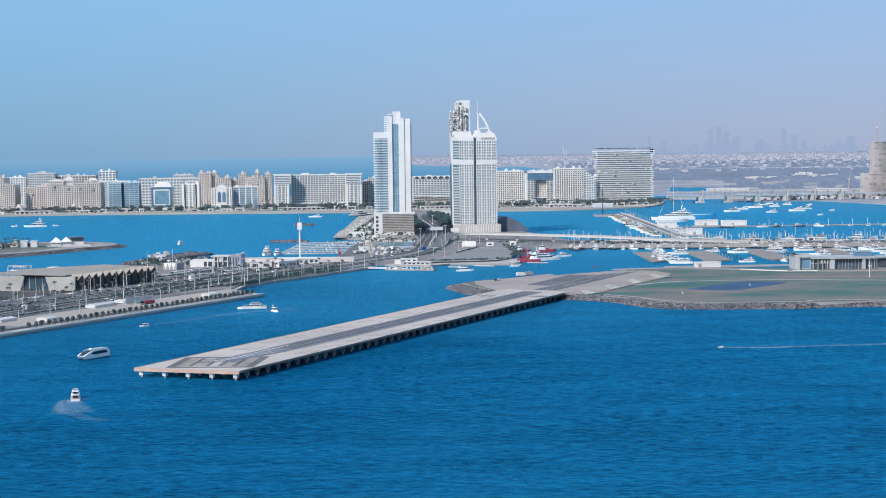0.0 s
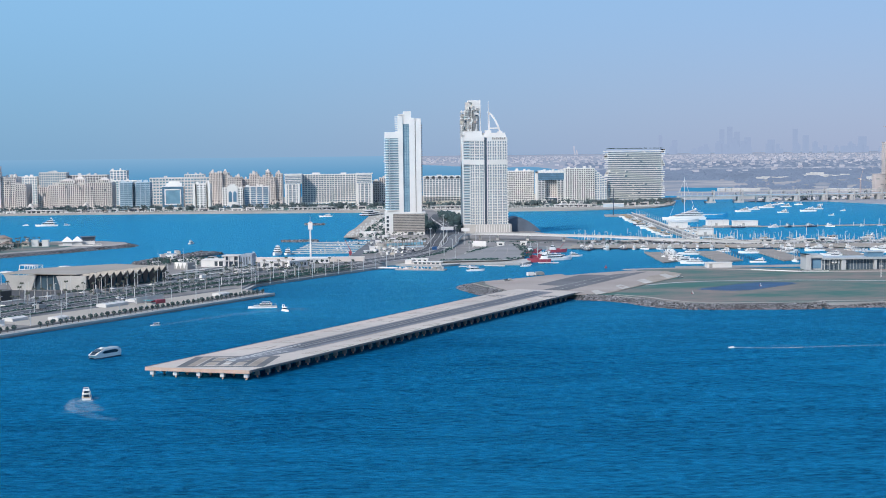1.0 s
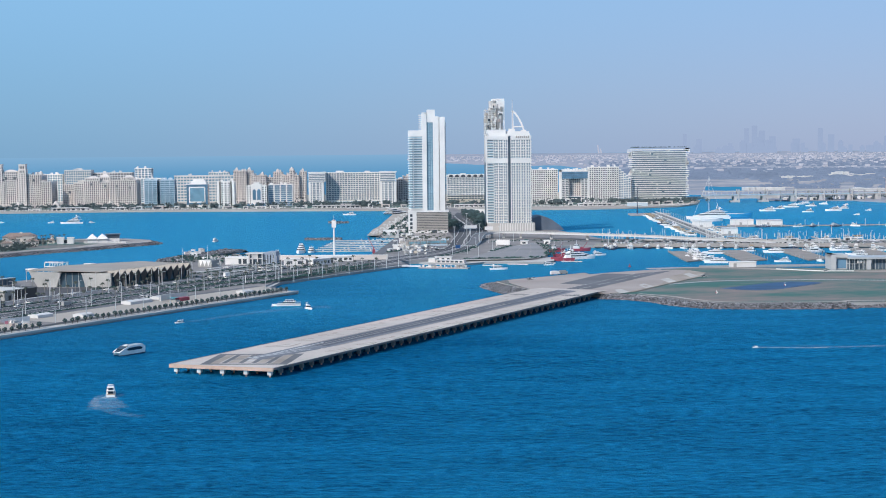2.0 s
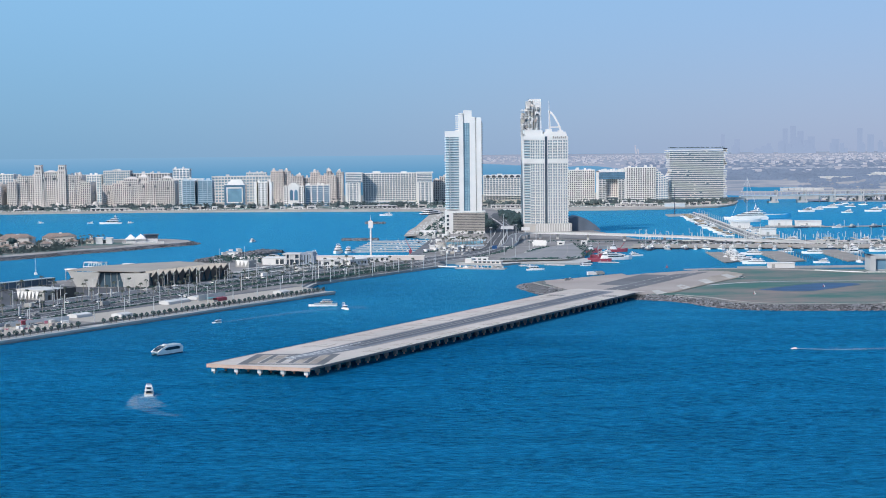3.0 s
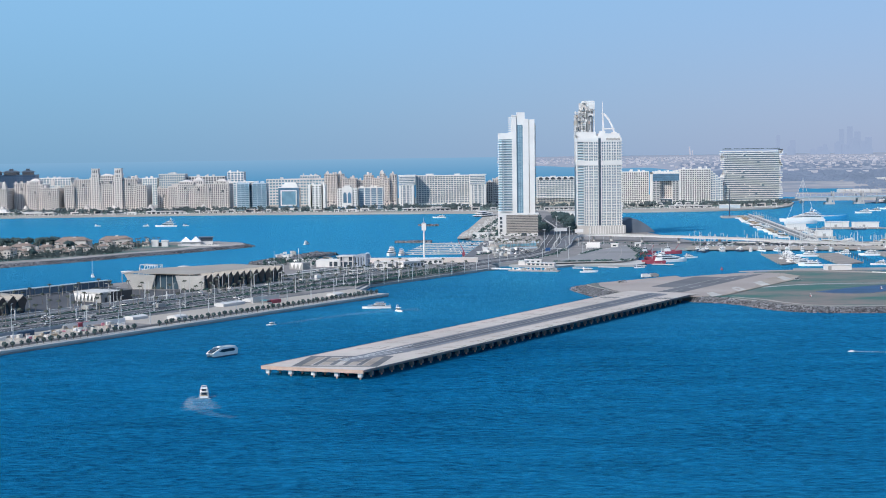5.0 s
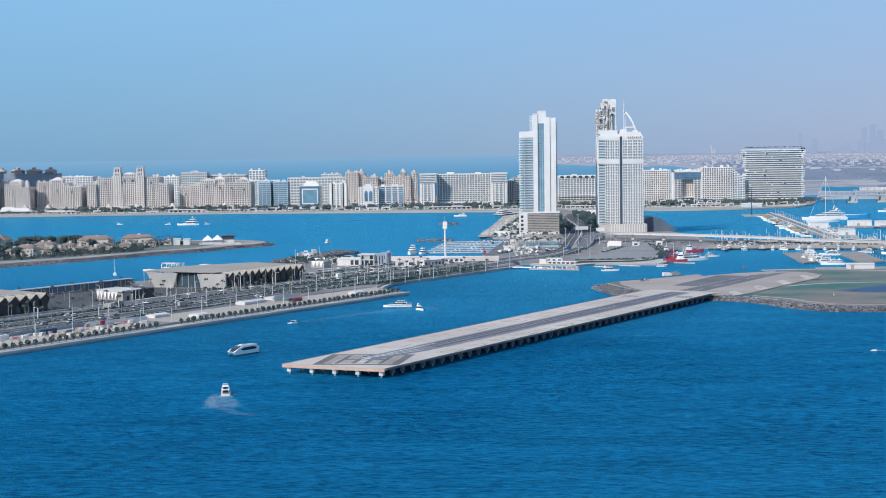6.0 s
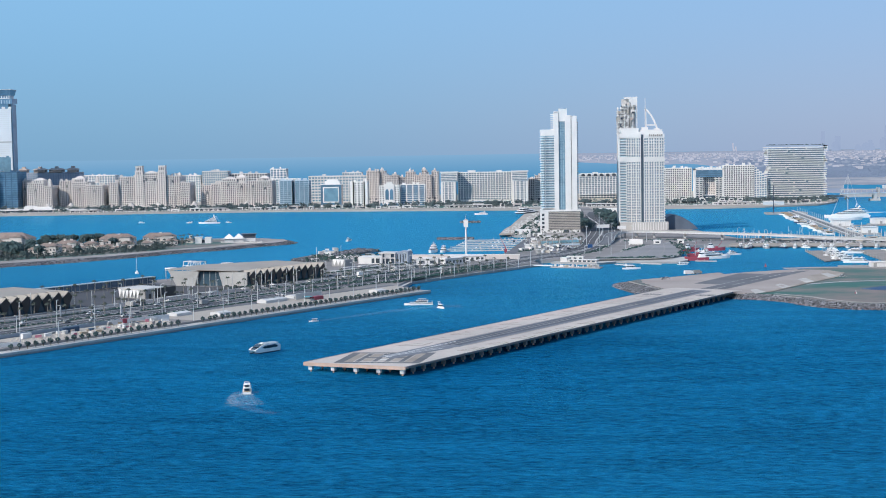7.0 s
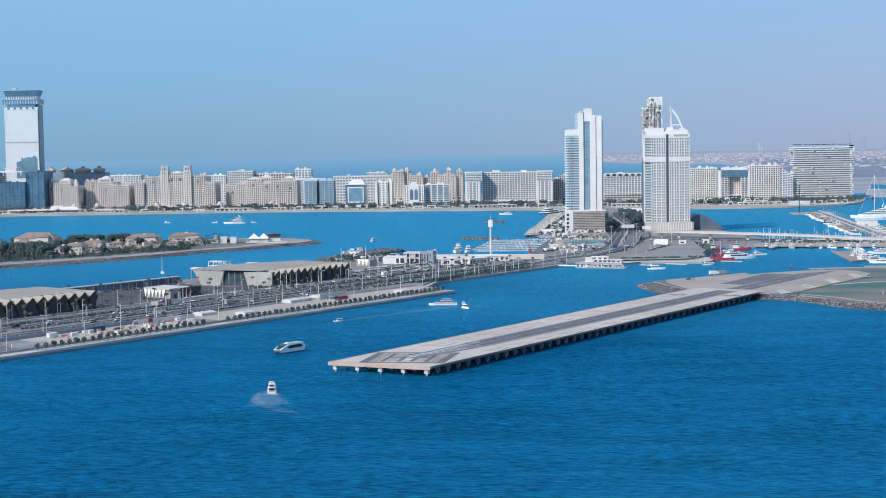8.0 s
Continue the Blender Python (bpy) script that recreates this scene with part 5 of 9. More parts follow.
structure("road_peninsula", ribbon(smooth([(-5, 1300), (5, 1420), (22, 1600), (45, 1850), (70, 2100), (80, 2300)]), 9, GROUND + 0.06), OLDASPHALT, "pale road along the beach of the peninsula", "road")
structure("road_marina", ribbon(smooth([(140, 1500), (240, 1448), (360, 1405), (520, 1385), (860, 1325)]), 16, GROUND + 0.06), OLDASPHALT, "long road on the marina causeway", "road")
structure("ground_causeway", Shape().prism([(214, 1404), (520, 1356), (858, 1285), (872, 1362), (545, 1424), (240, 1466)], 2.9, GROUND + 0.03), OLDASPHALT, "worn grey parking strip along the causeway", "car park")
structure("ground_parking", Shape().prism([(66, 1226), (94, 1230), (127, 1235), (142, 1270), (150, 1340), (153, 1440), (126, 1392), (110, 1372), (96, 1318)], 2.9, GROUND + 0.05), LOTGREY, "bare grey parking ground beside the ramps", "car park")
for k, (s0, s1, w0, w1) in enumerate(((-330, -180, 100, 108), (-190, -60, 96, 126), (-20, 110, 98, 126), (110, 190, 98, 170), (-400, -350, 10, 40))):
    structure("ground_lot", Shape().prism([isl(s0, w0), isl(s1, w0), isl(s1, w1), isl(s0, w1)], 2.9, GROUND + 0.03), OLDASPHALT, "grey parking ground with trees", "car park")
for s0, s1, w0, w1 in ((-420, -190, 94, 150), (-420, -60, 150, 204), (-190, 20, 126, 150)):
    structure("ground_lot", Shape().prism([isl(s0, w0), isl(s1, w0), isl(s1, w1), isl(s0, w1)], 2.9, GROUND + 0.016), ASPHALT, "dark asphalt forecourt before the terminals", "car park")
structure("ground_sand_lot", Shape().prism([isl(-215, 10), isl(-10, 9), isl(10, 36), isl(-80, 40), isl(-215, 42)], 2.9, GROUND + 0.03), SAND, "bare sandy ground behind the promenade", "sand")
ground("pavement_promenade", [isl(-760, 0), isl(0, 0), isl(0, 8.52), isl(-760, 8.52)], 1.9, PROMENADE, "pale paved promenade along the quay", "pavement", QUAY)
structure("trim_quay_edge", Shape().prism([isl(-420, -0.5), isl(0, -0.5), isl(0, 0.6), isl(-420, 0.6)], 0.9, 2.1), PROMENADE, "raised concrete quay edge", "kerb")

KERBGREY = surface("light_concrete", (0.50, 0.49, 0.47), 0.85, vary=0.2)
# flyover with parapets and columns
flyover = tagged(new("flyover"), "curved white concrete flyover on columns", "bridge", kind="structure")
fly = smooth([(85, 1404, 3.7), (93, 1452, 5.2), (97, 1489, 7), (104, 1520, 8.3), (120, 1534, 9.3), (146, 1525, 9.5), (199, 1488, 9.4), (260, 1448, 8.8), (314, 1412, 7.4), (380, 1396, 5.0), (440, 1390, 3.3)], 10)
fxy, fz = [p[:2] for p in fly], [p[2] for p in fly]
part("deck", ribbon(fxy, 12, fz, 1.2), PALEGREY, flyover)
part("carriageway", ribbon(fxy, 10.8, [z + 0.06 for z in fz], 0.1), OLDASPHALT, flyover)
for off in (-5.8, 5.8):
    rail = []
    for i, (x, y) in enumerate(fxy):
        p, q = fxy[max(0, i - 1)], fxy[min(len(fxy) - 1, i + 1)]
        l = math.dist(p, q)
        rail.append((x - (q[1] - p[1]) / l * off, y + (q[0] - p[0]) / l * off))
    part("parapet", ribbon(rail, 0.4, [z + 0.7 for z in fz], 0.75), KERBGREY, flyover)
for i in range(8, len(fly) - 14, 6):
    x, y, z = fly[i]
    part("column", Shape().box(x - 1.2, x + 1.2, y - 1.2, y + 1.2, 2.5, z - 1.5), WHITE, flyover)

# bridge across the far bay
BRIDGECONC = surface("bridge_concrete", (0.50, 0.465, 0.44), 0.85, vary=0.2)
bay_bridge = tagged(new("bay_bridge"), "long concrete bridge with a raised rail track over the far bay", "bridge", kind="structure")
# the lower deck, the raised track on lattice posts, and the portal posts of the piers
part("deck", Shape().prism([(575, 2570), (1160, 2640), (1160, 2656), (575, 2586)], 10.6, 12.8), BRIDGECONC, bay_bridge)
part("rail_track", Shape().prism([(575, 2574), (1160, 2644), (1160, 2652), (575, 2582)], 19.0, 20.6), BRIDGECONC, bay_bridge)
part("parapet", Shape().prism([(575, 2569.4), (1160, 2639.4), (1160, 2640), (575, 2570)], 12.8, 14.2), PALEPANEL2, bay_bridge)
for i in range(58):
    x = 580 + i * 10
    y = 2571 + (x - 575) * 0.1197
    part("deck_post", Shape().box(x, x + 0.9, y, y + 0.9, 12.8, 19.0), BRIDGECONC, bay_bridge)
for i in range(11):
    x = 636 + i * 54
    y = 2570 + (x - 575) * 0.1197
    part("bridge_pier", Shape().box(x - 3, x + 3, y, y + 16, -3, 10.6).box(x - (8 if x < 700 else 3.2), x + (8 if x < 700 else 3.2), y - 2, y + 18, -3, 3.2), BRIDGECONC, bay_bridge)
    part("portal_post", Shape().box(x + 5, x + 7, y - 1.0, y + 1.0, -3, 23).box(x + 5, x + 7, y + 15, y + 17, -3, 23), BRIDGECONC, bay_bridge)
    if x > 740:
        part("track_pier", Shape().box(x - 21.5, x - 20, y + 4, y + 7, -3, 19.5), BRIDGECONC, bay_bridge)
part("truss", Shape().prism([(470, 2650), (740, 2650), (740, 2654), (470, 2654)], 4, 8.5), BRIDGECONC, bay_bridge)

# worn tracks along the back of the airfield
structure("path_airfield", ribbon(smooth([(205, 1112), (255, 1116), (300, 1092), (345, 1068), (420, 1058), (520, 1050)]), 9, GROUND + 0.05), APRON, "worn sandy track along the back of the airfield", "track")
structure("path_pond", ribbon(smooth([(196, 980), (236, 1000), (300, 1000), (360, 985), (470, 955)]), 3.5, GROUND + 0.04), FARSAND, "faint dusty track round the pond", "track")
structure("path_shore", ribbon(smooth([(164, 918), (182, 897), (190, 879), (212, 859), (275, 853), (321, 856), (700, 809)]), 3.0, GROUND + 0.05), PAVING, "dusty track along the rock shore", "track")
t = thing("water_pipe", "long pale pipe lying on the airfield edge", "pipe", 0, 0, 3.0)
for p, q in (((318, 1072), (330, 1064)), ((330, 1064), (352, 1062)), ((300, 1088), (318, 1072))):
    part("pipe_length", Shape().tube((*p, 0.5), (*q, 0.5), 0.4, 0.4, 6), WHITE, t)

# ---- harbour island buildings ----
TURN_U = 57.77
ROOFTAN = surface("tan_roof_sheet", (0.37, 0.325, 0.275), 0.7, vary=0.15, scale=0.03)
DARKPANEL = surface("dark_bronze_panel", (0.07, 0.064, 0.06), 0.6, vary=0.25, spec=0.5, each=0.15)
TERMPANEL = surface("terminal_panel", (0.52, 0.495, 0.46), 0.65, vary=0.2, scale=0.15)
MOUTHGLASS = surface("dark_entrance_glass", (0.05, 0.09, 0.12), 0.1, vary=0.3, spec=0.8)
PALEPANEL = surface("pale_folded_panel", (0.60, 0.57, 0.53), 0.6, vary=0.12)


def terminal(s, w, length, width, high, label, teeth):
    x, y = isl(s, w)
    t = thing("cruise_terminal", label, "building", x, y, 3.0, TURN_U, group="cruise terminals")
    # long folded side of dark teeth
    step = length / teeth
    part("recess_wall", Shape().box(1, length, -0.6, 3, 0, high - 3.4), MOUTHGLASS, t)
    for i in range(teeth):
        a, m, b = 1 + i * step, 1 + (i + 0.5) * step, 1 + (i + 1) * step
        # a dark kite of folded metal under each gable of the roof
        part("folded_panel", Shape().add([(m, -3.0, high + 0.35), (a + 0.25, -2.0, high - 3.3), (m - 0.7, -1.0, 0), (m + 0.7, -1.0, 0), (b - 0.25, -2.0, high - 3.3), (m, 0, high - 1), (m, 0, 0)],
                                         [(0, 1, 2, 3, 4), (1, 5, 6, 2), (4, 3, 6, 5), (0, 5, 1), (0, 4, 5)]), DARKPANEL, t)
        part("roof_fold", Shape().add([(a, -1.8, high - 3.4), (m, -3.2, high + 0.45), (b, -1.8, high - 3.4), (b, 9, high - 0.1), (m, 9, high + 0.2), (a, 9, high - 0.1), (a, -1.8, high - 3.8), (m, -3.2, high), (b, -1.8, high - 3.8)],
                                      [(0, 1, 4, 5), (1, 2, 3, 4), (0, 6, 7, 1), (1, 7, 8, 2)]), ROOFTAN, t)
    hh = high - 0.9

    def front(y):
        return -0.4 * y
    part("hall", Shape().prism([(5, 2), (length, 2), (length, width - 8), (-13, 49)], 0, hh - 0.4), DARKPANEL, t)
    part("roof", Shape().add([(-2.5, 6.5, high - 0.4), (length + 1, 6.5, high - 0.9), (length + 1, width - 8, high - 1.4), (14, width + 4, high - 0.2), (front(54) - 3, 54.5, high + 1.0),
                              (-2.5, 6.5, high + 0.1), (length + 1, 6.5, high - 0.1), (length + 1, width - 8, high + 0.2), (14, width + 4, high + 1.6), (front(54) - 3, 54.5, high + 1.3)],
                             [(5, 6, 7, 8, 9), (4, 3, 2, 1, 0), (0, 1, 6, 5), (1, 2, 7, 6), (2, 3, 8, 7), (3, 4, 9, 8), (4, 0, 5, 9)]), ROOFTAN, t)

    def leaf(name, corners, material, deep=1.0):
        part(name, Shape().add(list(corners) + [(x_ + deep, y_, z_) for x_, y_, z_ in corners], [(3, 2, 1, 0), (4, 5, 6, 7), (0, 1, 5, 4), (1, 2, 6, 5), (2, 3, 7, 6), (3, 0, 4, 7)]), material, t)
    leaf("front_wall", [(front(0), 0, 0), (front(17), 17, 0), (front(19) - 1.2, 19, hh), (front(-1) - 1.2, -1, hh)], TERMPANEL)
    leaf("front_wall", [(front(37), 37, 0), (front(50), 50, 0), (front(54) - 2.5, 54, hh + 1.4), (front(33) - 1.2, 33, hh + 0.4)], TERMPANEL)
    leaf("flank_wall", [(front(0), 0, 0), (4, 0.2, 0), (6, 0.4, hh), (front(-1) - 1.2, -1, hh)], DARKPANEL, 0.5)
    leaf("glass_mouth", [(front(16) + 2, 16, 0), (front(38) + 2, 38, 0), (front(38) + 2, 38, hh), (front(16) + 2, 16, hh)], MOUTHGLASS, 0.4)
    for i in range(5):
        y_ = 18.5 + i * 4.3
        leaf("mullion", [(front(y_) + 1.6, y_, 0), (front(y_) + 1.6, y_ + 0.4, 0), (front(y_) + 1.6, y_ + 0.4, hh), (front(y_) + 1.6, y_, hh)], METALPANEL, 0.3)


terminal(-42, 130, 84, 56, 10.8, "tan-roofed cruise terminal with folded dark walls and splayed front", 12)
terminal(-352, 128, 148, 62, 10.8, "wide cruise terminal with sawtooth dark side walls", 19)


def pavilion():
    x, y = isl(-142, 128)
    t = thing("harbour_pavilion", "low pavilion with white zigzag front and dark side", "building", x, y, 3.0, TURN_U)
    part("body", Shape().box(0.6, 27, 0, 24, 0, 5.8), GREYWALL, t)
    part("dark_side", Shape().box(9, 28, -0.6, 23, 0, 6.4), DARKPANEL, t)
    part("roof", Shape().box(-0.4, 20, -0.3, 24.5, 5.8, 6.6), PALEPANEL, t)
    for i in range(6):
        part("zigzag_panel", Shape().add([(0, 4 + i * 3.4, 5.8), (0, 7.4 + i * 3.4, 5.8), (-0.5, 5.7 + i * 3.4, 0.4), (0.5, 4 + i * 3.4, 5.8), (0.5, 7.4 + i * 3.4, 5.8)], [(0, 2, 1), (0, 3, 2), (1, 2, 4), (3, 0, 1, 4)]), WHITE, t)
    part("door", Shape().box(4, 6, -0.2, 0.1, 0, 3), DARKPANEL, t)


pavilion()
x, y = isl(128, 178)
t = thing("zigzag_kiosk", "small kiosk with white triangular panels", "kiosk", x, y, 3.0, TURN_U)
part("body", Shape().box(0, 10, 0, 14, 0, 5.5), GREYWALL, t)
for i in range(3):
    part("zigzag_panel", Shape().add([(-0.1, 1 + i * 4, 5.6), (-0.1, 5 + i * 4, 5.6), (-0.6, 3 + i * 4, 0.3), (0.4, 1 + i * 4, 5.6), (0.4, 5 + i * 4, 5.6)], [(0, 2, 1), (0, 3, 2), (1, 2, 4), (3, 0, 1, 4)]), WHITE, t)


GANGGLASS = surface("gangway_glass", (0.13, 0.185, 0.24), 0.25, vary=0.3, spec=0.6)


def gangway(s0, s1, w):
    x, y = isl(s0, w)
    t = thing("boarding_gangway", "long dark glazed boarding gangway with white roof rail", "gangway", x, y, 3.0, TURN_U, group="boarding gangways")
    n = s1 - s0
    part("glazed_wall", Shape().box(0, n, 0, 5, 0.8, 5.0), GANGGLASS, t)
    part("roof_rail", Shape().box(-0.5, n + 0.5, -0.4, 5.4, 5.0, 5.4), METALPANEL, t)
    for i in range(int(n // 7) + 1):
        part("post", Shape().box(i * 7, i * 7 + 0.35, -0.5, -0.1, 0, 5.0), METALPANEL, t)


gangway(-335, -188, 214)
gangway(-185, -58, 206)
x, y = isl(-28, 210)
t = thing("boarding_gantry", "white tubular boarding gantry with slanted legs on the quay", "gantry", x, y, 3.0, TURN_U)
for i in range(4):
    part("slanted_leg", Shape().tube((0, -i * 5, 0), (0, -i * 5 - 3.6, 14.4), 0.3), WHITE, t)
    part("slanted_leg", Shape().tube((8, -i * 5, 0), (8, -i * 5 - 3.6, 14.4), 0.3), WHITE, t)
    part("brace", Shape().tube((0, -i * 5 - 1.8, 7.2), (8, -i * 5 - 3.6, 14.4), 0.18), WHITE, t)
    part("cross_bar", Shape().tube((0, -i * 5 - 3.6, 14.4), (8, -i * 5 - 3.6, 14.4), 0.25), WHITE, t)
for z in (8.0, 11.2, 14.3):
    part("long_bar", Shape().tube((0, -z * 0.25, z), (0, -15 - z * 0.25, z), 0.25), WHITE, t)
for s, w in ((-34, 214), (22, 210)):
    x, y = isl(s, w)
    t = thing("gangway_tower", "small white gangway tower behind the terminal", "tower", x, y, 3.0, TURN_U, group="gangway towers")
    for a, b in ((0, 0), (5.4, 0), (0, 5.4), (5.4, 5.4)):
        part("leg", Shape().box(a, a + 0.4, b, b + 0.4, 0, 8.9), METALPANEL, t)
    part("hood", Shape().box(-0.3, 6.3, -0.3, 6.3, 8.7, 9.5), WHITE, t)
    part("deck", Shape().box(0, 6, 0, 6, 7.6, 7.9), METALPANEL, t)


def flat_building(label, x, y, w, d, h, turn, wall=WHITE, n=4, group="", shade=None):
    t = thing("harbour_building", label, "building", x, y, 3.0, turn, group)
    body = part("wall", Shape().box(0, w, 0, d, 0, h), wall, t)
    part("roof", Shape().box(-0.5, w + 0.5, -0.5, d + 0.5, h, h + 0.6), wall, t)
    for i in range(n):
        a = (i + 0.25) * w / n
        part("window", Shape().box(a, a + w / n * 0.5, -0.12, 0.1, h * 0.22, h * 0.72), WINDOW if n != 4 else SEAMGLASS, body)
    if shade:
        part("side_wing", Shape().box(w, w + shade, 0.8, d, 0, h * 1.1), GREYWALL, t)
    return t


def harbour_office():
    t = thing("harbour_office", "white harbour office with a tall columned frame and dark wing", "building", -132.5, 1208, 3.0, -9)
    hall = part("hall", Shape().box(0, 20, 0, 16, 0, 5.4).box(-0.3, 20, -0.3, 16.3, 5.4, 5.9), WHITE, t)
    for a, b in ((11.5, 14.0), (15.2, 18.6)):
        part("window", Shape().box(a, b, -0.1, 0.1, 0.6, 4.6), WINDOW, hall)
    part("glass_core", Shape().box(20.2, 32, 1.6, 15, 0, 8.6), SEAMGLASS, t)
    for a in (20.0, 22.8, 27.2, 31.2):
        part("column", Shape().box(a, a + 0.9, 0, 1.0, 0, 8.6), PALEGREY, t)
    part("floor_beam", Shape().box(20, 32.2, 0.4, 1.5, 4.4, 5.3), PALEGREY, t)
    part("frame_roof", Shape().box(17.5, 32.4, -0.4, 16, 8.6, 9.4), PALEGREY, t)
    part("panel", Shape().box(23.9, 27.0, 0.5, 1.2, 5.4, 8.5), PALEGREY, t)
    wing = part("dark_wing", Shape().box(32.4, 43, 1.2, 15, 0, 9.8).box(36, 43, 1.2, 13, 9.8, 10.6), DUSKWALL, t)
    for k in range(4):
        part("slot_window", Shape().box(33.4 + k * 2.4, 34.2 + k * 2.4, 1.05, 1.25, 1.2, 8.2), WINDOW, wing)


harbour_office()
flat_building("white boat hall with a flat roof", -82, 1187, 18, 9, 5.0, 4, n=2)
flat_building("white cafe building with glass front", -58, 1186, 22, 10, 4.6, 42, n=6)
t = thing("marina_wall", "long high cream wall closing the western marina", "wall", -92, 1251, 3.0, -5.8)
part("wall", Shape().box(0, 96, 0, 2.2, 0, 3.7), CREAM, t)
part("coping", Shape().box(-0.3, 96.3, -0.3, 2.5, 3.7, 4.2), WHITE, t)
for k in range(13):
    part("buttress", Shape().box(k * 7.9, k * 7.9 + 0.7, -0.35, 0, 0, 3.7), CREAM, t)
flat_building("white boat shed with a flat roof", -56, 1226, 30, 9, 3.8, 8, n=7)
flat_building("low white villa above the marina", 0, 1614, 17, 10, 5, -10, n=3)
flat_building("white gate kiosk on the parking ground", 110, 1405, 13, 6, 3.6, -12, n=3)
flat_building("low white kiosk under the flyover", 136, 1425, 7, 5, 3, -12, n=1)
flat_building("low white kiosk under the flyover", 160, 1430, 6, 5, 3, -12, n=1)
for i in range(5):
    flat_building("white market stall row before the tower", 6 + i * 9, 1336 + i * 14, 5, 3, 2.4, 55, n=1, group="market stalls")

# the slim signal pylon
t = thing("signal_pylon", "tall white pylon with a square lantern head", "pylon", -43, 1256, 3.0)
part("shaft", Shape().tube((0, 0, 0), (0, 0, 28), 0.85, 0.7, 8), WHITE, t)
part("lantern_head", Shape().box(-1.9, 1.9, -1.9, 1.9, 27.5, 33.5), WHITE, t)
part("cap", Shape().box(-1.3, 1.3, -1.3, 1.3, 33.5, 34.2), BROWN, t)
part("spike", Shape().tube((0, 0, 34.2), (0, 0, 39), 0.15, 0.05, 5), WHITE, t)

# planted base before the balcony tower
t = thing("garden_terrace", "walled garden terrace with light blue pool edge", "terrace", 24, 1428, 3.0, 27)
part("retaining_wall", Shape().box(0, 46, 0, 16, 0, 3.2), PAVING, t)
part("pool", Shape().box(2, 44, -0.3, 1.5, 0.5, 3.3), surface("pool_blue", (0.25, 0.50, 0.60), 0.3, vary=0.2), t)

# dark rounded shed beside the hotel tower
t = thing("rounded_shed", "dark rounded event shed beside the hotel tower", "shed", 190, 1690, 3.0)
SLATE = surface("slate_membrane", (0.12, 0.145, 0.185), 0.6, vary=0.25)
arc = [(-16, 0)] + [(-16 + 38 * k / 14, 16.5 * math.cos(math.pi / 2 * max(0.0, (k - 3) / 11)) ** 0.9 * min(1, 0.8 + k * 0.07)) for k in range(0, 14)] + [(22, 0)]
part("shell", Shape().side(arc, -10, 30), SLATE, t)

# floating pontoon with small huts
t = thing("swim_pontoon", "floating grey pontoon with small huts and rails", "pontoon", 30, 1184, 0, -18)
part("raft", Shape().box(0, 42, -5, 3, -0.4, 0.9), QUAY, t)
part("white_ramp", Shape().box(-16, 0, 0, 3.5, 1.0, 1.8), WHITE, t)
rng = random.Random(3)
for i in range(34):
    a, b = rng.uniform(1, 39), rng.uniform(-4.6, 2)
    part(rng.choice(["locker", "bench", "float_box"]), Shape().box(a, a + rng.uniform(0.6, 2.6), b, b + rng.uniform(0.5, 1.2), 0.9, 0.9 + rng.uniform(0.4, 2.0)), rng.choice([WHITE, WHITE, GREYWALL, ROOFTAN, CREAM]), t)
for i in range(14):
    part("rail_post", Shape().tube((1 + i * 3, -4.8, 0.9), (1 + i * 3, -4.8, 2.6), 0.12, 0.1, 4), WHITE, t)
for i in range(4):
    part("awning", Shape().box(4 + i * 9.5, 8.5 + i * 9.5, -2.4, 0.2, 2.9, 3.05), CREAM, t)

# the red jib crane near the marina
t = thing("red_crane", "small red crane by the boat lift", "crane", -9, 1316, 3.0)
part("mast", Shape().tube((0, 0, 0), (0, 0, 6), 0.45), RED, t)
part("jib", Shape().tube((0, 0, 5), (-5, 2, 15), 0.36, 0.2), RED, t)
part("cab", Shape().box(-1.2, 1.4, -1.2, 1.2, 1, 4), RED, t)

# construction clutter behind the promenade
SITECOL = [surface("site_blue", (0.045, 0.085, 0.14), 0.6), surface("site_tan", (0.42, 0.34, 0.25), 0.8), WHITE, WHITE, GREYWALL, PALEPANEL, BROWN, surface("site_pink", (0.5, 0.2, 0.25), 0.7)]
rng = random.Random(8)
for i in range(50):
    s, w = rng.uniform(-322, -226), rng.triangular(13, 38, 24)
    x, y = isl(s, w)
    a, b, c = rng.uniform(1.2, 4.2), rng.uniform(0.8, 2.2), rng.uniform(0.5, 1.9)
    t = thing("site_crate", "site container or stacked material on bare ground", "container", x, y, 3.0, TURN_U + rng.uniform(-40, 40), group="building site stores")
    m = rng.choice(SITECOL)
    part("box", Shape().box(0, a, 0, b, 0.1, c), m, t)
    part("lid", Shape().box(-0.1, a + 0.1, -0.1, b + 0.1, c, c + 0.12), m, t)
for s, w, n, m, label in ((-292, 30, 12, SITECOL[0], "long dark blue site container"), (-246, 34, 8, RED, "red machine shed on the building site"), (-318, 30, 6, WHITE, "white site cabin by the hoarding")):
    x, y = isl(s, w)
    t = thing("site_container", label, "container", x, y, 3.0, TURN_U + 4, group="long site containers")
    part("box", Shape().box(0, n, 0, 2.4, 0.15, 2.7), m, t)
    for k in range(int(n / 1.5)):
        part("rib", Shape().box(k * 1.5 + 0.5, k * 1.5 + 0.7, -0.08, 0.02, 0.3, 2.6), m, t)
    part("door", Shape().box(n, n + 0.08, 0.2, 2.2, 0.2, 2.6), GREYWALL, t)
rubble = Shape()
for _ in range(420):
    x, y = isl(rng.uniform(-326, -224), rng.triangular(12, 39, 25))
    rubble.stone(x, y, 3.05, rng.uniform(0.25, 0.8), rng, 0.7)
stuff("site_rubble", rubble, BEIGE, "heaps of pale rubble and timber on the building site", "rubble")
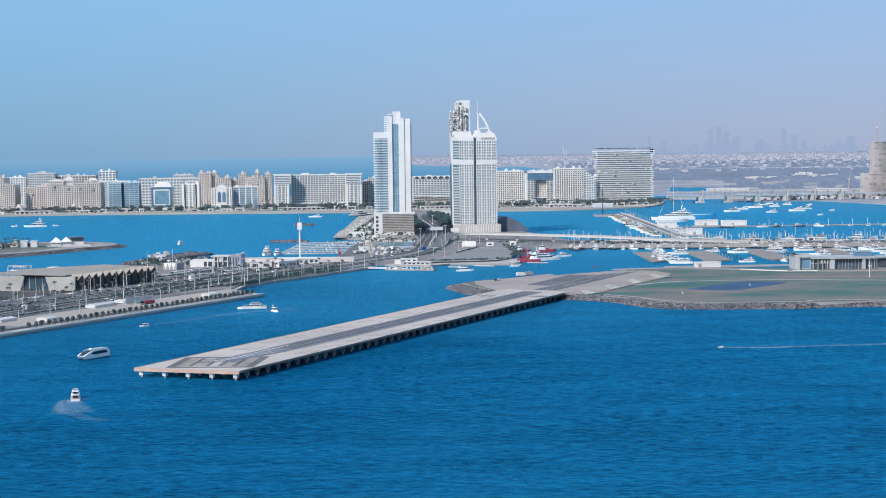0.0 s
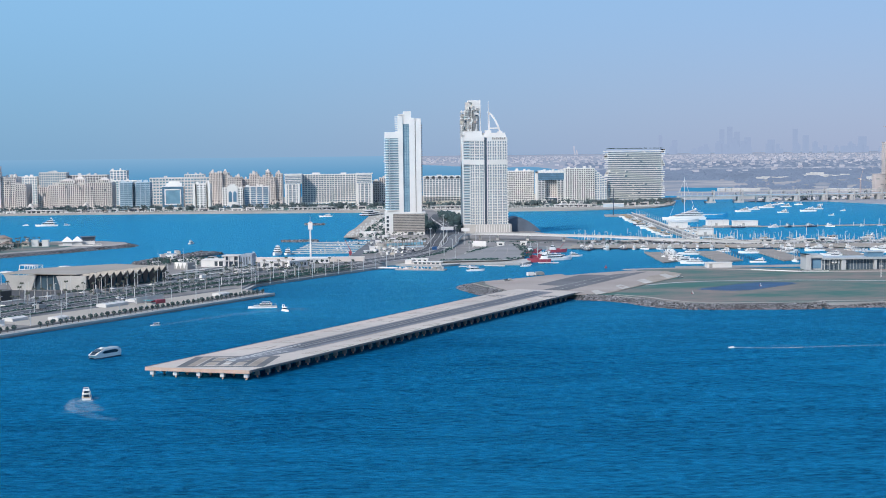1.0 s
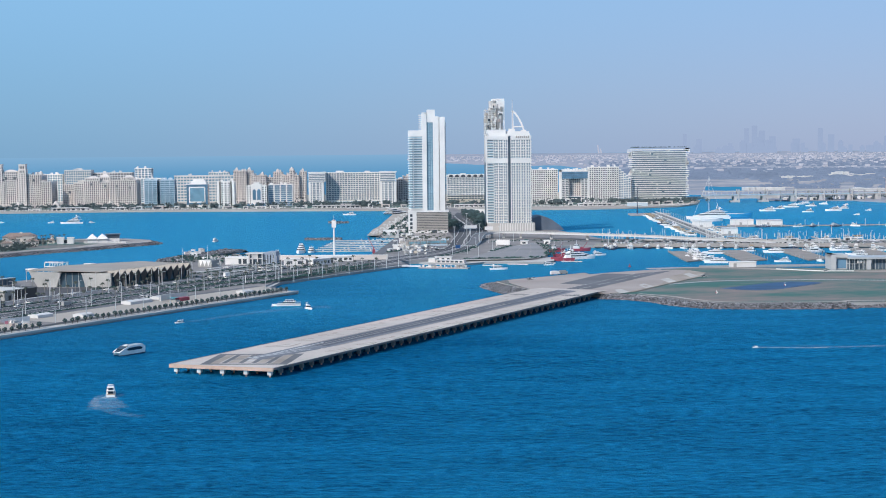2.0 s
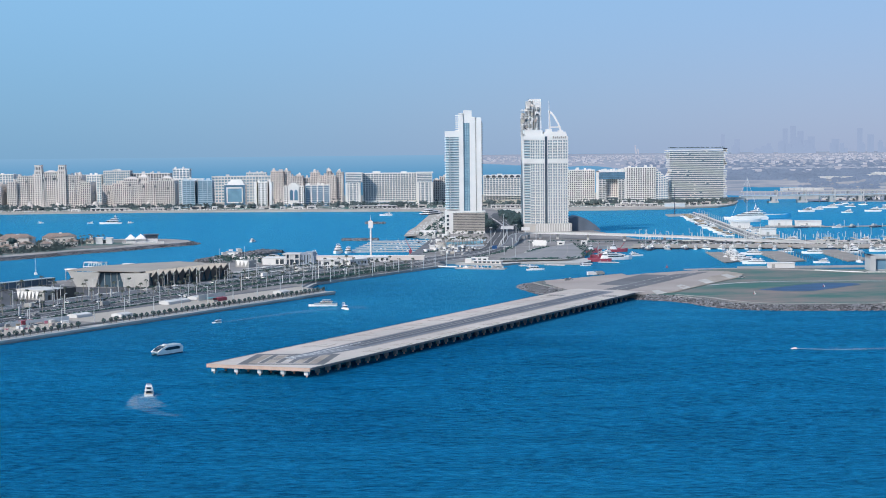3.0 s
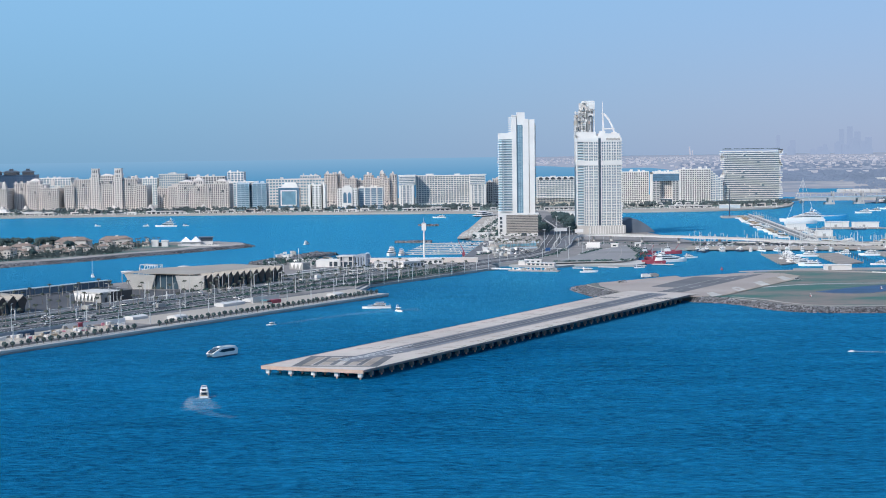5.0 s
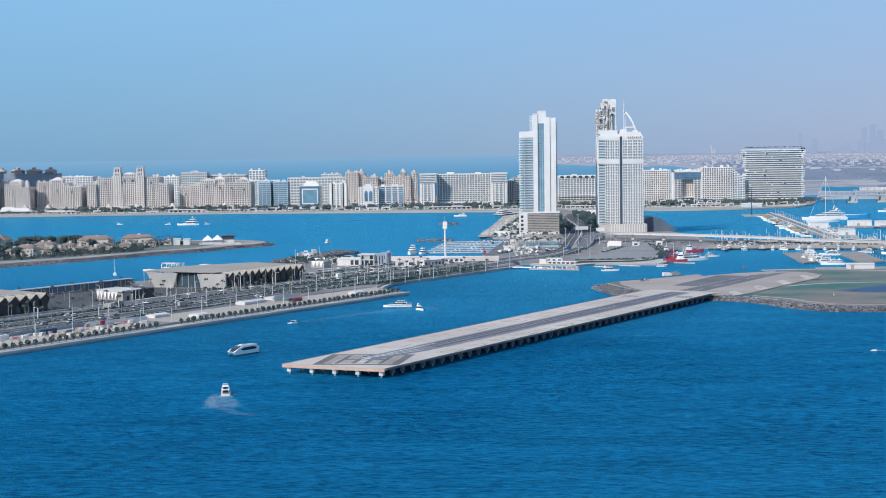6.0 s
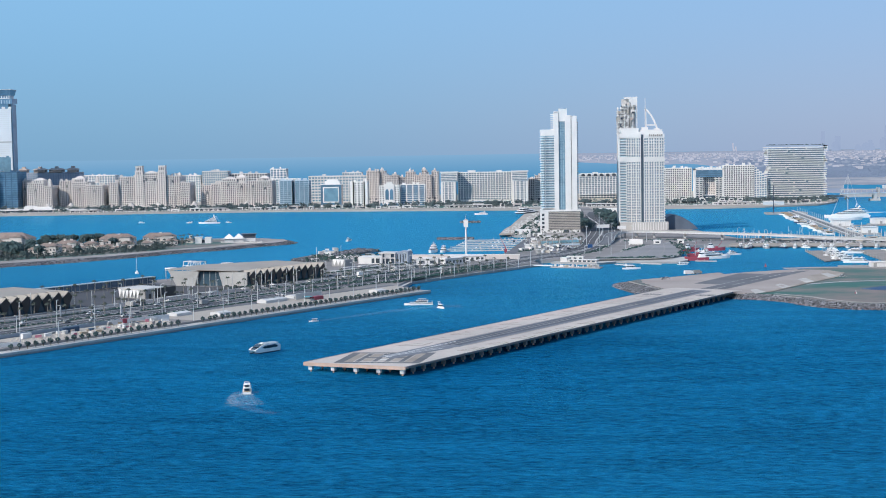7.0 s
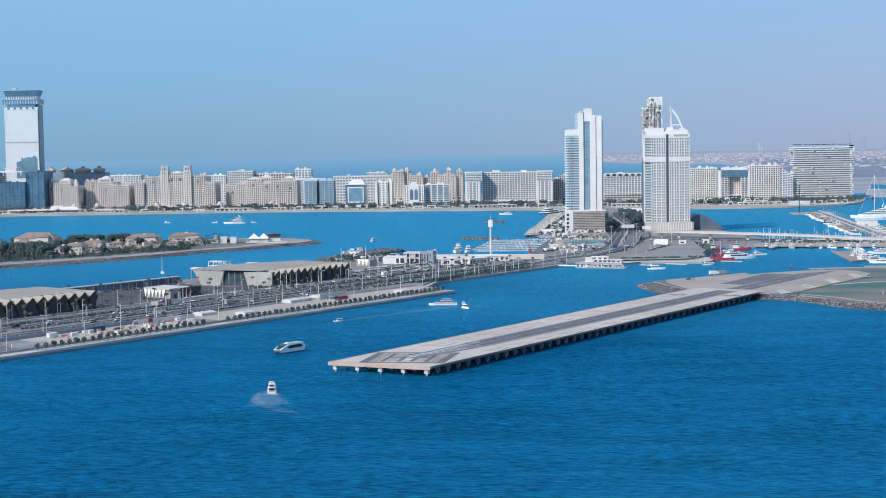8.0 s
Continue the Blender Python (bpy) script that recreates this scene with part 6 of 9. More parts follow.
structure("wall_site_back", Shape().prism([isl(-420, 42), isl(-235, 41), isl(-235, 41.4), isl(-420, 42.4)], 2.9, 5.0), surface("blue_grey_hoarding", (0.30, 0.34, 0.38), 0.7, vary=0.2), "blue-grey hoarding behind the building site", "wall")
structure("ground_site", Shape().prism([isl(-330, 10), isl(-225, 9), isl(-225, 40), isl(-330, 40)], 2.9, GROUND + 0.04), SAND, "sandy building site ground", "sand")
for s0, s1, w0, h in ((-420, -352, 30, 2.2), (-352, -335, 16, 2.0), (-255, -215, 36, 2.6)):
    x, y = isl(s0, w0)
    structure("wall_site", Shape().prism([isl(s0, w0), isl(s1, w0 - 6), isl(s1, w0 - 5.6), isl(s0, w0 + 0.4)], 2.9, 3.0 + h), WHITE, "white hoarding wall by the promenade", "wall")
for s, w, n, h in ((-126, 36, 20, 2.5), (-95, 40, 8, 2.3), (-190, 14, 9, 2.2), (-205, 34, 12, 2.3), (-40, 14, 9, 2.2)):
    x, y = isl(s, w)
    t = thing("event_tent", "long white event tent on the sandy ground", "tent", x, y, 3.0, TURN_U, group="white event tents")
    part("tent_body", Shape().add([(0, 0, 0), (n, 0, 0), (n, 8, 0), (0, 8, 0), (0, 0, h * 0.7), (n, 0, h * 0.7), (n, 8, h * 0.7), (0, 8, h * 0.7), (0, 4, h), (n, 4, h)],
                                  [(0, 1, 5, 4), (3, 7, 6, 2), (0, 4, 8, 7, 3), (1, 2, 6, 9, 5), (4, 5, 9, 8), (7, 8, 9, 6)]), PALEGREY, t)
x, y = isl(-96, 22)
t = thing("red_stage", "red stage truck with a long white sign", "stage", x, y, 3.0, TURN_U)
part("stage_body", Shape().box(0, 9, 0, 4, 0, 2.2), RED, t)
part("awning", Shape().box(-5, 0, 1, 6, 2.2, 2.4), surface("teal_awning", (0.10, 0.32, 0.34), 0.7), t)
part("sign", Shape().box(-8, 18, 9, 9.5, 0.5, 4.2), PALEPANEL, t)
part("deck", Shape().box(-4, 0, 0, 6, 0, 1), GREYWALL, t)


# kerbs and lane lines along the harbour roads
def offset_path(path, off):
    out = []
    for i, (x, y) in enumerate(path):
        p, q = path[max(0, i - 1)], path[min(len(path) - 1, i + 1)]
        l = math.dist(p, q)
        out.append((x - (q[1] - p[1]) / l * off, y + (q[0] - p[0]) / l * off))
    return out


LIGHTPOST = surface("galvanised_post", (0.55, 0.56, 0.56), 0.5, metal=0.4)
KERB = surface("pale_kerb", (0.55, 0.53, 0.50), 0.85, vary=0.2)
for path, offs in ((smooth(bend), (-6.8, 6.8)), (smooth(bend2), (-6.3, 6.3))):
    for o in offs:
        structure("kerb", ribbon(offset_path(path, o), 0.7, GROUND + 0.2, 0.25), KERB, "pale concrete kerb beside the harbour road", "kerb")
    structure("lane_line", ribbon(offset_path(path, 0), 0.3, GROUND + 0.10, 0.02), MARK, "worn white line along the road", "marking")
# sandy beach edge and boat yard of the peninsula
structure("ground_peninsula_beach", Shape().prism([(16, 2190), (-6, 1800), (-13, 1728), (-18, 1620), (-4, 1620), (4, 1728), (16, 1800), (38, 2190), (60, 2364), (42, 2364)], 2.0, GROUND + 0.03), SAND, "narrow pale beach along the peninsula", "beach")
rng = random.Random(18)
for i in range(54):
    k = rng.random()
    x, y = (rng.uniform(18, 36), rng.uniform(1300, 1590)) if k < 0.6 else (rng.uniform(14, 62), rng.uniform(1455, 1600))
    a, b, c = rng.uniform(3, 9), rng.uniform(2.2, 4), rng.uniform(1.4, 3.4)
    t = thing("yard_store", rng.choice(["white yard container near the boat yard", "pale storage box beside the marina road", "covered boat on a trailer"]), "container", x, y, 3.0, rng.uniform(50, 110), group="boat yard stores")
    m = rng.choice([WHITE, WHITE, PALEPANEL, GREYWALL, BEIGE])
    part("box", Shape().box(0, a, 0, b, 0.2, c), m, t)
    part("cover", Shape().box(-0.15, a + 0.15, -0.15, b + 0.15, c, c + 0.2), m, t)
for x, y, w, d, h, tn in ((22, 1470, 10, 6, 3.6, 84), (36, 1500, 14, 7, 3.6, 84), (30, 1560, 12, 6, 3.4, 82), (14, 1380, 9, 5, 3, 88), (34, 1475, 20, 5, 3, 6), (44, 1232, 14, 2.5, 2.2, -16)):
    flat_building("low pale service building on the peninsula", x, y, w, d, h, tn, n=3, group="peninsula service buildings")


# ---- vegetation ----
def clump(shape, x, y, z, r, h, n, rng, leaf):
    for _ in range(n):
        a, b = rng.uniform(0, 6.283), rng.uniform(-1, 1)
        k = rng.uniform(0.55, 1.0)
        rr_ = math.sqrt(max(0.0, 1 - b * b)) * k
        shape.stone(x + r * rr_ * math.cos(a), y + r * rr_ * math.sin(a), z + h * b * k, leaf * rng.uniform(0.6, 1.3), rng, 1.0)
    return shape


def tree(name, label, height, r, rng, group, n=60):
    t = thing(name, label, "tree", 0, 0, 0, group=group)
    tr = Shape().tube((0, 0, 0), (0.1, 0, height * 0.5), 0.2, 0.12, 5).tube((0.1, 0, height * 0.45), (r * 0.4, 0.2, height * 0.7), 0.1, 0.05, 4).tube((0.1, 0, height * 0.45), (-r * 0.4, -0.2, height * 0.72), 0.1, 0.05, 4)
    part("trunk", tr, BARK, t)
    part("crown", clump(Shape(), 0, 0, height * 0.66, r, height * 0.34, n, rng, r * (0.32 if r > 2 else 0.24)), LEAF, t)
    return t


def palm(rng, height, group):
    t = thing("palm_tree", "date palm with drooping fronds and thin trunk", "palm", 0, 0, 0, group=group)
    part("trunk", Shape().tube((0, 0, 0), (0.2, 0, height), 0.24, 0.17, 6), PALMBARK, t)
    fr = Shape()
    for i in range(13):
        a = i * 2.4 + rng.uniform(-.2, .2)
        rise = rng.uniform(0.2, 1.3)
        l = rng.uniform(1.6, 2.3)
        c, s = math.cos(a), math.sin(a)
        pts = [(0.2, 0, height), (0.2 + c * l * .5, s * l * .5, height + rise), (0.2 + c * l, s * l, height + rise * 0.6 - 1.0)]
        wv = (-s * 0.45, c * 0.45)
        v = [(pts[0][0] - wv[0] * .3, pts[0][1] - wv[1] * .3, pts[0][2]), (pts[0][0] + wv[0] * .3, pts[0][1] + wv[1] * .3, pts[0][2]),
             (pts[1][0] - wv[0], pts[1][1] - wv[1], pts[1][2] - .2), (pts[1][0], pts[1][1], pts[1][2]), (pts[1][0] + wv[0], pts[1][1] + wv[1], pts[1][2] - .2), pts[2]]
        fr.add(v, [(0, 3, 2), (0, 1, 3), (1, 4, 3), (2, 3, 5), (3, 4, 5)])
    part("fronds", fr, PALMLEAF, t)
    return t


def scatter(protos, spots, rng, z=3.0):
    for i, (x, y) in enumerate(spots):
        m = pose(x, y, z, 0, 0, rng.uniform(0, 360))
        if i < len(protos):
            protos[i].matrix_basis = m
        else:
            copy_thing(protos[i % len(protos)], m)


rng = random.Random(14)
prom = [tree("promenade_tree", "small round clipped tree on the quay promenade", h, r, rng, "promenade trees", 110) for h, r in ((3.4, 1.3), (3.2, 1.15), (3.6, 1.45))]
spots = [isl(-345 + i * 4.9 + rng.uniform(-.4, .4), 5.2 + rng.uniform(-.2, .2)) for i in range(70) if i not in (24, 25, 26)]
scatter(prom, spots, rng, 1.9)
palms = [palm(rng, h, "palms along the harbour roads") for h in (7, 8.5, 6)]
spots = [isl(-400 + i * 15 + rng.uniform(-3, 3), w + rng.uniform(-1.5, 1.5)) for w in (74, 97, 122) for i in range(30)]
spots += [isl(90 + i * 10, w) for w in (52, 74, 110) for i in range(10)] + [isl(-192 + i * 15 + rng.uniform(-3, 3), w) for w in (160, 190) for i in range(9)]
spots += [(rng.uniform(20, 66), rng.uniform(1418, 1450)) for _ in range(18)]
scatter(palms, spots, rng)
# hedges and shrub beds beside the roads
hedge = Shape()
for w, s0, s1, wide in ((75, -420, 175, 3.2), (54, 20, 190, 2.5), (98, -420, 60, 2.0), (51, -330, -60, 1.5), (57, -60, 185, 3.0), (80, -60, 180, 3.6), (104, -40, 180, 2.4), (128, -60, 160, 2.4), (146, 60, 180, 2.0)):
    for i in range(int((s1 - s0) / 0.9)):
        if noise.noise((i * 0.035, w, 0)) > -0.32:
            x, y = isl(s0 + i * 0.9, w + rng.uniform(-wide / 2, wide / 2))
            hedge.stone(x, y, 3.2, rng.uniform(0.5, 1.15), rng, 0.9)
stuff("hedge_row", hedge, HEDGELEAF, "dark green hedges and shrubs between the roads", "hedge")

# planting round the ramps and the parking ground
beds = Shape()
for path, n, wide in (([(100, 1330), (124, 1398)], 40, 2), ([(146, 1262), (156, 1330), (158, 1440)], 110, 5), ([(40, 1250), (76, 1330), (90, 1400)], 90, 3), ([(110, 1470), (150, 1480), (200, 1455)], 70, 8), ([(26, 1424), (66, 1444)], 60, 3), ([(4, 1330), (40, 1392)], 50, 3), ([(80, 1236), (140, 1252)], 50, 2)):
    for _ in range(n):
        k = rng.random() * (len(path) - 1)
        i = int(k)
        p, q = path[i], path[i + 1]
        k -= i
        beds.stone(p[0] + (q[0] - p[0]) * k + rng.uniform(-wide, wide), p[1] + (q[1] - p[1]) * k + rng.uniform(-wide, wide), 3.2, rng.uniform(0.6, 1.5), rng, 0.9)
for _ in range(620):
    k = rng.random()
    x, y = -88 + 79 * k + rng.uniform(-1.8, 1.8), 1022 + 167 * k + rng.uniform(-2.0, 2.0)
    beds.stone(x, y, 3.5, rng.uniform(0.6, 1.3), rng, 0.9)
stuff("ramp_planting", beds, HEDGELEAF, "low dark shrubs along the ramps and car park", "shrubs")
t = thing("sign_gantry", "grey road sign gantry over the peninsula road", "gantry", 62, 1290, 3.0, 30)
part("leg", Shape().tube((0, 0, 0), (0, 0, 8), 0.3), METALPANEL, t)
part("leg", Shape().tube((16, 0, 0), (16, 0, 8), 0.3), METALPANEL, t)
part("beam", Shape().tube((0, 0, 7.6), (16, 0, 7.6), 0.3), METALPANEL, t)
part("sign_panel", Shape().box(3, 8, -0.3, 0, 5.6, 8.6), surface("road_sign_blue", (0.04, 0.13, 0.30), 0.5), t)
for x, y, h in ((84, 1446, 30), (96, 1436, 20), (70, 1420, 18), (118, 1462, 16)):
    t = thing("light_mast", "tall grey floodlight mast by the ramps", "mast", x, y, 3.0, group="floodlight masts")
    part("pole", Shape().tube((0, 0, 0), (0, 0, h), 0.4, 0.22, 6), METALPANEL, t)
    part("lamp_ring", Shape().box(-1.4, 1.4, -0.4, 0.4, h, h + 0.5), METALPANEL, t)

# low walls and car-port roofs across the parking grounds
for s0, s1, w in ((-190, 60, 101), (-60, 185, 108), (-40, 185, 116), (-30, 185, 133), (40, 186, 141), (60, 188, 152), (-330, -190, 108), (-330, -60, 120)):
    structure("kerb_parking", Shape().prism([isl(s0, w), isl(s1, w), isl(s1, w + 0.8), isl(s0, w + 0.8)], 2.9, GROUND + 0.5), KERB, "low pale kerb wall across the parking ground", "kerb")
rng = random.Random(61)
for s, w, n in ((70, 112, 26), (110, 112, 30), (60, 136, 34), (112, 137, 30), (86, 148, 40), (-150, 104, 24), (-118, 104, 20)):
    x, y = isl(s, w)
    t = thing("car_port", "long pale car-port roof on thin posts", "canopy", x, y, 3.0, TURN_U, group="car-port roofs")
    part("roof", Shape().box(0, n, 0, 2.8, 2.6, 2.75), PALEPANEL, t)
    for i in range(0, n + 1, 6):
        part("post", Shape().tube((i, 1.4, 0), (i, 1.4, 2.6), 0.12, 0.12, 4), LIGHTPOST, t)
# sheds, boats on stands and trees round the western point
for i in range(46):
    x, y = rng.choice([(rng.uniform(-186, -150), rng.uniform(1250, 1390)), (rng.uniform(-172, -100), rng.uniform(1215, 1290)), (rng.uniform(-150, -100), rng.uniform(1290, 1318))])
    if y > 1290 and x > -160:
        y = rng.uniform(1225, 1280)
    a, b, c = rng.uniform(2, 8), rng.uniform(2, 4), rng.uniform(1.2, 3.6)
    t = thing("point_store", rng.choice(["low white store on the western point", "grey shed on the western point", "pale boat cradle on the western point"]), "shed", x, y, 3.0, rng.uniform(-40, 40), group="sheds on the western point")
    m = rng.choice([WHITE, PALEGREY, GREYWALL, DARKPANEL, CREAM])
    part("box", Shape().box(0, a, 0, b, 0.1, c), m, t)
    part("cover", Shape().box(-0.2, a + 0.2, -0.2, b + 0.2, c, c + 0.2), rng.choice([m, PALEGREY]), t)
pile = Shape()
for _ in range(520):
    k = rng.random()
    x, y = -190 + 46 * k + rng.uniform(-9, 12), 1262 + 132 * k + rng.uniform(-14, 6)
    pile.stone(x, y, 3.1, rng.uniform(0.9, 2.2), rng)
stuff("rock_point", pile, ROCK, "dark boulders heaped over the western point", "rocks")
green = Shape()
for _ in range(150):
    x, y = rng.uniform(-182, -110), rng.uniform(1222, 1290)
    r = rng.uniform(0.9, 2.0)
    clump(green, x, y, 3.2 + r, r, r, 8, rng, r * 0.45)
stuff("point_shrubs", green, HEDGELEAF, "dark shrubs and small trees on the western point", "shrubs")
# parasols and planting along the peninsula beach
shadeset, plants = Shape(), Shape()
for _ in range(230):
    k = rng.random()
    x, y = -8 + 46 * k + rng.uniform(-8, 22), 1600 + 560 * k
    shadeset.tube((x, y, 3), (x, y, 5.0), 0.12, 0.12, 4).tube((x, y, 4.9), (x, y, 5.7), rng.uniform(1.0, 1.8), 0.1, 6)
for _ in range(260):
    k = rng.random()
    x, y = 4 + 46 * k + rng.choice([-3, 6, 16]) + rng.uniform(-2, 2), 1590 + 560 * k
    r = rng.uniform(0.9, 2.4)
    clump(plants, x, y, 3.1 + r, r, r, 8, rng, r * 0.45)
stuff("peninsula_parasols", shadeset, PALEPANEL, "many pale parasols along the peninsula beach", "parasol")
stuff("peninsula_planting", plants, HEDGELEAF, "small dark trees along the peninsula road", "trees")
for i in range(22):
    k = rng.random()
    x, y = 10 + 46 * k + rng.uniform(-4, 14), 1600 + 540 * k
    a, b, c = rng.uniform(3, 10), rng.uniform(3, 6), rng.uniform(2, 3.4)
    t = thing("beach_kiosk", rng.choice(["white beach kiosk on the peninsula", "cream beach cabin on the peninsula"]), "kiosk", x, y, 3.0, rng.uniform(70, 100), group="kiosks on the peninsula")
    part("wall", Shape().box(0, a, 0, b, 0, c), rng.choice([WHITE, CREAM, PALEGREY]), t)
    part("roof", Shape().box(-0.5, a + 0.5, -0.5, b + 0.5, c, c + 0.3), WHITE, t)
# slim jetties along the low quay
for x, y, n, a in ((82, 1196, 16, -28), (104, 1204, 18, -28), (128, 1216, 18, -24), (152, 1226, 18, -20)):
    t = thing("slim_jetty", "slim pale jetty at the low quay", "jetty", x, y, 0, a, group="slim jetties")
    part("deck", Shape().box(0, n, 0, 2, 0.4, 1.0), CREAM, t)
    for i in range(3):
        part("post", Shape().tube((2 + i * 6, -0.2, -2), (2 + i * 6, -0.2, 2.4), 0.2, 0.2, 5), GREYWALL, t)

# ---- boats ----
GEL = surface("white_gelcoat", (0.84, 0.795, 0.755), 0.5, vary=0.06, spec=0.5)
NAVY = surface("navy_hull", (0.03, 0.05, 0.09), 0.35, vary=0.2)
TEAK = surface("teak_deck", (0.36, 0.26, 0.17), 0.7, vary=0.2)
TINT = surface("tinted_boat_glass", (0.03, 0.045, 0.06), 0.1, vary=0.2, spec=0.8)
AQUA = surface("light_blue_hull", (0.04, 0.34, 0.60), 0.35, vary=0.1)


def plan(length, beam, bow=0.5, stern=0.44, cut=-0.5):
    h = length / 2
    return [(cut * length, -stern * beam), (0, -0.5 * beam), (0.22 * length, -0.44 * beam), (0.38 * length, -0.25 * beam), (bow * length, 0),
            (0.38 * length, 0.25 * beam), (0.22 * length, 0.44 * beam), (0, 0.5 * beam), (cut * length, stern * beam)]


def hull_shape(length, beam, free):
    top = plan(length, beam)
    low = [(x * 0.96, y * 0.94) for x, y in top]
    n = len(top)
    verts = [(x, y, -0.6) for x, y in low] + [(x, y, free * (1 + 0.45 * max(0, x / length * 2) ** 2)) for x, y in top]
    faces = [tuple(range(n - 1, -1, -1)), tuple(range(n, 2 * n))] + [(i, (i + 1) % n, n + (i + 1) % n, n + i) for i in range(n)]
    return Shape().add(verts, faces)


def tier(x0, x1, beam, z0, z1, rake=0.35):
    """One storey of a boat's house, raked at its front."""
    low = [(x0, -beam / 2), (x1 - beam * 0.3, -beam / 2), (x1, -beam * 0.2), (x1, beam * 0.2), (x1 - beam * 0.3, beam / 2), (x0, beam / 2)]
    d = (z1 - z0) * rake * 2
    top = [(x if x < x1 - beam * 0.31 else x - d, y * 0.92) for x, y in low]
    return Shape().prism(low, z0, z1, top)


def yacht(length, label, tiers=2, hull=GEL, group="moored yachts", beam=None, storey=None, arch=True):
    beam, free = beam or (length * 0.24 if length < 30 else length * 0.18), 0.08 * length if length < 30 else 0.062 * length
    t = thing("motor_yacht", label, "boat", group=group)
    part("hull", hull_shape(length, beam, free), hull, t)
    part("deck", Shape().prism([(x * 0.94, y * 0.9) for x, y in plan(length, beam)], free * 0.9, free * 1.04), TEAK, t)
    x0, x1, w, z = -0.34 * length, 0.27 * length, beam * 0.78, free
    h = storey or max(1.2, 0.052 * length)
    for k in range(tiers):
        house = part("house", tier(x0, x1, w, z, z + h, 0.9), GEL, t)
        part("window_band", tier(x0 + 0.4, x1 - h * 0.55, w + 0.16, z + h * 0.36, z + h * 0.8, 0.9), TINT, house, "dark tinted window band")
        if group != "moored yachts":
            part("aft_door", Shape().box(x0 - 0.08, x0 + 0.05, -w * 0.36, w * 0.36, z + h * 0.12, z + h * 0.86), TINT, house)
        part("house_roof", Shape().prism([(x0 - 0.09 * length, -w / 2 - 0.1), (x1 - 0.15 * length, -w / 2 - 0.1), (x1 - 0.08 * length, 0), (x1 - 0.15 * length, w / 2 + 0.1), (x0 - 0.09 * length, w / 2 + 0.1)], z + h, z + h + 0.16), GEL, t)
        z += h + 0.16
        x0, x1, w, h = x0 + 0.05 * length, x1 - 0.19 * length, w * 0.82, h * 0.82
    if arch:
        part("radar_arch", Shape().side([(x0 - 0.02 * length, z), (x0 + 0.03 * length, z), (x0 - 0.02 * length, z + h), (x0 - 0.05 * length, z + h)], -w / 2, -w / 2 + 0.2)
             .side([(x0 - 0.02 * length, z), (x0 + 0.03 * length, z), (x0 - 0.02 * length, z + h), (x0 - 0.05 * length, z + h)], w / 2 - 0.2, w / 2).box(x0 - 0.06 * length, x0, -w / 2, w / 2, z + h * 0.9, z + h * 1.05), GEL, t)
    if length > 17:
        part("aerial", Shape().tube((x0, 0, z), (x0 - 0.2, 0, z + h * 1.8), 0.09, 0.05, 4), GEL, t)
    return t


def put(ob, x, y, heading, used=set()):
    """Places a boat: the first time the boat itself, then copies."""
    m = pose(x, y, 0, 0, 0, heading)
    if ob.name in used:
        return copy_thing(ob, m)
    used.add(ob.name)
    ob.matrix_basis = m
    return ob


small = yacht(9, "small white motor boat lying in the harbour", 1)
cruiser = yacht(14, "white motor cruiser moored in the marina", 2)
mid = yacht(20, "white motor yacht moored in the marina", 2)
blunt = yacht(16, "grey-hulled trawler yacht with one long cabin", 1, METALPANEL, storey=2.3)
covered = yacht(13, "motor boat with a tan canvas cover in the marina", 1, storey=1.9, arch=False)
part("canvas_cover", tier(-5.5, 4.4, 2.9, 2.6, 3.4), TEAK, covered)
dark = yacht(18, "dark-hulled motor yacht moored in the marina", 2, NAVY)
rng = random.Random(31)

# pontoons of the near marina
for k, (x0, x1, y0, y1) in enumerate(((257, 272, 1206, 1330), (304, 328, 1204, 1334), (361, 384, 1208, 1346), (428, 450, 1225, 1342), (490, 512, 1215, 1338))):
    t = thing("marina_pontoon", "long brown marina pontoon with mooring posts", "pontoon", 0, 0, 0, group="marina pontoons")
    lean = 8
    part("deck", Shape().prism([(x0, y0), (x1, y0 + 14), (x1 + lean, y1), (x0 + lean, y1)], 0.1, 1.0), DOCKWOOD, t)
    for i in range(9):
        for x in (x0 - 0.3, x1 + 0.3):
            yy = y0 + 14 + i * (y1 - y0 - 16) / 8
            part("post", Shape().tube((x + lean * i / 8, yy, -2), (x + lean * i / 8, yy, 3.2), 0.3, 0.3, 5), GREYWALL, t)
    for i in range(13):
        yy = y0 + 12 + i * (y1 - y0 - 14) / 13
        part("mooring_pole", Shape().tube((x1 + 9 + lean * i / 13, yy, -2), (x1 + 9 + lean * i / 13, yy, 2.6), 0.32, 0.3, 5), NAVY, t)
    for i in range(9):
        yy = y0 + 16 + i * 12
        if k == 0 or (k > 2 and rng.random() < 0.6) or i > 6 and k == 2:
            put(rng.choice([cruiser, mid, covered, cruiser, blunt]), x1 + 7 + lean * i / 9, yy + rng.uniform(-2, 2), rng.uniform(-9, 9))
        if k > 2 and rng.random() < 0.5 or i > 6 and k > 0:
            put(rng.choice([mid, cruiser, mid]), x0 - 9 + lean * i / 9, yy, 180 + rng.uniform(-6, 6))
put(mid, 279, 1197, 175)
put(cruiser, 336, 1199, 178)
put(cruiser, 340, 1330, 182)
structure("quay_marina_wall", Shape().box(255, 560, 1150, 1153, -2, 1.6), QUAY, "low concrete wall closing the marina basin", "quay")
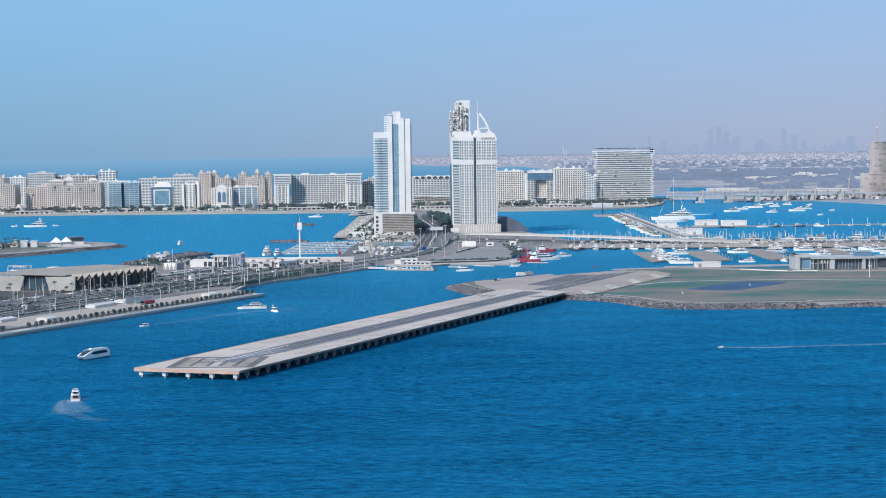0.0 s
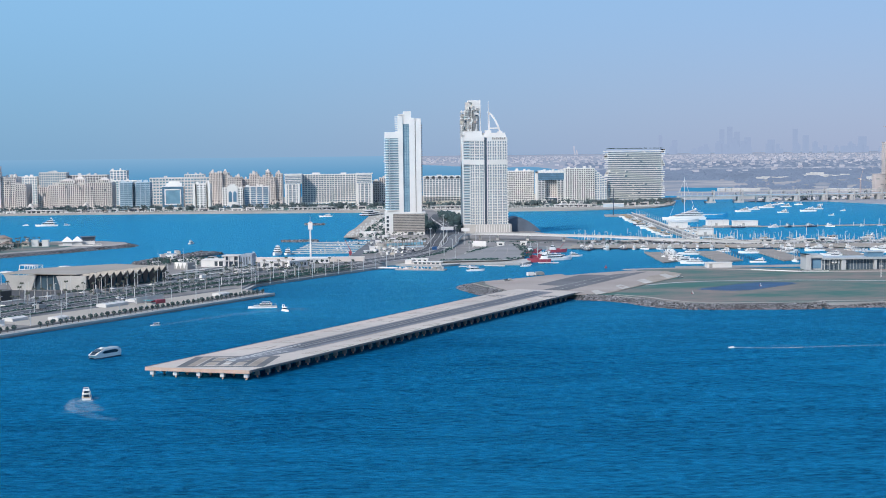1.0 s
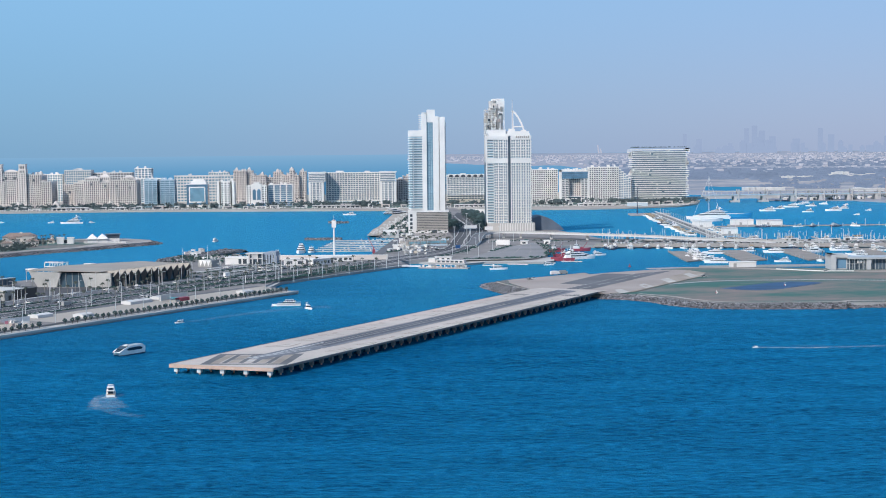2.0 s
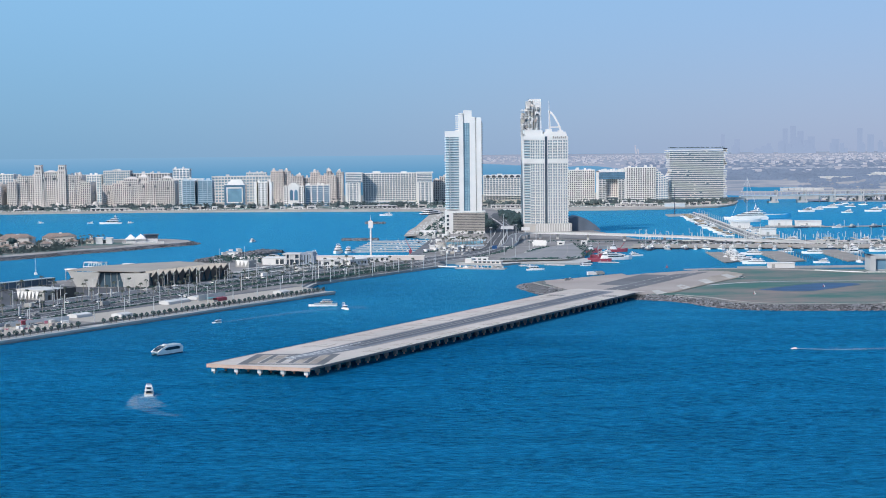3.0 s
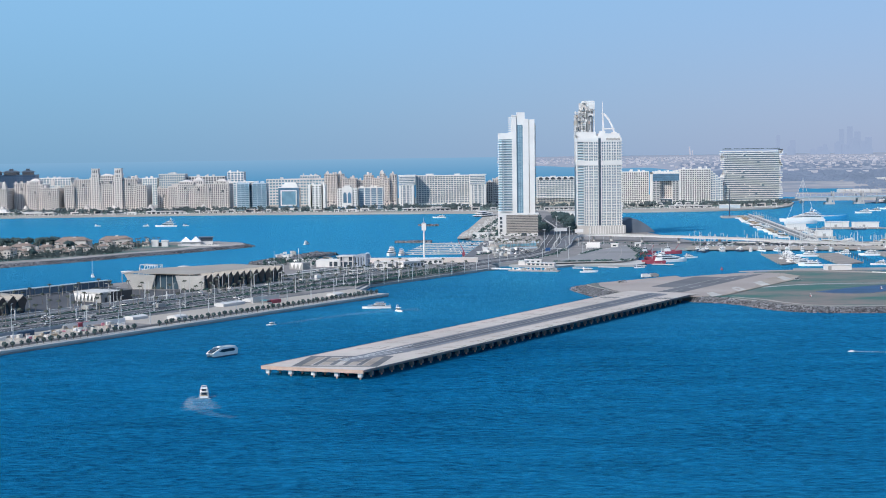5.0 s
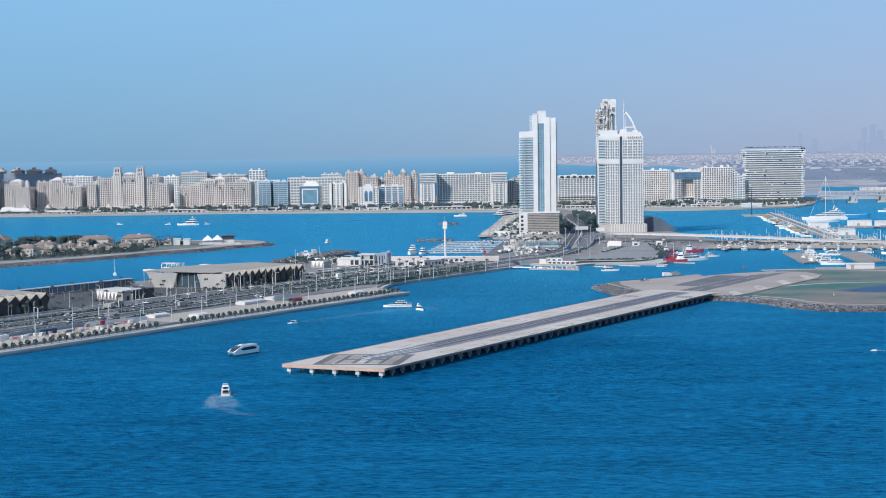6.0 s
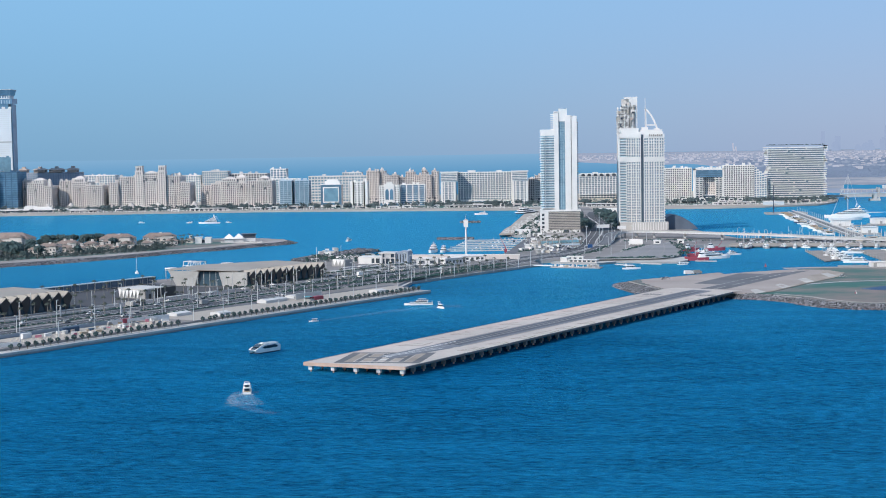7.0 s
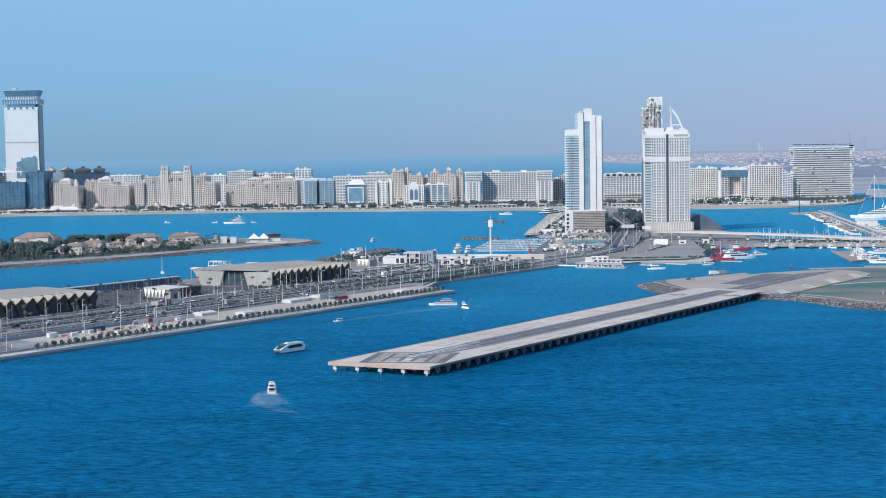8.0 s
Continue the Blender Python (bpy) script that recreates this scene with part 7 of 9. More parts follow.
# boats along the causeway
for i in range(26):
    x = 214 + i * 12.5 + rng.uniform(-3, 3)
    y = 1402 - (x - 205) * 0.159 - 9
    if rng.random() < 0.75:
        put(rng.choice([small, cruiser, dark, covered, blunt, mid] if x > 300 else [small, cruiser, dark]), x, y, rng.uniform(60, 120) + rng.choice([0, 180]))
causeway = thing("mooring_boardwalk", "pale boardwalk on stubby piles along the causeway", "boardwalk", 0, 0, 0)
part("deck", Shape().prism([(206, 1396), (520, 1346), (860, 1274), (860, 1278), (520, 1351), (206, 1401)], 1.2, 2.0), PAVING, causeway)
for i in range(42):
    x = 212 + i * 15
    y = 1397 - (x - 206) * 0.16 if x < 520 else 1346.5 - (x - 520) * 0.212
    part("pile", Shape().box(x, x + 0.9, y - 0.4, y + 0.5, -2, 1.2), SHADEDCONC, causeway)

# second row: long mooring pier and pontoons behind the causeway
pier2 = thing("mooring_pier", "long thin mooring pier with many tall posts", "pier", 0, 0, 0)
part("deck", Shape().box(390, 900, 1748, 1753, 0.4, 1.5), PAVING, pier2)
for i in range(34):
    x = 400 + i * 15 + rng.uniform(-3, 3)
    part("post", Shape().tube((x, 1747, -2), (x, 1747, rng.choice([4, 5, 9])), 0.35, 0.3, 5), PALEPANEL, pier2)
for i in range(15):
    put(rng.choice([small, small, cruiser, dark]), 470 + i * 28 + rng.uniform(-13, 13), 1738, rng.uniform(0, 360))
for i in range(14):
    t = thing("finger_pontoon", "slim grey floating pontoon in the back marina", "pontoon", 300 + i * 38, 1470 - i * 3.2, 0, -6, group="back marina pontoons")
    n = 60 + (i % 3) * 15
    part("deck", Shape().box(0, 3, 0, n, 0.1, 0.9), QUAY, t)
    for k in range(4):
        part("post", Shape().tube((1.5, 6 + k * n / 4, -2), (1.5, 6 + k * n / 4, rng.uniform(5, 11)), 0.28, 0.22, 5), PALEPANEL, t)
    for k in range(4):
        if rng.random() < 0.6:
            put(rng.choice([small, covered, cruiser, blunt, mid]), 300 + i * 38 + 11, 1476 - i * 3.2 + k * 15, 180 + rng.uniform(-5, 5))
for x0, x1, y, h in ((373, 395, 1716, 9), (432, 459, 1768, 8), (462, 492, 1756, 7.5), (376, 392, 1578, 8)):
    t = thing("marina_store", "plain white marina store building on the water", "building", x0, y, 0, group="white marina stores")
    part("platform", Shape().box(-3, x1 - x0 + 3, -4, 14, -2, 1.8), QUAY, t)
    part("wall", Shape().box(0, x1 - x0, 0, 11, 1.8, h), WHITE, t)
    part("roof", Shape().box(-0.6, x1 - x0 + 0.6, -0.6, 11.6, h, h + 0.5), WHITE, t)
    part("door", Shape().box((x1 - x0) * 0.35, (x1 - x0) * 0.35 + 3, -0.15, 0.1, 1.8, 5), GREYWALL, t)
# diagonal pier with a roofed walk and yachts along it
diag = thing("diagonal_pier", "broad pale pier running out into the bay", "pier", 0, 0, 0)
part("deck", Shape().prism([(352, 1540), (366, 1540), (410, 2112), (396, 2112)], -1, 2.4), LOTGREY, diag)
part("kerb", Shape().prism([(352.2, 1541), (353.0, 1541), (396.8, 2111), (396.2, 2111)], 2.4, 3.3), PALEPANEL, diag)
part("kerb", Shape().prism([(365.0, 1541), (365.8, 1541), (409.8, 2111), (409.2, 2111)], 2.4, 3.3), PALEPANEL, diag)
part("walkway_roof", Shape().prism([(356, 1545), (358.4, 1545), (402.4, 2108), (400, 2108)], 4.9, 5.2), PALEPANEL, diag)
for i in range(24):
    k = (i + 0.5) / 24
    part("roof_post", Shape().box(356.8 + 44 * k, 357.3 + 44 * k, 1545 + 563 * k, 1545.5 + 563 * k, 2.4, 4.9), PALEPANEL, diag)
part("pier_head", Shape().prism([(360, 2080), (420, 2090), (418, 2125), (362, 2118)], -1, 2.2), QUAY, diag)
for i in range(30):
    k = i / 29
    part("lamp_post", Shape().tube((364 + 44 * k, 1545 + 560 * k, 2.4), (364 + 44 * k, 1545 + 560 * k, 10), 0.25, 0.15, 4), PALEPANEL, diag)
for i in range(23):
    k = i / 22
    put(rng.choice([mid, blunt, covered, dark, covered]), 340 + 44 * k + rng.uniform(-2, 2), 1590 + 500 * k, 175 + rng.uniform(-8, 8))
    if i < 13:
        put(rng.choice([mid, cruiser, covered]), 384 + 44 * k, 1580 + 480 * k, rng.uniform(-8, 8))
t = thing("dark_channel_mast", "thin dark channel mast on the pier head", "mast", 372, 2096, 0)
part("pole", Shape().tube((0, 0, 0), (0, 0, 42), 0.7, 0.4, 6), NAVY, t)
part("cross_arm", Shape().box(-2.5, 2.5, -0.2, 0.2, 30, 30.6), NAVY, t)


posts = Shape()
for _ in range(420):
    x = rng.uniform(235, 860)
    y = 1480 - (x - 235) * 0.17 + rng.uniform(0, 210) * rng.random()
    posts.tube((x, y, -1), (x, y, rng.choice([3, 4, 6, 9])), 0.28, 0.2, 5)
stuff("mooring_posts", posts, PALEPANEL, "hundreds of pale mooring posts in the back marina", "posts")
for i in range(30):
    x = rng.uniform(240, 820)
    y = 1474 - (x - 225) * 0.2 + rng.uniform(-38, -14)
    a, b, c = rng.uniform(4, 14), rng.uniform(3, 5), rng.uniform(2.2, 4.5)
    t = thing("causeway_kiosk", rng.choice(["low pale kiosk on the marina causeway", "white cabin on the marina causeway", "grey shelter on the marina causeway"]), "kiosk", x, y, 3.0, -9, group="causeway kiosks")
    m = rng.choice([WHITE, PALEPANEL, GREYWALL, BEIGE])
    kw = part("wall", Shape().box(0, a, 0, b, 0, c), m, t)
    part("roof", Shape().box(-0.5, a + 0.5, -0.8, b + 0.5, c, c + 0.3), WHITE, t)
    part("window", Shape().box(a * 0.2, a * 0.8, -0.08, 0.05, c * 0.35, c * 0.8), WINDOW, kw)


def superyacht():
    t = thing("superyacht", "huge white superyacht with stacked raked decks", "boat", 446, 1963, 0, 183)
    part("hull", hull_shape(62, 11, 3.2), GEL, t)
    part("upper_hull", Shape().prism([(x * 0.8 - 4, y * 0.98) for x, y in plan(62, 10.6)], 3.1, 5.2), GEL, t)
    z, x0, x1 = 5.3, -26, 16
    for k in range(4):
        deck = part("house", tier(x0, x1, 9.6 - k, z, z + 2.0, 1.2), GEL, t)
        part("window_band", tier(x0 + 1, x1 - 1.0, 9.8 - k, z + 0.7, z + 1.5, 1.0), TINT, deck)
        part("deck_edge", Shape().box(x0 - 4, x1 - 7, -5 + k * 0.5, 5 - k * 0.5, z + 2.0, z + 2.3), GEL, t)
        z += 2.3
        x0, x1 = x0 + 3.5, x1 - 8.5
    part("mast", Shape().tube((-12, 0, z), (-13.5, 0, z + 5), 0.7, 0.3, 6), GEL, t)
    part("dome", Shape().dome(-17, 0, z, 1.4, 1.9, 8, 3), GEL, t)
    t = thing("blue_supply_ship", "long low light blue ship with a white deck line", "ship", 489, 2007, 0, 8)
    part("hull", hull_shape(64, 10, 4.6), AQUA, t)
    part("deck_line", Shape().prism([(x * 0.98, y * 1.01) for x, y in plan(64, 10)], 4.5, 5.2), GEL, t)
    part("house", tier(-26, -10, 8, 5.2, 8.4, 0.5), GEL, t)
    part("bridge", tier(-24, -13, 7, 8.4, 10.6, 0.5), GEL, t)


superyacht()


def sailing_yacht(length, mast, label, group=""):
    t = thing("sailing_yacht", label, "boat", group=group)
    part("hull", hull_shape(length, length * 0.22, length * 0.06 + 0.4), GEL, t)
    part("cabin", tier(-length * 0.25, length * 0.2, length * 0.12, length * 0.06 + 0.4, length * 0.06 + 1.4), GEL, t)
    r = 0.005 * mast + 0.025
    part("mast", Shape().tube((length * 0.05, 0, 0.5), (length * 0.05, 0, mast), r, r * 0.7, 5), GEL, t)
    part("boom", Shape().tube((length * 0.05, 0, 2.8), (-length * 0.38, 0, 2.8), r, r, 5), GEL, t)
    part("forestay", Shape().tube((length * 0.05, 0, mast * 0.97), (length * 0.48, 0, 1.5), r * 0.4, r * 0.4, 4), GEL, t)
    part("backstay", Shape().tube((length * 0.05, 0, mast * 0.97), (-length * 0.48, 0, 1.5), r * 0.4, r * 0.4, 4), GEL, t)
    return t


big_sail = sailing_yacht(46, 60, "large white sailing yacht with a tall mast")
big_sail.matrix_basis = pose(431, 1900, 0, 0, 0, 12)
sail_a = sailing_yacht(11, 15, "small white sailing boat at anchor", "sailing boats")
put(sail_a, -312, 1170, 112)
for x, y in ((268, 1228), (272, 1246), (270, 1268), (296, 1352), (368, 1200)):
    put(sail_a, x, y, 100)
bay = [yacht(26, "large white motor yacht at anchor in the bay", 2, group="yachts at anchor in the bay", storey=2.0),
       yacht(18, "white motor yacht with a low cabin at anchor", 2, group="yachts at anchor in the bay", storey=1.7),
       yacht(15, "small white cruiser at anchor in the bay", 1, group="yachts at anchor in the bay", storey=2.0)]
for x, y, h, k in ((590, 2191, 188, 0), (629, 2268, 176, 1), (666, 2328, 184, 0), (714, 2442, 192, 2), (737, 2489, 170, 2), (709, 2362, 181, 1), (638, 2141, 186, 1), (754, 2439, 160, 2), (688, 2177, 182, 0), (728, 2254, 189, 1)):
    put(bay[k], x, y, h)
for x, y in ((784, 2413), (677, 2034), (743, 2178)):
    put(small, x, y, 175)

# yachts in the western bay
anchored = yacht(31, "long white three-decked yacht at anchor", 3, group="yachts at anchor in the bay", storey=3.1, beam=8)
anchored.matrix_basis = pose(-436, 2037, 0, 0, 0, 190)
put(small, -470, 2060, 180)
put(small, -412, 2056, 10)
put(small, -545, 2080, 0)
put(mid, -52, 2215, 185)
put(cruiser, -183, 1579, 75)
sleek = yacht(15, "sleek low white motor yacht under way in the channel", 1, group="boats under way", storey=1.7)
sleek.matrix_basis = pose(93, 1158, 0, 0, 0, 10)
put(small, 138, 1196, 10)
bowon = yacht(27, "tall white three-decked yacht lying bow to the harbour", 3, group="yachts behind the marina wall", storey=1.95, beam=8)
bowon.matrix_basis = pose(-79.5, 1384, 0, 0, 0, 266)
bowon = yacht(18, "white motor yacht moored behind the marina wall", 2, group="yachts behind the marina wall", storey=1.7, beam=6.4)
bowon.matrix_basis = pose(-69.5, 1384, 0, 0, 0, 268)
put(mid, -99, 1352, 280)
BOATMIX = surface("faded_boat_covers", (0.50, 0.50, 0.51), 0.5, vary=0.1, each=0.6, island=True)
dinghies = Shape()
for r_ in range(7):
    x, y = -70 + r_ * 3, 1390 + r_ * 28
    n = 3 + (y - 1380) * 0.05 - x
    t = thing("marina_pontoon", "thin pontoon of the small western marina", "pontoon", x, y, 0, group="western pontoons")
    part("deck", Shape().box(0, n, 0, 2.2, 0, 0.9), PROMENADE, t)
    for i in range(5):
        part("post", Shape().tube((3 + i * n / 5, 2.4, -1), (3 + i * n / 5, 2.4, 3.2), 0.2, 0.2, 4), GREYWALL, t)
    for i in range(int(n / 4.2)):
        if rng.random() < (0.6 if i > 5 else 0.2):
            a, l = x + 2 + i * 4.2, rng.uniform(4, 7)
            dinghies.prism([(a, y + 2.6), (a + 2.0, y + 2.6), (a + 2.1, y + l), (a + 1.0, y + 2 + l), (a - 0.1, y + l)], 0.0, 0.9)
            dinghies.prism([(a + 0.4, y + 3.2), (a + 1.6, y + 3.2), (a + 1.6, y + l - 0.8), (a + 0.4, y + l - 0.8)], 0.9, rng.uniform(1.2, 1.9))
stuff("moored_dinghies", dinghies, BOATMIX, "many small pale boats in the western marina", "boats")


def workboat(label, x, y, heading, length, hull):
    t = thing("work_ship", label, "ship", x, y, 0, heading, group="ships at the red quay")
    part("hull", hull_shape(length, length * 0.22, 2.6), hull, t)
    part("house", tier(-length * 0.35, -length * 0.05, length * 0.16, 2.6, 4.8, 0.2), GEL, t)
    part("bridge", tier(-length * 0.3, -length * 0.1, length * 0.13, 4.8, 6.8, 0.2), GEL, t)
    part("window_band", tier(-length * 0.31, -length * 0.098, length * 0.135, 5.5, 6.4, 0.1), TINT, t)
    part("deck_boxes", Shape().box(length * 0.0, length * 0.12, -1.5, 1.5, 2.6, 4.0), hull, t)
    part("jib", Shape().tube((length * 0.1, 0, 2.6), (length * 0.34, 0, 9), 0.35, 0.2, 5), hull, t)
    part("mast", Shape().tube((-length * 0.2, 0, 6.8), (-length * 0.2, 0, 11), 0.2, 0.1, 4), GEL, t)


workboat("small red tug at the quay corner", 164, 1352, 12, 16, RED)
workboat("red work ship moored at the quay", 155, 1241, 184, 21, RED)
workboat("red-decked supply ship beside the yachts", 163, 1284, 192, 24, RED)
t = yacht(32, "long white motor yacht moored beside the red ships", 3, group="ships at the red quay", storey=2.0)
t.matrix_basis = pose(172, 1260, 0, 0, 0, 18)
workboat("red crane barge behind the white yacht", 187, 1359, 8, 20, RED)
put(mid, 180, 1284, 14)
put(mid, 170, 1306, 10)
put(dark, 218, 1379, 100)
put(blunt, 238, 1383, 95)
put(cruiser, 196, 1302, 12)


# ---- boats out on the near water ----
def ferry():
    t = thing("harbour_ferry", "white passenger ferry with dark wraparound windows", "ferry", -122, 690, 0, 233)
    for y in (-2.6, 2.6):
        part("catamaran_hull", Shape().prism([(-11.5, y - 1), (8, y - 1), (12.5, y), (8, y + 1), (-11.5, y + 1)], 0.55, 1.5), GEL, t)
        part("waterline", Shape().prism([(-11.4, y - 0.95), (8, y - 0.95), (12.2, y), (8, y + 0.95), (-11.4, y + 0.95)], -0.5, 0.56), NAVY, t)
    body = [(-11.5, 1.3), (11, 1.3), (12.6, 2.2), (8.5, 3.8), (4.5, 5.0), (-9, 5.2), (-11.8, 3.8)]
    part("cabin", Shape().side(body, -3.7, 3.7), GEL, t)
    for y in (-3.78, 3.7):
        part("side_window", Shape().side([(-8, 2.6), (4, 2.6), (6.4, 3.2), (3.6, 4.2), (-6, 4.4), (-9.2, 3.6)], y, y + 0.08), TINT, t)
    part("windscreen", Shape().add([(8.7, -2.8, 3.9), (12.2, -2.3, 2.5), (12.2, 2.3, 2.5), (8.7, 2.8, 3.9), (8.2, -2.8, 3.6), (8.2, 2.8, 3.6)], [(0, 1, 2, 3), (0, 4, 1), (3, 2, 5)]), TINT, t)
    part("roof_fin", Shape().side([(1, 5.0), (4.6, 5.0), (3.6, 5.8), (1.6, 5.9)], -1.2, 1.2), GEL, t)
    part("roof_panel", Shape().prism([(-10, -3.5), (1, -3.3), (5, -2.2), (5, 2.2), (1, 3.3), (-10, 3.5)], 5.05, 5.3), METALPANEL, t)
    part("bow_visor", Shape().side([(3.2, 4.4), (8.8, 3.7), (9.6, 3.9), (4.2, 5.2)], -2.9, 2.9), TINT, t)
    t.scale = (0.68, 0.68, 0.84)


ferry()
t = yacht(10.5, "white flybridge motor cruiser speeding away with a wake", 2, group="boats under way", beam=3.4, storey=1.3, arch=True)
t.matrix_basis = pose(-109, 573, 0, 0, 0, 99) @ Matrix.Diagonal((1.15, 1.12, 1.04, 1))
t = thing("party_catamaran", "long white party catamaran with an open roofed deck", "boat", -61, 903, 0, 183)
t.scale = (0.95, 1, 0.84)
for y in (-2.6, 2.6):
    part("catamaran_hull", Shape().prism([(-9, y - 0.9), (7, y - 0.9), (10, y), (7, y + 0.9), (-9, y + 0.9)], -0.4, 0.95), GEL, t)
part("deck", Shape().box(-9, 6.5, -3.3, 3.3, 1.2, 1.5), METALPANEL, t)
part("cross_beam", Shape().box(-7, -6.4, -2.6, 2.6, 0.9, 1.2).box(3.4, 4, -2.6, 2.6, 0.9, 1.2), GEL, t)
cabin = part("cabin", tier(-5.5, 3.5, 4.8, 1.5, 3.0, 0.5), GEL, t)
part("window_band", tier(-5.2, 3.4, 4.95, 1.95, 2.7, 0.4), TINT, cabin)
part("upper_deck", Shape().box(-6, 2.2, -2.5, 2.5, 3.0, 3.15), GEL, t)
part("sun_roof", Shape().box(-4.5, 1.0, -2.0, 2.0, 4.3, 4.42), METALPANEL, t)
for i in range(4):
    for y in (-1.9, 1.8):
        part("roof_post", Shape().box(-4.4 + i * 1.7, -4.3 + i * 1.7, y, y + 0.1, 3.1, 4.3), GEL, t)
for i in range(6):
    part("deck_seat", Shape().box(-5.6 + i * 1.2, -4.9 + i * 1.2, -1.4, 1.4, 3.15, 3.6), RED if i % 3 == 1 else TEAK, t)
for i in range(9):
    part("rail_post", Shape().box(-8.8 + i * 1.8, -8.72 + i * 1.8, -3.25, -3.17, 1.5, 2.3), METALPANEL, t)
part("rail", Shape().box(-8.8, 6, -3.26, -3.16, 2.3, 2.38), METALPANEL, t)
t = yacht(8.5, "small white fishing cruiser beside the catamaran", 1, group="boats under way", storey=1.7)
t.matrix_basis = pose(-46.0, 880, 0, 0, 0, 300)
t = yacht(6, "small speedboat running toward the open sea", 1, group="boats under way", storey=1.0, arch=False)
t.matrix_basis = pose(-116, 816, 0, 0, 0, 215)
t = yacht(4.6, "small white speedboat crossing with a long wake", 1, group="boats under way", storey=0.5, beam=1.7, arch=False)
t.matrix_basis = pose(178, 681, 0, 0, 0, 178) @ Matrix.Scale(0.62, 4)
t = thing("red_buoy", "small red channel buoy", "buoy", 201, 1168, 0)
part("float", Shape().tube((0, 0, -0.5), (0, 0, 0.8), 1.2, 1.0, 8), RED, t)
part("lantern", Shape().tube((0, 0, 0.8), (0, 0, 2.6), 0.5, 0.2, 6), RED, t)


def foam_material(name, most):
    m = bpy.data.materials.new(name)
    m.use_nodes = True
    t = m.node_tree
    b = t.nodes["Principled BSDF"]
    b.inputs["Base Color"].default_value = (0.72, 0.84, 0.88, 1)
    b.inputs["Roughness"].default_value = 0.8
    geo = t.nodes.new("ShaderNodeNewGeometry")
    n = t.nodes.new("ShaderNodeTexNoise")
    n.inputs["Scale"].default_value = 1.5
    n.inputs["Detail"].default_value = 5
    n.inputs["Roughness"].default_value = 0.72
    t.links.new(geo.outputs["Position"], n.inputs["Vector"])
    mr = t.nodes.new("ShaderNodeMapRange")
    mr.inputs[1].default_value, mr.inputs[2].default_value = 0.42, 0.72
    mr.inputs[4].default_value = most
    t.links.new(n.outputs[0], mr.inputs[0])
    t.links.new(mr.outputs[0], b.inputs["Alpha"])
    return m


FOAM = foam_material("wake_foam", 0.9)
FAINT = foam_material("faint_foam", 0.36)
THIN = foam_material("thin_foam", 0.17)


def wake(path, w0, w1, label, rng, ragged=0.3, foam=FOAM):
    """A low ragged foam sheet that lies on the water along a path."""
    pts = smooth(path, 10)
    verts, faces = [], []
    for i, (x, y) in enumerate(pts):
        k = i / (len(pts) - 1)
        p, q = pts[max(0, i - 1)], pts[min(len(pts) - 1, i + 1)]
        l = math.dist(p, q)
        w = (w0 + (w1 - w0) * k) / 2
        nx, ny = -(q[1] - p[1]) / l, (q[0] - p[0]) / l
        for sgn in (-1, 1):
            d = w * (1 + rng.uniform(-ragged, ragged)) * sgn
            verts.append((x + nx * d, y + ny * d, 0.06 + rng.uniform(0, 0.05)))
    for i in range(len(pts) - 1):
        faces.append((2 * i, 2 * i + 1, 2 * i + 3, 2 * i + 2))
    ob = stuff("boat_wake", Shape().add(verts, faces), foam, label, "wake")
    return ob


rng = random.Random(77)
for path, w0, w1, label, foam in (
        ([(-109.2, 572.2), (-108.6, 568.1), (-108.3, 564.1)], 3.4, 6.0, "white churned wake behind the motor cruiser", FOAM),
        ([(-110.6, 573.7), (-113.0, 569.8), (-112.8, 561.8), (-111.0, 551.4), (-108.6, 545.0)], 1.6, 4.0, "outer foam arm of the motor cruiser", FAINT),
        ([(-108.5, 572.2), (-106.2, 569.3), (-104.4, 573.2)], 1.4, 2.6, "outer foam arm of the motor cruiser", FAINT),
        ([(-108.8, 566.8), (-108.2, 558.9), (-106.5, 549.9), (-103.6, 541.0)], 7.0, 15.0, "spreading foam of the motor cruiser", FAINT),
        ([(-105.5, 542.4), (-100.5, 533.6), (-95.2, 527.4), (-88.9, 523.6)], 6.0, 4.0, "broad fading foam of the motor cruiser", THIN),
        ([(179, 681.4), (188, 679), (200, 677), (212, 677.5)], 2.6, 2.0, "bright white wake of the speedboat", FOAM),
        ([(205, 677.5), (230, 679), (270, 681), (340, 683)], 3.4, 6.0, "long fading wake of the speedboat", FAINT),
        ([(196, 684), (206, 684.5), (214, 684)], 1.6, 0.8, "short white wave crest beside the wake", FAINT),
        ([(-113, 819), (-92, 846), (-62, 880), (-34, 892)], 2.4, 15.0, "thin pale wake of the small speedboat", THIN)):
    wake(path, w0, w1, label, rng, foam=foam)

# ---- villas on the spit ----
GARDENLEAF0 = surface("dark_shrub", (0.05, 0.072, 0.068), 0.85, vary=0.4, scale=0.1, each=0.35, island=True)
TILE = surface("brown_roof_tile", (0.28, 0.215, 0.18), 0.85, vary=0.3, scale=0.2)
VILLAWALL = surface("villa_render", (0.64, 0.585, 0.535), 0.8, vary=0.2)


VILLAS = []


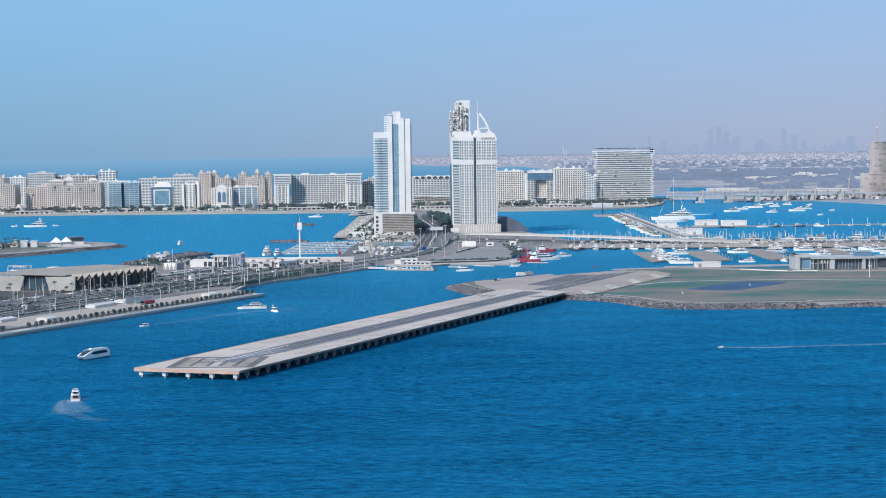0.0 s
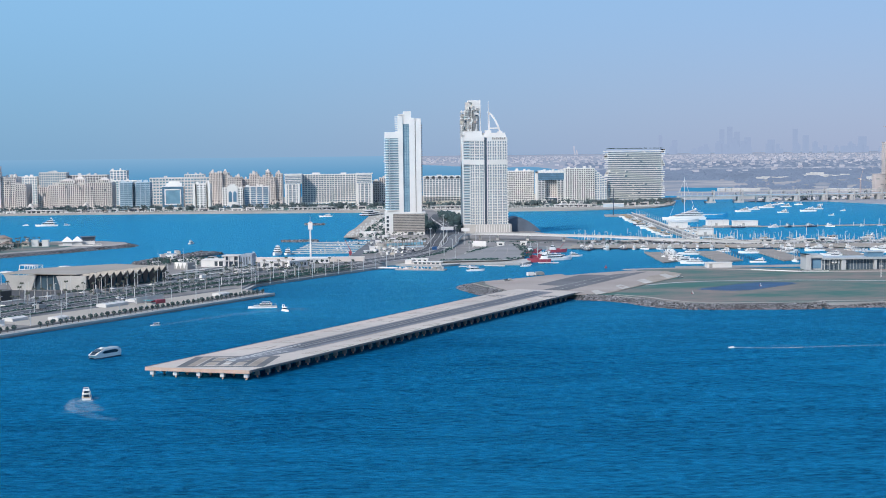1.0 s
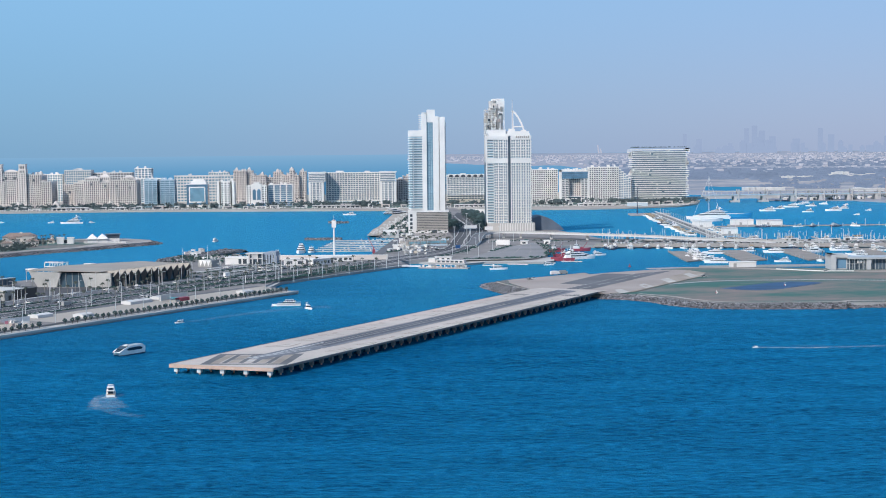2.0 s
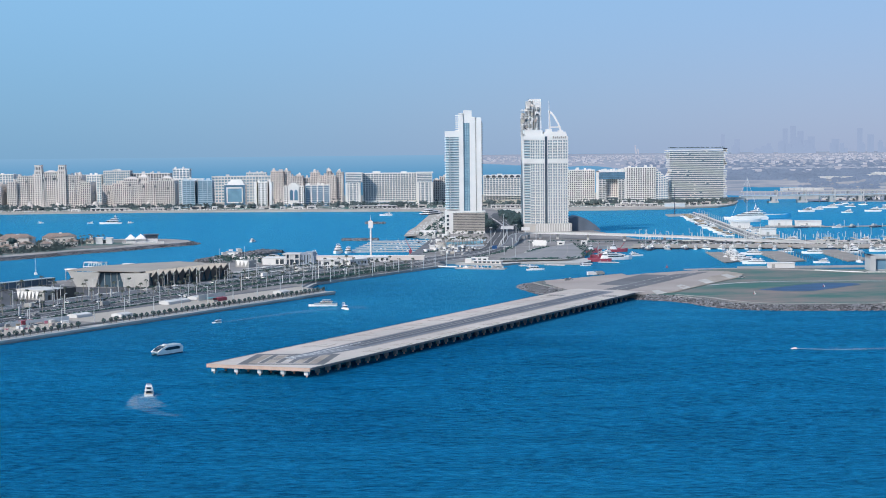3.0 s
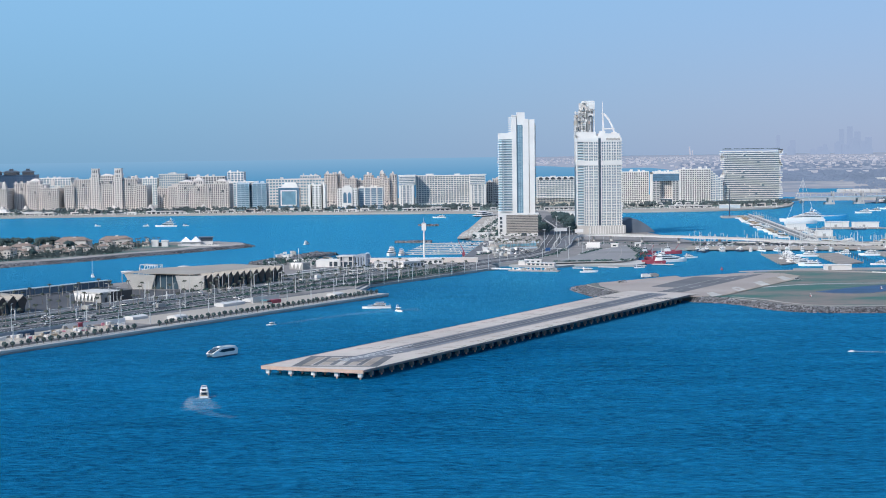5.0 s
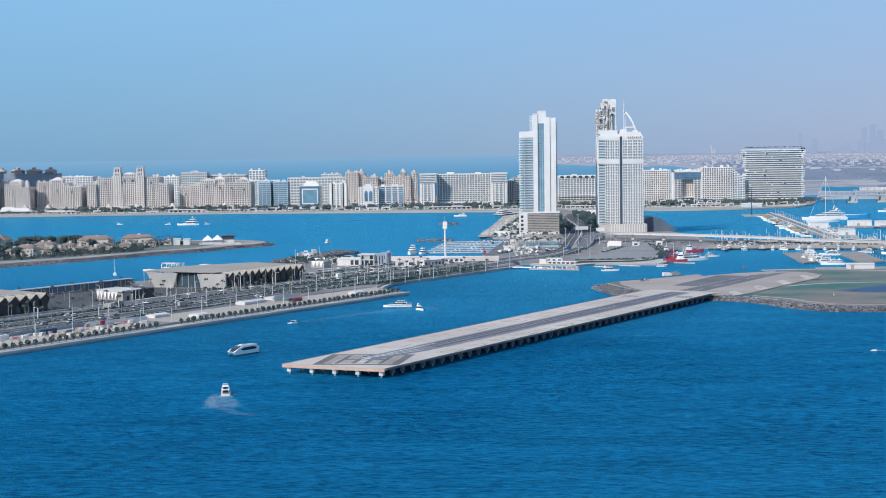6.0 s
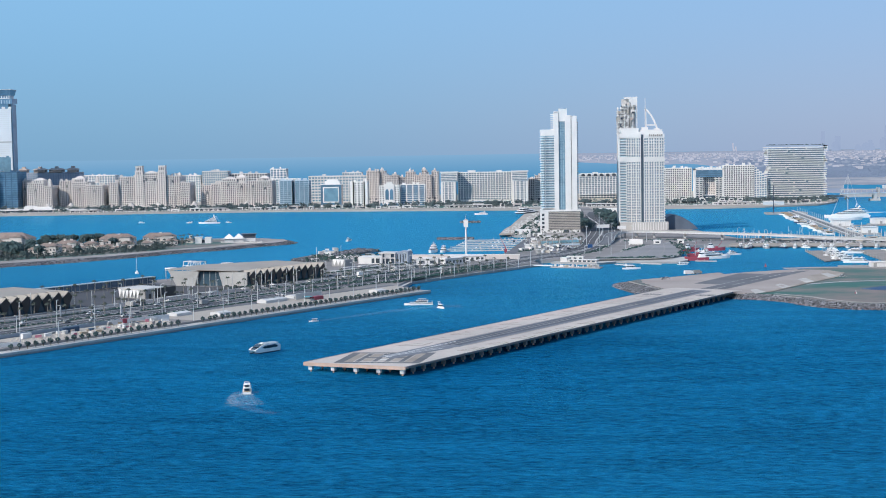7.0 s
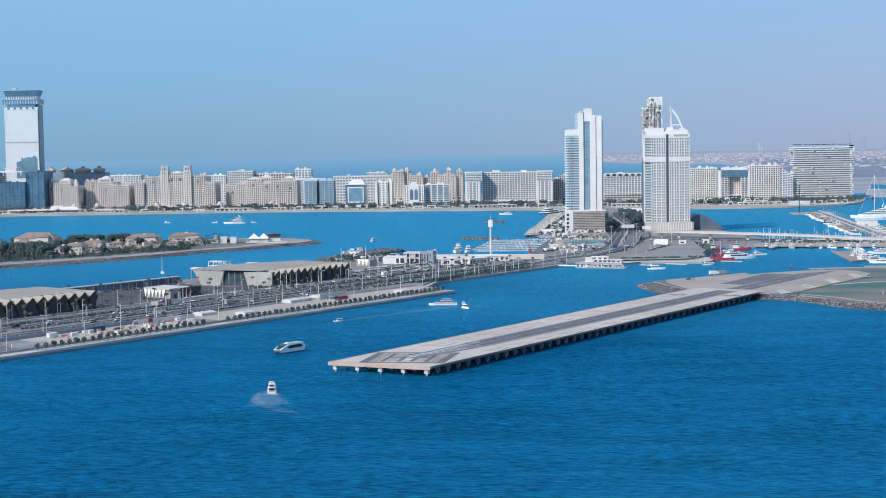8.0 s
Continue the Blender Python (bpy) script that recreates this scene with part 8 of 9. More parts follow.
def villa(x, y, w, d, h, turn, rng, label):
    VILLAS.append((x, y, w, d, math.radians(turn)))
    t = thing("villa", label, "house", x, y, 3.0, turn, group="villas on the spit")
    boxes = [(0, w, 0, d, h)]
    if w > 14:
        boxes += [(w * 0.1, w * 0.42, -d * 0.35, d * 0.2, h * 0.7), (w * 0.6, w * 0.9, -d * 0.25, d * 0.3, h * 1.15)]
    for a, b, c, e, hh in boxes:
        body = part("wall", Shape().box(a, b, c, e, 0, hh), VILLAWALL, t)
        o = 0.9
        ridge = min(b - a, e - c) * 0.3
        m = (c + e) / 2
        if b - a > e - c:
            r0, r1 = (a + (e - c) / 2, m), (b - (e - c) / 2, m)
        else:
            r0, r1 = ((a + b) / 2, c + (b - a) / 2), ((a + b) / 2, e - (b - a) / 2)
        v = [(a - o, c - o, hh), (b + o, c - o, hh), (b + o, e + o, hh), (a - o, e + o, hh), (*r0, hh + ridge), (*r1, hh + ridge)]
        f = [(0, 1, 5, 4), (1, 2, 5), (2, 3, 4, 5), (3, 0, 4), (3, 2, 1, 0)] if b - a > e - c else [(0, 1, 4), (1, 2, 5, 4), (2, 3, 5), (3, 0, 4, 5), (3, 2, 1, 0)]
        part("hip_roof", Shape().add(v, f), TILE, t)
        n = max(2, int((b - a) / 3.5)) if w > 11 else 1
        for i in range(n):
            xx = a + (i + 0.3) * (b - a) / n
            for zz in (((4.2, 5.8),) if hh > 5.8 else ((1.0, 2.6),)):
                if zz[1] < hh:
                    part("window", Shape().box(xx, xx + (b - a) / n * 0.4, c - 0.1, c + 0.05, *zz), WINDOW, body)
    part("chimney", Shape().box(w * 0.5, w * 0.5 + 2.5, d * 0.4, d * 0.4 + 2.5, h, h + 4.5), VILLAWALL, t)
    return t


rng = random.Random(41)
for x, y, w, d, h, a in ((-545, 1462, 44, 20, 11, 34), (-462, 1366, 22, 13, 7.5, 44), (-560, 1372, 26, 16, 8, 36), (-458, 1428, 18, 12, 7, 45), (-436, 1432, 15, 10, 6, 48), (-432, 1476, 36, 15, 9, 46),
                         (-402, 1448, 14, 10, 5, 52), (-397, 1518, 34, 13, 8, 48), (-366, 1494, 12, 9, 4.5, 58), (-470, 1452, 14, 10, 6, 46), (-590, 1320, 24, 15, 7, 36), (-540, 1338, 20, 13, 6, 38),
                         (-508, 1352, 15, 9, 4.5, 42), (-476, 1384, 13, 8, 4.5, 44), (-640, 1290, 28, 15, 8, 36), (-590, 1262, 18, 11, 6, 36), (-450, 1404, 12, 8, 4.5, 48), (-414, 1424, 11, 8, 4.5, 52), (-384, 1462, 11, 8, 4.5, 56)):
    villa(x, y, w, d, h, a - 40, rng, rng.choice(["sandy villa with a brown hipped roof", "pale villa with brown tiled roofs", "cream villa with low hipped roofs"]))
for _ in range(17):
    k = rng.random()
    x = -600 + 250 * k
    y = (1195 + (x + 600) * 0.95 if x < -398 else 1388 + (x + 398) * 1.6) + rng.uniform(24, 70)
    villa(x, y, rng.uniform(6, 10), rng.uniform(5, 7), rng.uniform(2.6, 4.0), rng.uniform(-12, 12), rng, rng.choice(["small garden house with a brown hipped roof", "low annex of a sandy villa among shrubs"]))
t = thing("beach_club", "white cube beach club on the spit", "building", -341, 1518, 3.0, 6)
part("wall", Shape().box(0, 7, 0, 10, 0, 6.4).box(7, 10.5, 2, 10, 0, 4.6).box(10.5, 17, 0, 10, 0, 6), WHITE, t)
part("glass_front", Shape().box(7.2, 10.3, 1.8, 2.1, 0.5, 4.2), WINDOW, t)
part("roof", Shape().box(-0.4, 7.4, -0.4, 10.4, 6.4, 6.9).box(10.1, 17.4, -0.4, 10.4, 6, 6.5), WHITE, t)
for x, y in ((-309, 1542), (-299, 1545)):
    t = thing("peaked_tent", "white peaked tent at the tip of the spit", "tent", x, y, 3.0, 10, group="peaked tents")
    part("canopy", Shape().prism([(-6, -6), (6, -6), (6, 6), (-6, 6)], 3.6, 9.0, [(-0.2, -0.2), (0.2, -0.2), (0.2, 0.2), (-0.2, 0.2)]), WHITE, t)
    part("tent_wall", Shape().box(-4.8, 4.8, -4.8, 4.8, 0, 3.4), PALEGREY, t)
t = thing("dark_pavilion", "dark modern pavilion at the spit's end", "building", -296, 1552, 3.0, 14)
part("wall", Shape().box(0, 14, 0, 10, 3.2, 7.4), SLATE, t)
part("base_wall", Shape().box(0.4, 13.6, -0.6, 10, 0, 3.2), WHITE, t)
part("roof", Shape().box(-1.2, 15.2, -1.2, 11.2, 7.4, 8.0), SLATE, t)
part("glass_front", Shape().box(1, 13, -0.15, 0.1, 4.0, 6.8), WINDOW, t)
t = thing("beach_deck", "long white beach deck before the tents", "deck", -314, 1523, 3.0, -3)
part("boards", Shape().box(0, 44, 0, 6, 0, 0.8), PALEPANEL, t)
for k in range(12):
    part("rail_post", Shape().box(k * 4, k * 4 + 0.3, 0, 0.3, 0.8, 2.0), WHITE, t)
part("rail", Shape().box(0, 44.3, 0, 0.25, 1.8, 2.1), WHITE, t)

# ---- trees of the spit and the shore ----
structure("ground_spit_garden", Shape().prism([(-900, 955), (-500, 1262), (-398, 1358), (-352, 1424), (-310, 1472), (-296, 1530), (-330, 1592), (-362, 1592), (-416, 1567), (-461, 1549), (-502, 1531), (-565, 1503), (-700, 1430), (-990, 1292)], 2.0, 3.08), AIRFIELD, "dry planted gardens round the villas", "garden")
structure("road_spit", ribbon([(-900, 942), (-492, 1250), (-390, 1352), (-346, 1418), (-308, 1462), (-280, 1510), (-270, 1550)], 4, 3.16, 0.2), PAVING, "pale shore road round the villa spit", "road")


def along(pts, x):
    """Height of a line of the plan over x, for lines that run from west to east."""
    for (x0, y0), (x1, y1) in zip(pts, pts[1:]):
        if x <= x1:
            return y0 + (y1 - y0) * (x - x0) / (x1 - x0)
    return pts[-1][1]


SPIT_NEAR = [(-900, 950), (-492, 1258), (-390, 1360), (-346, 1426), (-308, 1470)]
SPIT_BACK = [(-990, 1288), (-700, 1426), (-565, 1500), (-502, 1528), (-461, 1546), (-416, 1564), (-362, 1588), (-300, 1588)]


def garden_spot(rng, x0, x1, lo=0.0, hi=1.0, clear=1.5):
    """A place in the spit's gardens that no villa stands on."""
    while True:
        x = rng.uniform(x0, x1)
        a, b = along(SPIT_NEAR, x), along(SPIT_BACK, x)
        y = a + 2 + (b - a - 4) * rng.uniform(lo, hi)
        for vx, vy, w, d, turn in VILLAS:
            c, q = math.cos(turn), math.sin(turn)
            u, v = (x - vx) * c + (y - vy) * q, -(x - vx) * q + (y - vy) * c
            if -clear < u < w + clear and -d * 0.35 - clear < v < d + clear:
                break
        else:
            return x, y


shrub = Shape()
for k in range(1900):
    x, y = garden_spot(rng, -720, -352, 0, 0.5 if k % 3 == 0 else 1)
    r = rng.uniform(0.8, 2.4)
    clump(shrub, x, y, 3.2 + r * 0.8, r, r * 1.0, 8, rng, r * 0.46)
stuff("spit_shrubs", shrub, GARDENLEAF0, "dense dark shrubs in the villa gardens", "shrubs")
fronds, stems = Shape(), Shape()
for _ in range(150):
    x, y = garden_spot(rng, -640, -340)
    h = rng.uniform(4.5, 9)
    stems.tube((x, y, 3), (x + 0.3, y, 3 + h), 0.24, 0.17, 5)
    for i in range(11):
        a, rise, l = i * 2.4 + rng.uniform(-.2, .2), rng.uniform(0.2, 1.4), rng.uniform(1.8, 2.8)
        c, q = math.cos(a), math.sin(a)
        w = 0.42
        px, py, pz = x + 0.3, y, 3 + h
        v = [(px - q * .12, py + c * .12, pz), (px + q * .12, py - c * .12, pz), (px + c * l * .5 + q * w, py + q * l * .5 - c * w, pz + rise - .2),
             (px + c * l * .5, py + q * l * .5, pz + rise), (px + c * l * .5 - q * w, py + q * l * .5 + c * w, pz + rise - .2), (px + c * l, py + q * l, pz + rise * 0.6 - 1.1)]
        fronds.add(v, [(0, 3, 4), (0, 1, 3), (1, 2, 3), (4, 3, 5), (3, 2, 5)])
stuff("spit_palm_stems", stems, PALMBARK, "thin trunks of the garden palms among the villas", "palms")
stuff("spit_palm_fronds", fronds, PALMLEAF, "drooping fronds of the garden palms among the villas", "palms")
shade = [tree("shade_tree", "broad dark green garden tree", h, r, rng, "garden trees", 110) for h, r in ((8, 3.6), (6.5, 3.0), (11, 4.8))]
spots = [garden_spot(rng, -690, -400, 0.1, 0.95, 3) for _ in range(50)]
spots += [garden_spot(rng, -530, -478, 0.3, 0.62, 3) for _ in range(34)] + [garden_spot(rng, -510, -445, 0.86, 1.0, 3) for _ in range(36)]
spots += [(rng.choice([82, 121, 128]) + rng.uniform(-4, 4), rng.uniform(1700, 2150)) for _ in range(16)]
spots += [(rng.choice([81, 86, 119, 126, 133]) + rng.uniform(-5, 5), rng.uniform(1690, 2150)) for _ in range(20)]
scatter(shade, spots, rng)
GARDENLEAF = surface("garden_foliage", (0.085, 0.115, 0.115), 0.85, vary=0.4, scale=0.1, each=0.3, island=True)
bush = Shape()
for _ in range(760):
    x = rng.uniform(-1090, 560)
    y = rng.uniform(2496, 2572) if rng.random() < 0.86 else rng.uniform(2455, 2500)
    if -300 < x < -150 and y > 2540:
        continue
    r, h = rng.uniform(2.5, 5.4), rng.uniform(4.5, 10)
    bush.tube((x, y, 2), (x, y, 2.2 + h * 0.6), 0.3, 0.2, 4)
    clump(bush, x, y, 2.2 + h * 0.62, r, h * 0.36, 12, rng, r * 0.42)
# trees set extra dense to darken the shaded ground between the towers
grove = Shape()
for _ in range(190):
    x, y = rng.choice([rng.uniform(64, 90), rng.uniform(66, 90), rng.uniform(112, 127)]), rng.uniform(1655, 2150)
    r, h = rng.uniform(2.4, 4.4), rng.uniform(6, 11)
    grove.tube((x, y, 2.9), (x, y, 3 + h * 0.6), 0.3, 0.2, 4)
    clump(grove, x, y, 3 + h * 0.62, r, h * 0.36, 16, rng, r * 0.36)
stuff("tower_grove", grove, LEAF, "dense dark grove in the shade between the towers", "trees")
stuff("beach_garden_trees", bush, GARDENLEAF, "hundreds of dark garden trees behind the beach", "trees")
structure("ground_beach_garden", Shape().prism([(-1400, 2462), (-436, 2486), (-144, 2448), (262, 2432), (460, 2450), (540, 2530), (560, 2600), (560, 2700), (-1400, 2700)], 1.0, 2.35), AIRFIELD, "planted gardens and paths behind the beach", "garden")
# low beach houses, huts and parasols
for i in range(60):
    x = -1080 + i * 27 + rng.uniform(-9, 9)
    y = rng.uniform(2452, 2530)
    if -10 < x < 90:
        y = 2470
    w, d, h = rng.uniform(7, 22), rng.uniform(6, 10), rng.uniform(2.6, 5.5)
    t = thing("beach_pavilion", rng.choice(["low white beach pavilion among trees", "low cream beach bar with a flat roof", "white terrace house behind the beach"]), "pavilion", x, y, 2.2, rng.uniform(-8, 8), group="beach pavilions")
    m = rng.choice([WHITE, WHITE, CREAM])
    body = part("wall", Shape().box(0, w, 0, d, 0, h), m, t)
    part("roof", Shape().box(-0.4, w + 0.4, -0.6, d + 0.4, h, h + 0.5), rng.choice([WHITE, m, PALEPANEL]), t)
    part("opening", Shape().box(w * 0.15, w * 0.85, -0.1, 0.1, 0.4, h * 0.7), WINDOW, body)
par = Shape()
for _ in range(700):
    x = rng.uniform(-1080, 520)
    y = 2420 + rng.uniform(0, 36) - (40 if x > -60 else 0)
    par.tube((x, y, 2.0), (x, y, 4.2), 0.15, 0.15, 4)
    par.tube((x, y, 4.0), (x, y, 5.0), 2.0, 0.1, 6)
stuff("beach_parasols", par, PALEPANEL, "rows of pale parasols on the beach", "parasol")
for x, w, h in ((-985, 60, 5), (-770, 50, 4), (-560, 60, 4.5), (-470, 50, 4), (-120, 80, 4), (120, 70, 4.5), (330, 60, 4)):
    t = thing("beach_terrace", "long low white terrace restaurant on the beach", "restaurant", x, 2462 - (40 if x > -60 else 0), 2.2, group="long beach terraces")
    part("wall", Shape().box(0, w, 0, 9, 0, h), WHITE, t)
    part("canopy", Shape().box(-1, w + 1, -3, 9.6, h, h + 0.6), WHITE, t)
    for i in range(int(w / 8)):
        part("opening", Shape().box(1.5 + i * 8, 7 + i * 8, -0.15, 0.1, 0.4, h - 1), HOMEWINDOW, t)
t = thing("beach_restaurant", "long white flat-roofed beach restaurant with a raised hall", "restaurant", -925, 2462, 2.2, 8)
part("wall", Shape().box(0, 122, 0, 12, 0, 3.6), PALEGREY, t)
part("roof", Shape().box(-3, 124, -4, 13, 4.6, 6.6), WHITE, t)
part("raised_hall", Shape().box(70, 118, 3, 14, 6.6, 10.4).box(72, 92, 4, 14, 10.4, 12.4), WHITE, t)
part("glass_front", Shape().box(2, 120, -0.2, 0.1, 0.8, 4.4), SEAMGLASS, t)
for k in range(16):
    part("post", Shape().box(k * 8, k * 8 + 0.5, -3.2, -2.7, 0, 4.6), WHITE, t)
part("long_roof", Shape().box(128, 196, 4, 14, 3.2, 5.2), WHITE, t)
part("long_wall", Shape().box(130, 194, 6, 13, 0, 3.2), PALEGREY, t)
# domed gatehouses among the residences
for x in (-575, -842, -800, -690, -640, -480):
    t = thing("domed_gatehouse", "small cream gatehouse with a dome", "pavilion", x, 2560, 2.2, group="domed gatehouses")
    part("wall", Shape().box(-5, 5, 0, 9, 0, 9), CREAM, t)
    part("dome", Shape().dome(0, 4.5, 9, 4.5, 4.5, 10, 4), CREAM, t)
    part("doorway", Shape().side([(-1.5, 0), (1.5, 0), (1.5, 4), (0, 5.5), (-1.5, 4)], -0.15, 0.05), WINDOW, t)

# ---- street lamps ----
LAMPGREY = surface("lamp_grey", (0.62, 0.62, 0.60), 0.5, metal=0.3, vary=0.1)


def street_lamp(h):
    t = thing("street_lamp", "pale grey street lamp with a single arm", "lamp", group="street lamps")
    part("pole", Shape().tube((0, 0, 0), (0, 0, h), 0.26, 0.16, 6), LAMPGREY, t)
    arm = part("arm", Shape().tube((0, 0, h - 0.1), (1.8, 0, h + 0.2), 0.12, 0.1, 5), LAMPGREY, t)
    part("lamp_head", Shape().box(1.3, 2.4, -0.22, 0.22, h + 0.05, h + 0.3), LAMPGREY, arm)
    return t


lamps = [street_lamp(10), street_lamp(9), street_lamp(12)]
spots = [isl(-410 + i * 27, 55) for i in range(22)] + [isl(-396 + i * 27, 104) for i in range(20)] + [isl(-400 + i * 33, 126) for i in range(14)]
spots += [isl(30 + i * 18, 38) for i in range(11)] + [isl(-360 + i * 24, 9.5) for i in range(15)]
spots += [isl(-180 + i * 17, 114 + (i % 2) * 12) for i in range(20)]
spots += [(rng.uniform(10, 160), rng.uniform(1235, 1470)) for _ in range(14)]
spots += [(225 + i * 26, 1470 - (225 + i * 26 - 225) * 0.22) for i in range(24)] + [(220 + i * 30, 1399 - i * 4.6) for i in range(20)]
scatter(lamps, [p for p in spots if p[0] > -420], rng)
for s, w in ((-238, 96), (-175, 96), (-110, 100), (-330, 70), (-215, 70), (-70, 62), (20, 60), (96, 58), (130, 100)):
    x, y = isl(s, w)
    t = thing("banner_sign", "upright white banner sign beside the road", "sign", x, y, 3.0, TURN_U + 30, group="roadside banners")
    part("panel", Shape().box(-0.9, 0.9, -0.15, 0.15, 0.6, 6), WHITE, t)
    part("foot", Shape().box(-0.5, 0.5, -0.3, 0.3, 0, 0.6), GREYWALL, t)
for s, w, h in ((118, 200, 16), (150, 200, 16), (40, 56, 16), (58, 56, 17)):
    x, y = isl(s, w)
    t = thing("flag_mast", "tall thin white mast on the quay", "mast", x, y, 3.0, group="quay masts")
    part("pole", Shape().tube((0, 0, 0), (0, 0, h), 0.22, 0.1, 5), WHITE, t)

# ---- cars ----
TYRE = surface("tyre_rubber", (0.03, 0.03, 0.03), 0.9)


def car(paint, label):
    t = thing("parked_car", label, "car", group="cars on the harbour roads")
    body = [(-2.2, 0.35), (2.2, 0.35), (2.25, 0.8), (1.2, 0.95), (-2.1, 1.0), (-2.25, 0.7)]
    shell = Shape().side(body, -0.9, 0.9).side([(-1.5, 1.5), (0.4, 1.48), (0.35, 1.58), (-1.45, 1.6)], -0.76, 0.76)
    for y in (-0.8, 0.74):
        shell.side([(-2.05, 0.95), (-1.8, 0.95), (-1.4, 1.5), (-1.55, 1.5)], y, y + 0.06).side([(0.95, 0.95), (1.15, 0.95), (0.42, 1.5), (0.3, 1.5)], y, y + 0.06)
    part("body", shell, paint, t)
    part("cabin", Shape().side([(-2.0, 0.95), (1.1, 0.95), (0.4, 1.5), (-1.5, 1.52)], -0.78, 0.78), TINT, t)
    for x in (-1.4, 1.4):
        part("axle", Shape().tube((x, -0.92, 0.34), (x, 0.92, 0.34), 0.34, 0.34, 8), TYRE, t)
    return t


def van(paint, label):
    t = thing("parked_van", label, "van", group="vans and trucks of the harbour")
    part("body", Shape().side([(-3.4, 0.5), (1.8, 0.5), (1.8, 3.0), (-3.4, 3.0)], -1.1, 1.1), paint, t)
    part("cab", Shape().side([(1.8, 0.5), (3.5, 0.5), (3.5, 1.5), (2.9, 2.4), (1.8, 2.5)], -1.05, 1.05), paint, t)
    part("windscreen", Shape().side([(3.0, 1.5), (3.54, 1.5), (2.94, 2.3), (2.6, 2.3)], -0.95, 0.95), TINT, t)
    for x in (-2.2, 2.4):
        for y in (-1.12, 0.87):
            part("wheel", Shape().tube((x, y, 0.42), (x, y + 0.25, 0.42), 0.42, 0.42, 8), TYRE, t)
    return t


cars = [car(m, l) for m, l in ((WHITE, "white car on the harbour road"), (surface("dark_car_paint", (0.04, 0.045, 0.05), 0.3), "dark car on the harbour road"), (METALPANEL, "silver car on the harbour road"),
                               (WHITE, "white car parked by the quay"), (GREYWALL, "grey car on the harbour road"))]
vans = [van(WHITE, "white delivery van by the quay"), van(GREYWALL, "grey truck by the terminal")]


def drive(protos, spots, rng, z):
    for i, (x, y, a) in enumerate(spots):
        m = pose(x, y, z, 0, 0, a)
        if i < len(protos):
            protos[i].matrix_basis = m
        else:
            copy_thing(rng.choice(protos), m)


spots = [(*isl(rng.uniform(-400, 180), w + rng.uniform(-4, 4)), TURN_U + d) for w, d in ((63, 0), (87, 180)) for _ in range(13)]
spots += [(*isl(rng.uniform(-180, 190), rng.uniform(100, 124)), TURN_U + 90) for _ in range(18)]
spots += [(*isl(rng.uniform(110, 185), rng.uniform(104, 165)), TURN_U + 90) for _ in range(20)]
spots += [(rng.uniform(15, 60), rng.uniform(1290, 1400), rng.uniform(40, 80)) for _ in range(26)] + [(rng.uniform(-5, 20), rng.uniform(1420, 1600), 85) for _ in range(14)]
spots += [(x, 1462 - (x - 225) * 0.2 + rng.uniform(-6, 6), -12) for x in [rng.uniform(225, 560) for _ in range(26)]]
spots += [(*run(452, -0.72), 40), (*run(457, -0.7), 30), (*run(500, 1.5), 10), (330, 1060, 0)]
drive(cars, spots, rng, 3.1)
spots = [(*run(494, -0.70), 20), (*run(500, -0.62), 25), (*isl(-60, 104), TURN_U), (*isl(-150, 66), TURN_U), (*isl(-300, 110), TURN_U), (*isl(-180, 100), TURN_U + 90), (*isl(60, 108), TURN_U)]
drive(vans, spots, rng, 3.36)

# ---- ground between the towers, terraces and fences of the peninsula ----
# the balcony tower's shade is put into this yard as dark asphalt
structure("ground_tower_yard", Shape().prism([(76, 1540), (96, 1600), (117, 1640), (121, 1668), (150, 1700), (160, 2165), (112, 2190), (86, 1900), (76, 1700)], 2.9, GROUND + 0.03), ASPHALT, "asphalt yard between the two towers, darkened for the tower's shade", "car park")
structure("ground_terrace_low", Shape().prism([(22, 1408), (63, 1418), (68, 1490), (26, 1500)], 2.9, 3.9), PAVING, "pale raised garden terrace before the tower", "terrace")
structure("ground_terrace_high", Shape().prism([(26, 1501), (68, 1491), (70, 1600), (28, 1600)], 2.9, 5.0), PAVING, "upper paved terrace at the foot of the tower", "terrace")
for (xa, ya), (xb, yb), z, h in (((22, 1407.6), (63, 1417.6), 3.9, 0.9), ((26, 1500.6), (68, 1490.6), 5.0, 1.0)):
    structure("wall_terrace", Shape().prism([(xa, ya), (xb, yb), (xb, yb + 0.5), (xa, ya + 0.5)], 2.9, z + h), PALEPANEL2, "pale blue-white terrace wall", "wall")
rng = random.Random(77)
for k in range(12):
    copy_thing(palms[k % 3], pose(26 + k * 3.4 + rng.uniform(-0.6, 0.6), 1424 + k * 0.9 + rng.uniform(-1, 1), 3.9, 0, 0, rng.uniform(0, 360)))
    copy_thing(palms[(k + 1) % 3], pose(28 + k * 3.3 + rng.uniform(-0.6, 0.6), 1508 - k * 0.8, 5.0, 0, 0, rng.uniform(0, 360)))
# the stepped white beach club behind the tower and the low white hall across the yard
t = thing("stepped_club", "white stepped beach club with open decks", "building", 14, 2150, 3.0, 66)
for k in range(3):
    deck = part("deck", Shape().box(k * 8, 60 - k * 9, k * 4, 16, k * 2.5 + 1.8, k * 2.5 + 2.5), WHITE, t)
    part("glazing", Shape().box(k * 8 + 1.5, 58 - k * 9, k * 4 + 2.4, 15, k * 2.5, k * 2.5 + 1.8), WINDOW, deck)
t = thing("yard_hall", "low white hall across the yard behind the towers", "building", 124, 2150, 3.0, -18)
part("wall", Shape().box(0, 34, 0, 10, 0, 6), WHITE, t)
part("roof", Shape().box(-0.6, 34.6, -0.8, 10.6, 6, 6.8), WHITE, t)
